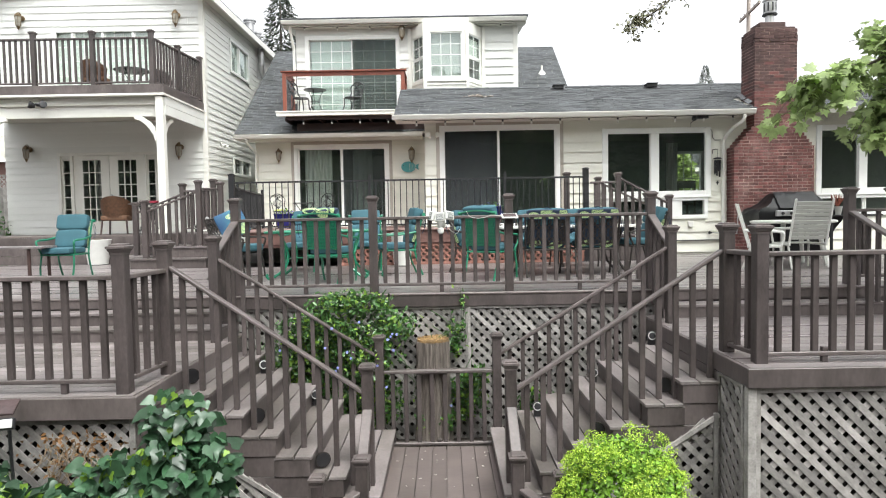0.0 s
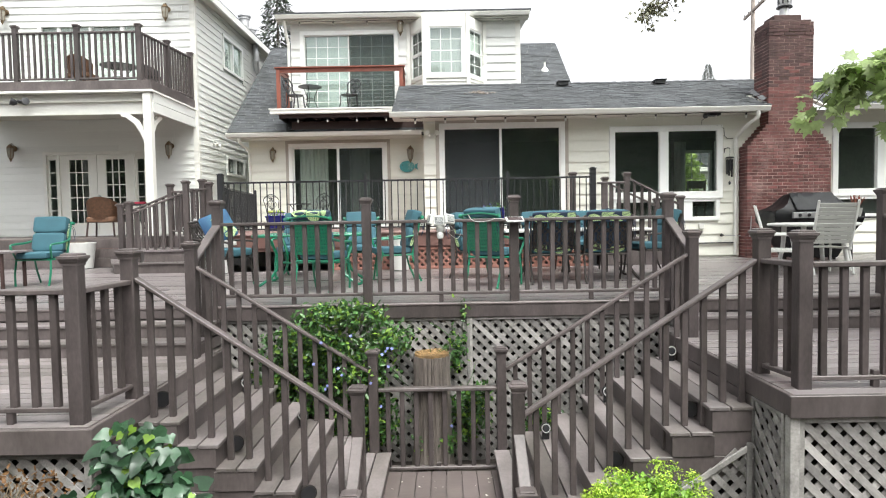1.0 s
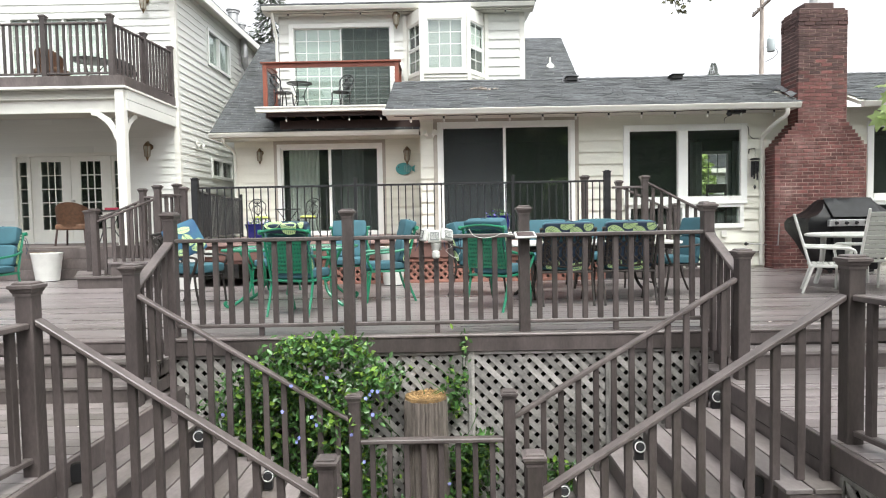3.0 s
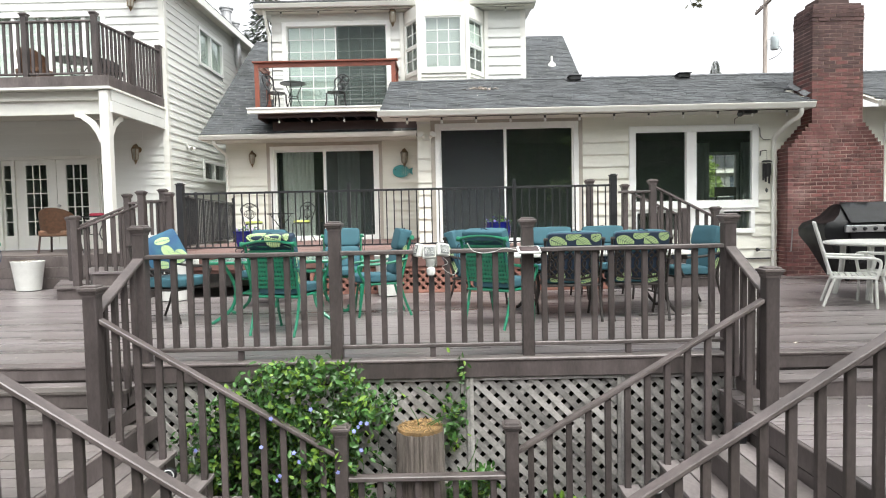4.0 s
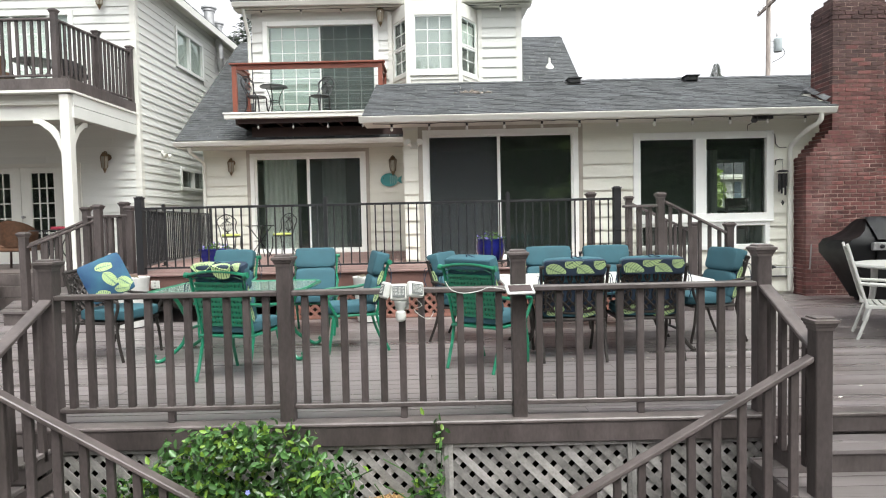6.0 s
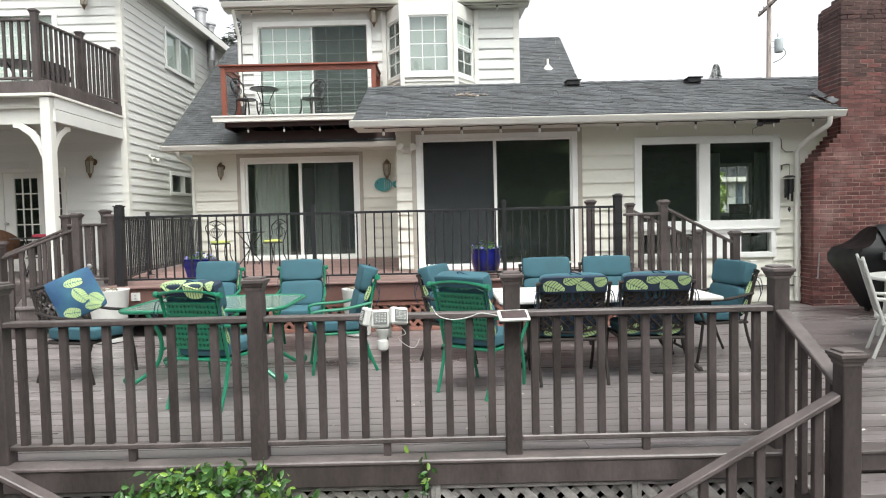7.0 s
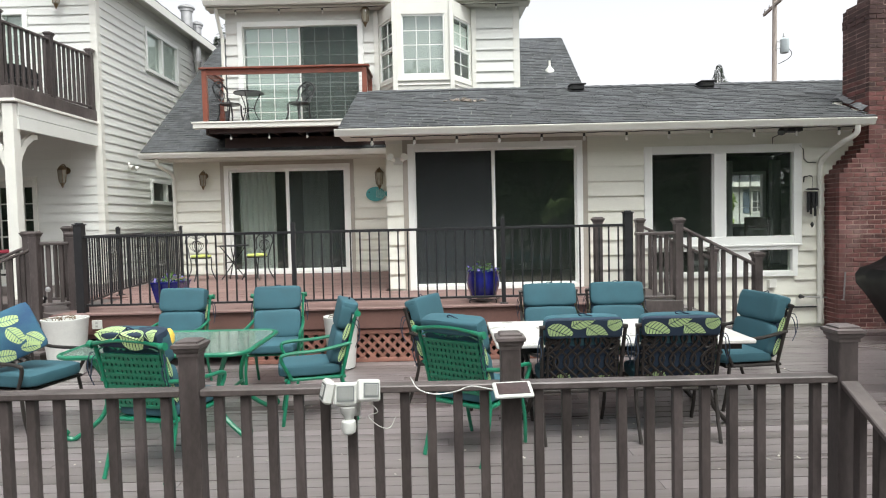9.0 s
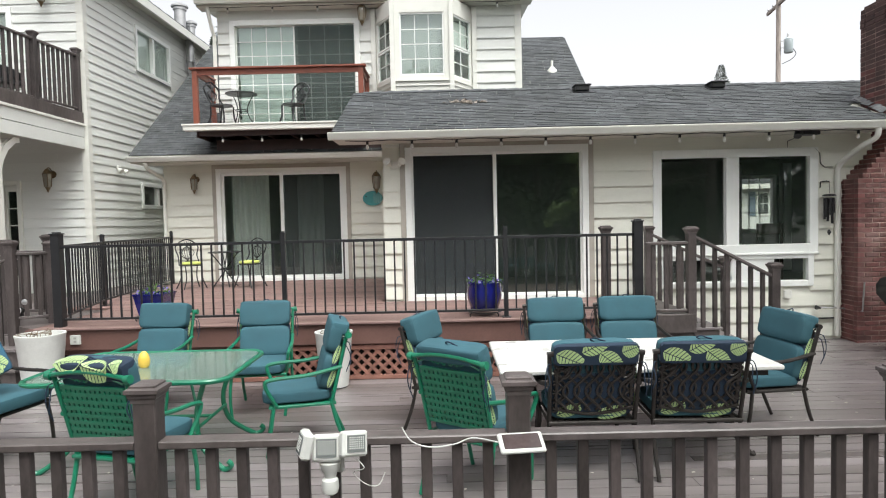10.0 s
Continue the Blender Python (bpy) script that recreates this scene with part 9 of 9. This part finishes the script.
def corner_shrub():
    v = thing("garden_shrub", (-11.9, 18.0, -0.8), "leafy green shrub beside the white wing", "shrub")
    rnd = random.Random(140)
    lv = []
    for i in range(900):
        d = Vector((rnd.gauss(0, 1), rnd.gauss(0, 1), rnd.gauss(0, 1))).normalized() * rnd.random() ** 0.35
        p = Vector((-11.9 + d.x * 0.9, 18.0 + d.y * 0.7, 0.5 + d.z * 0.95))
        lv.append((facing(p, d, rnd, 60), rnd.uniform(0.08, 0.14)))
    leaf_mesh("leaves", vine_leaf, lv, OVAL, v)
    part("stem", tube([(-11.9, 18, -0.9), (-11.9, 18, 0.4)], 0.05, 6), bark, v)


corner_shrub()


def path_light():
    t = thing("solar_spot", (-2.84, 5.9, -0.78), "small black solar spotlight with a white lens", "spot light")
    m = pose(-2.82, 5.83, -0.5, 68, 0, 18)
    bm = boxes((-0.11, 0.11, -0.08, 0.08, 0, 0.02), bevel=0.005)
    bmesh.ops.transform(bm, matrix=pose(-2.9, 5.9, -0.41, 25, 0, 15), verts=bm.verts[:])
    part("solar_cell", bm, cell_face, t)
    bm = boxes((-0.07, 0.07, -0.04, 0.04, 0, 0.05), bevel=0.008)
    bmesh.ops.transform(bm, matrix=m, verts=bm.verts[:])
    head = part("head", bm, iron_black, t)
    bm = boxes((-0.06, 0.06, -0.03, 0.03, 0.049, 0.056), bevel=0.003)
    bmesh.ops.transform(bm, matrix=m, verts=bm.verts[:])
    part("lens", bm, white_plastic, head)
    part("stake", tube([(-2.84, 5.9, -0.48), (-2.84, 5.95, -1.9)], 0.012, 6), iron_black, t)


path_light()


# ---- litter ----
def litter(name, label, spots, z, seed, mat, size):
    rnd = random.Random(seed)
    bm = bmesh.new()
    for x0, x1, y0, y1, n in spots:
        for i in range(n):
            s = size * rnd.uniform(0.4, 1.3)
            box(bm, -s, s, -s * 0.5, s * 0.5, 0, 0.003, pose(rnd.uniform(x0, x1), rnd.uniform(y0, y1), z + 0.003, rnd.uniform(-8, 8), rnd.uniform(-8, 8), rnd.uniform(0, 360)))
    tagged(part(name, bm, mat), label, "litter", kind="stuff")


pale_bits = material("pale petals and twigs", (0.6, 0.57, 0.52), 0.9, var=0.4, scale=30, rand=0.4, island=True)
litter("deck_litter", "pale petals and twig bits scattered over the main deck", [(-4, 6, 9.1, 13.4, 150), (2.8, 8, 9, 13, 70)], 0.0, 5, pale_bits, 0.012)
litter("landing_litter", "pale petal bits scattered on the low landing", [(-0.3, 0.7, 6.8, 8.35, 26)], LOW, 6, pale_bits, 0.012)
litter("landing_litter", "pale petal bits scattered on the east landing", [(2.8, 5, 6.5, 8.4, 26)], LAND_R, 7, pale_bits, 0.012)
litter("landing_litter", "pale petal bits scattered on the west landing", [(-5, -2.3, 6.3, 8.2, 26)], LAND_L, 8, pale_bits, 0.012)


# ---- boards of the decks ----
planks(deck_a, "plank", board_grey, -9.5, 9.5, 9.036, 13.56, 0.0, seed=11)
planks(deck_a, "plank", board_grey, 3.0, 9.5, 13.57, 15.34, 0.0, seed=12)
planks(deck_a, "plank", board_grey, -9.5, -4.1, 13.57, 15.34, 0.0, seed=13)
planks(land_l, "plank", board_step, -9.5, -2.098, 6.18, 8.62, LAND_L, seed=14)
planks(land_r, "plank", board_grey, 2.55, 9.5, 6.28, 8.92, LAND_R, seed=15)
planks(land_c, "plank", board_landing, -0.37, 0.745, 6.55, 8.42, LOW, along="y", width=0.142, seed=16)
planks(deck_d, "plank", board_red, -4.05, 3.05, 13.565, 15.33, DECK_D, seed=17)
planks(deck_d, "plank", board_red, -4.75, -0.2, 15.34, 19.15, DECK_D, seed=18)
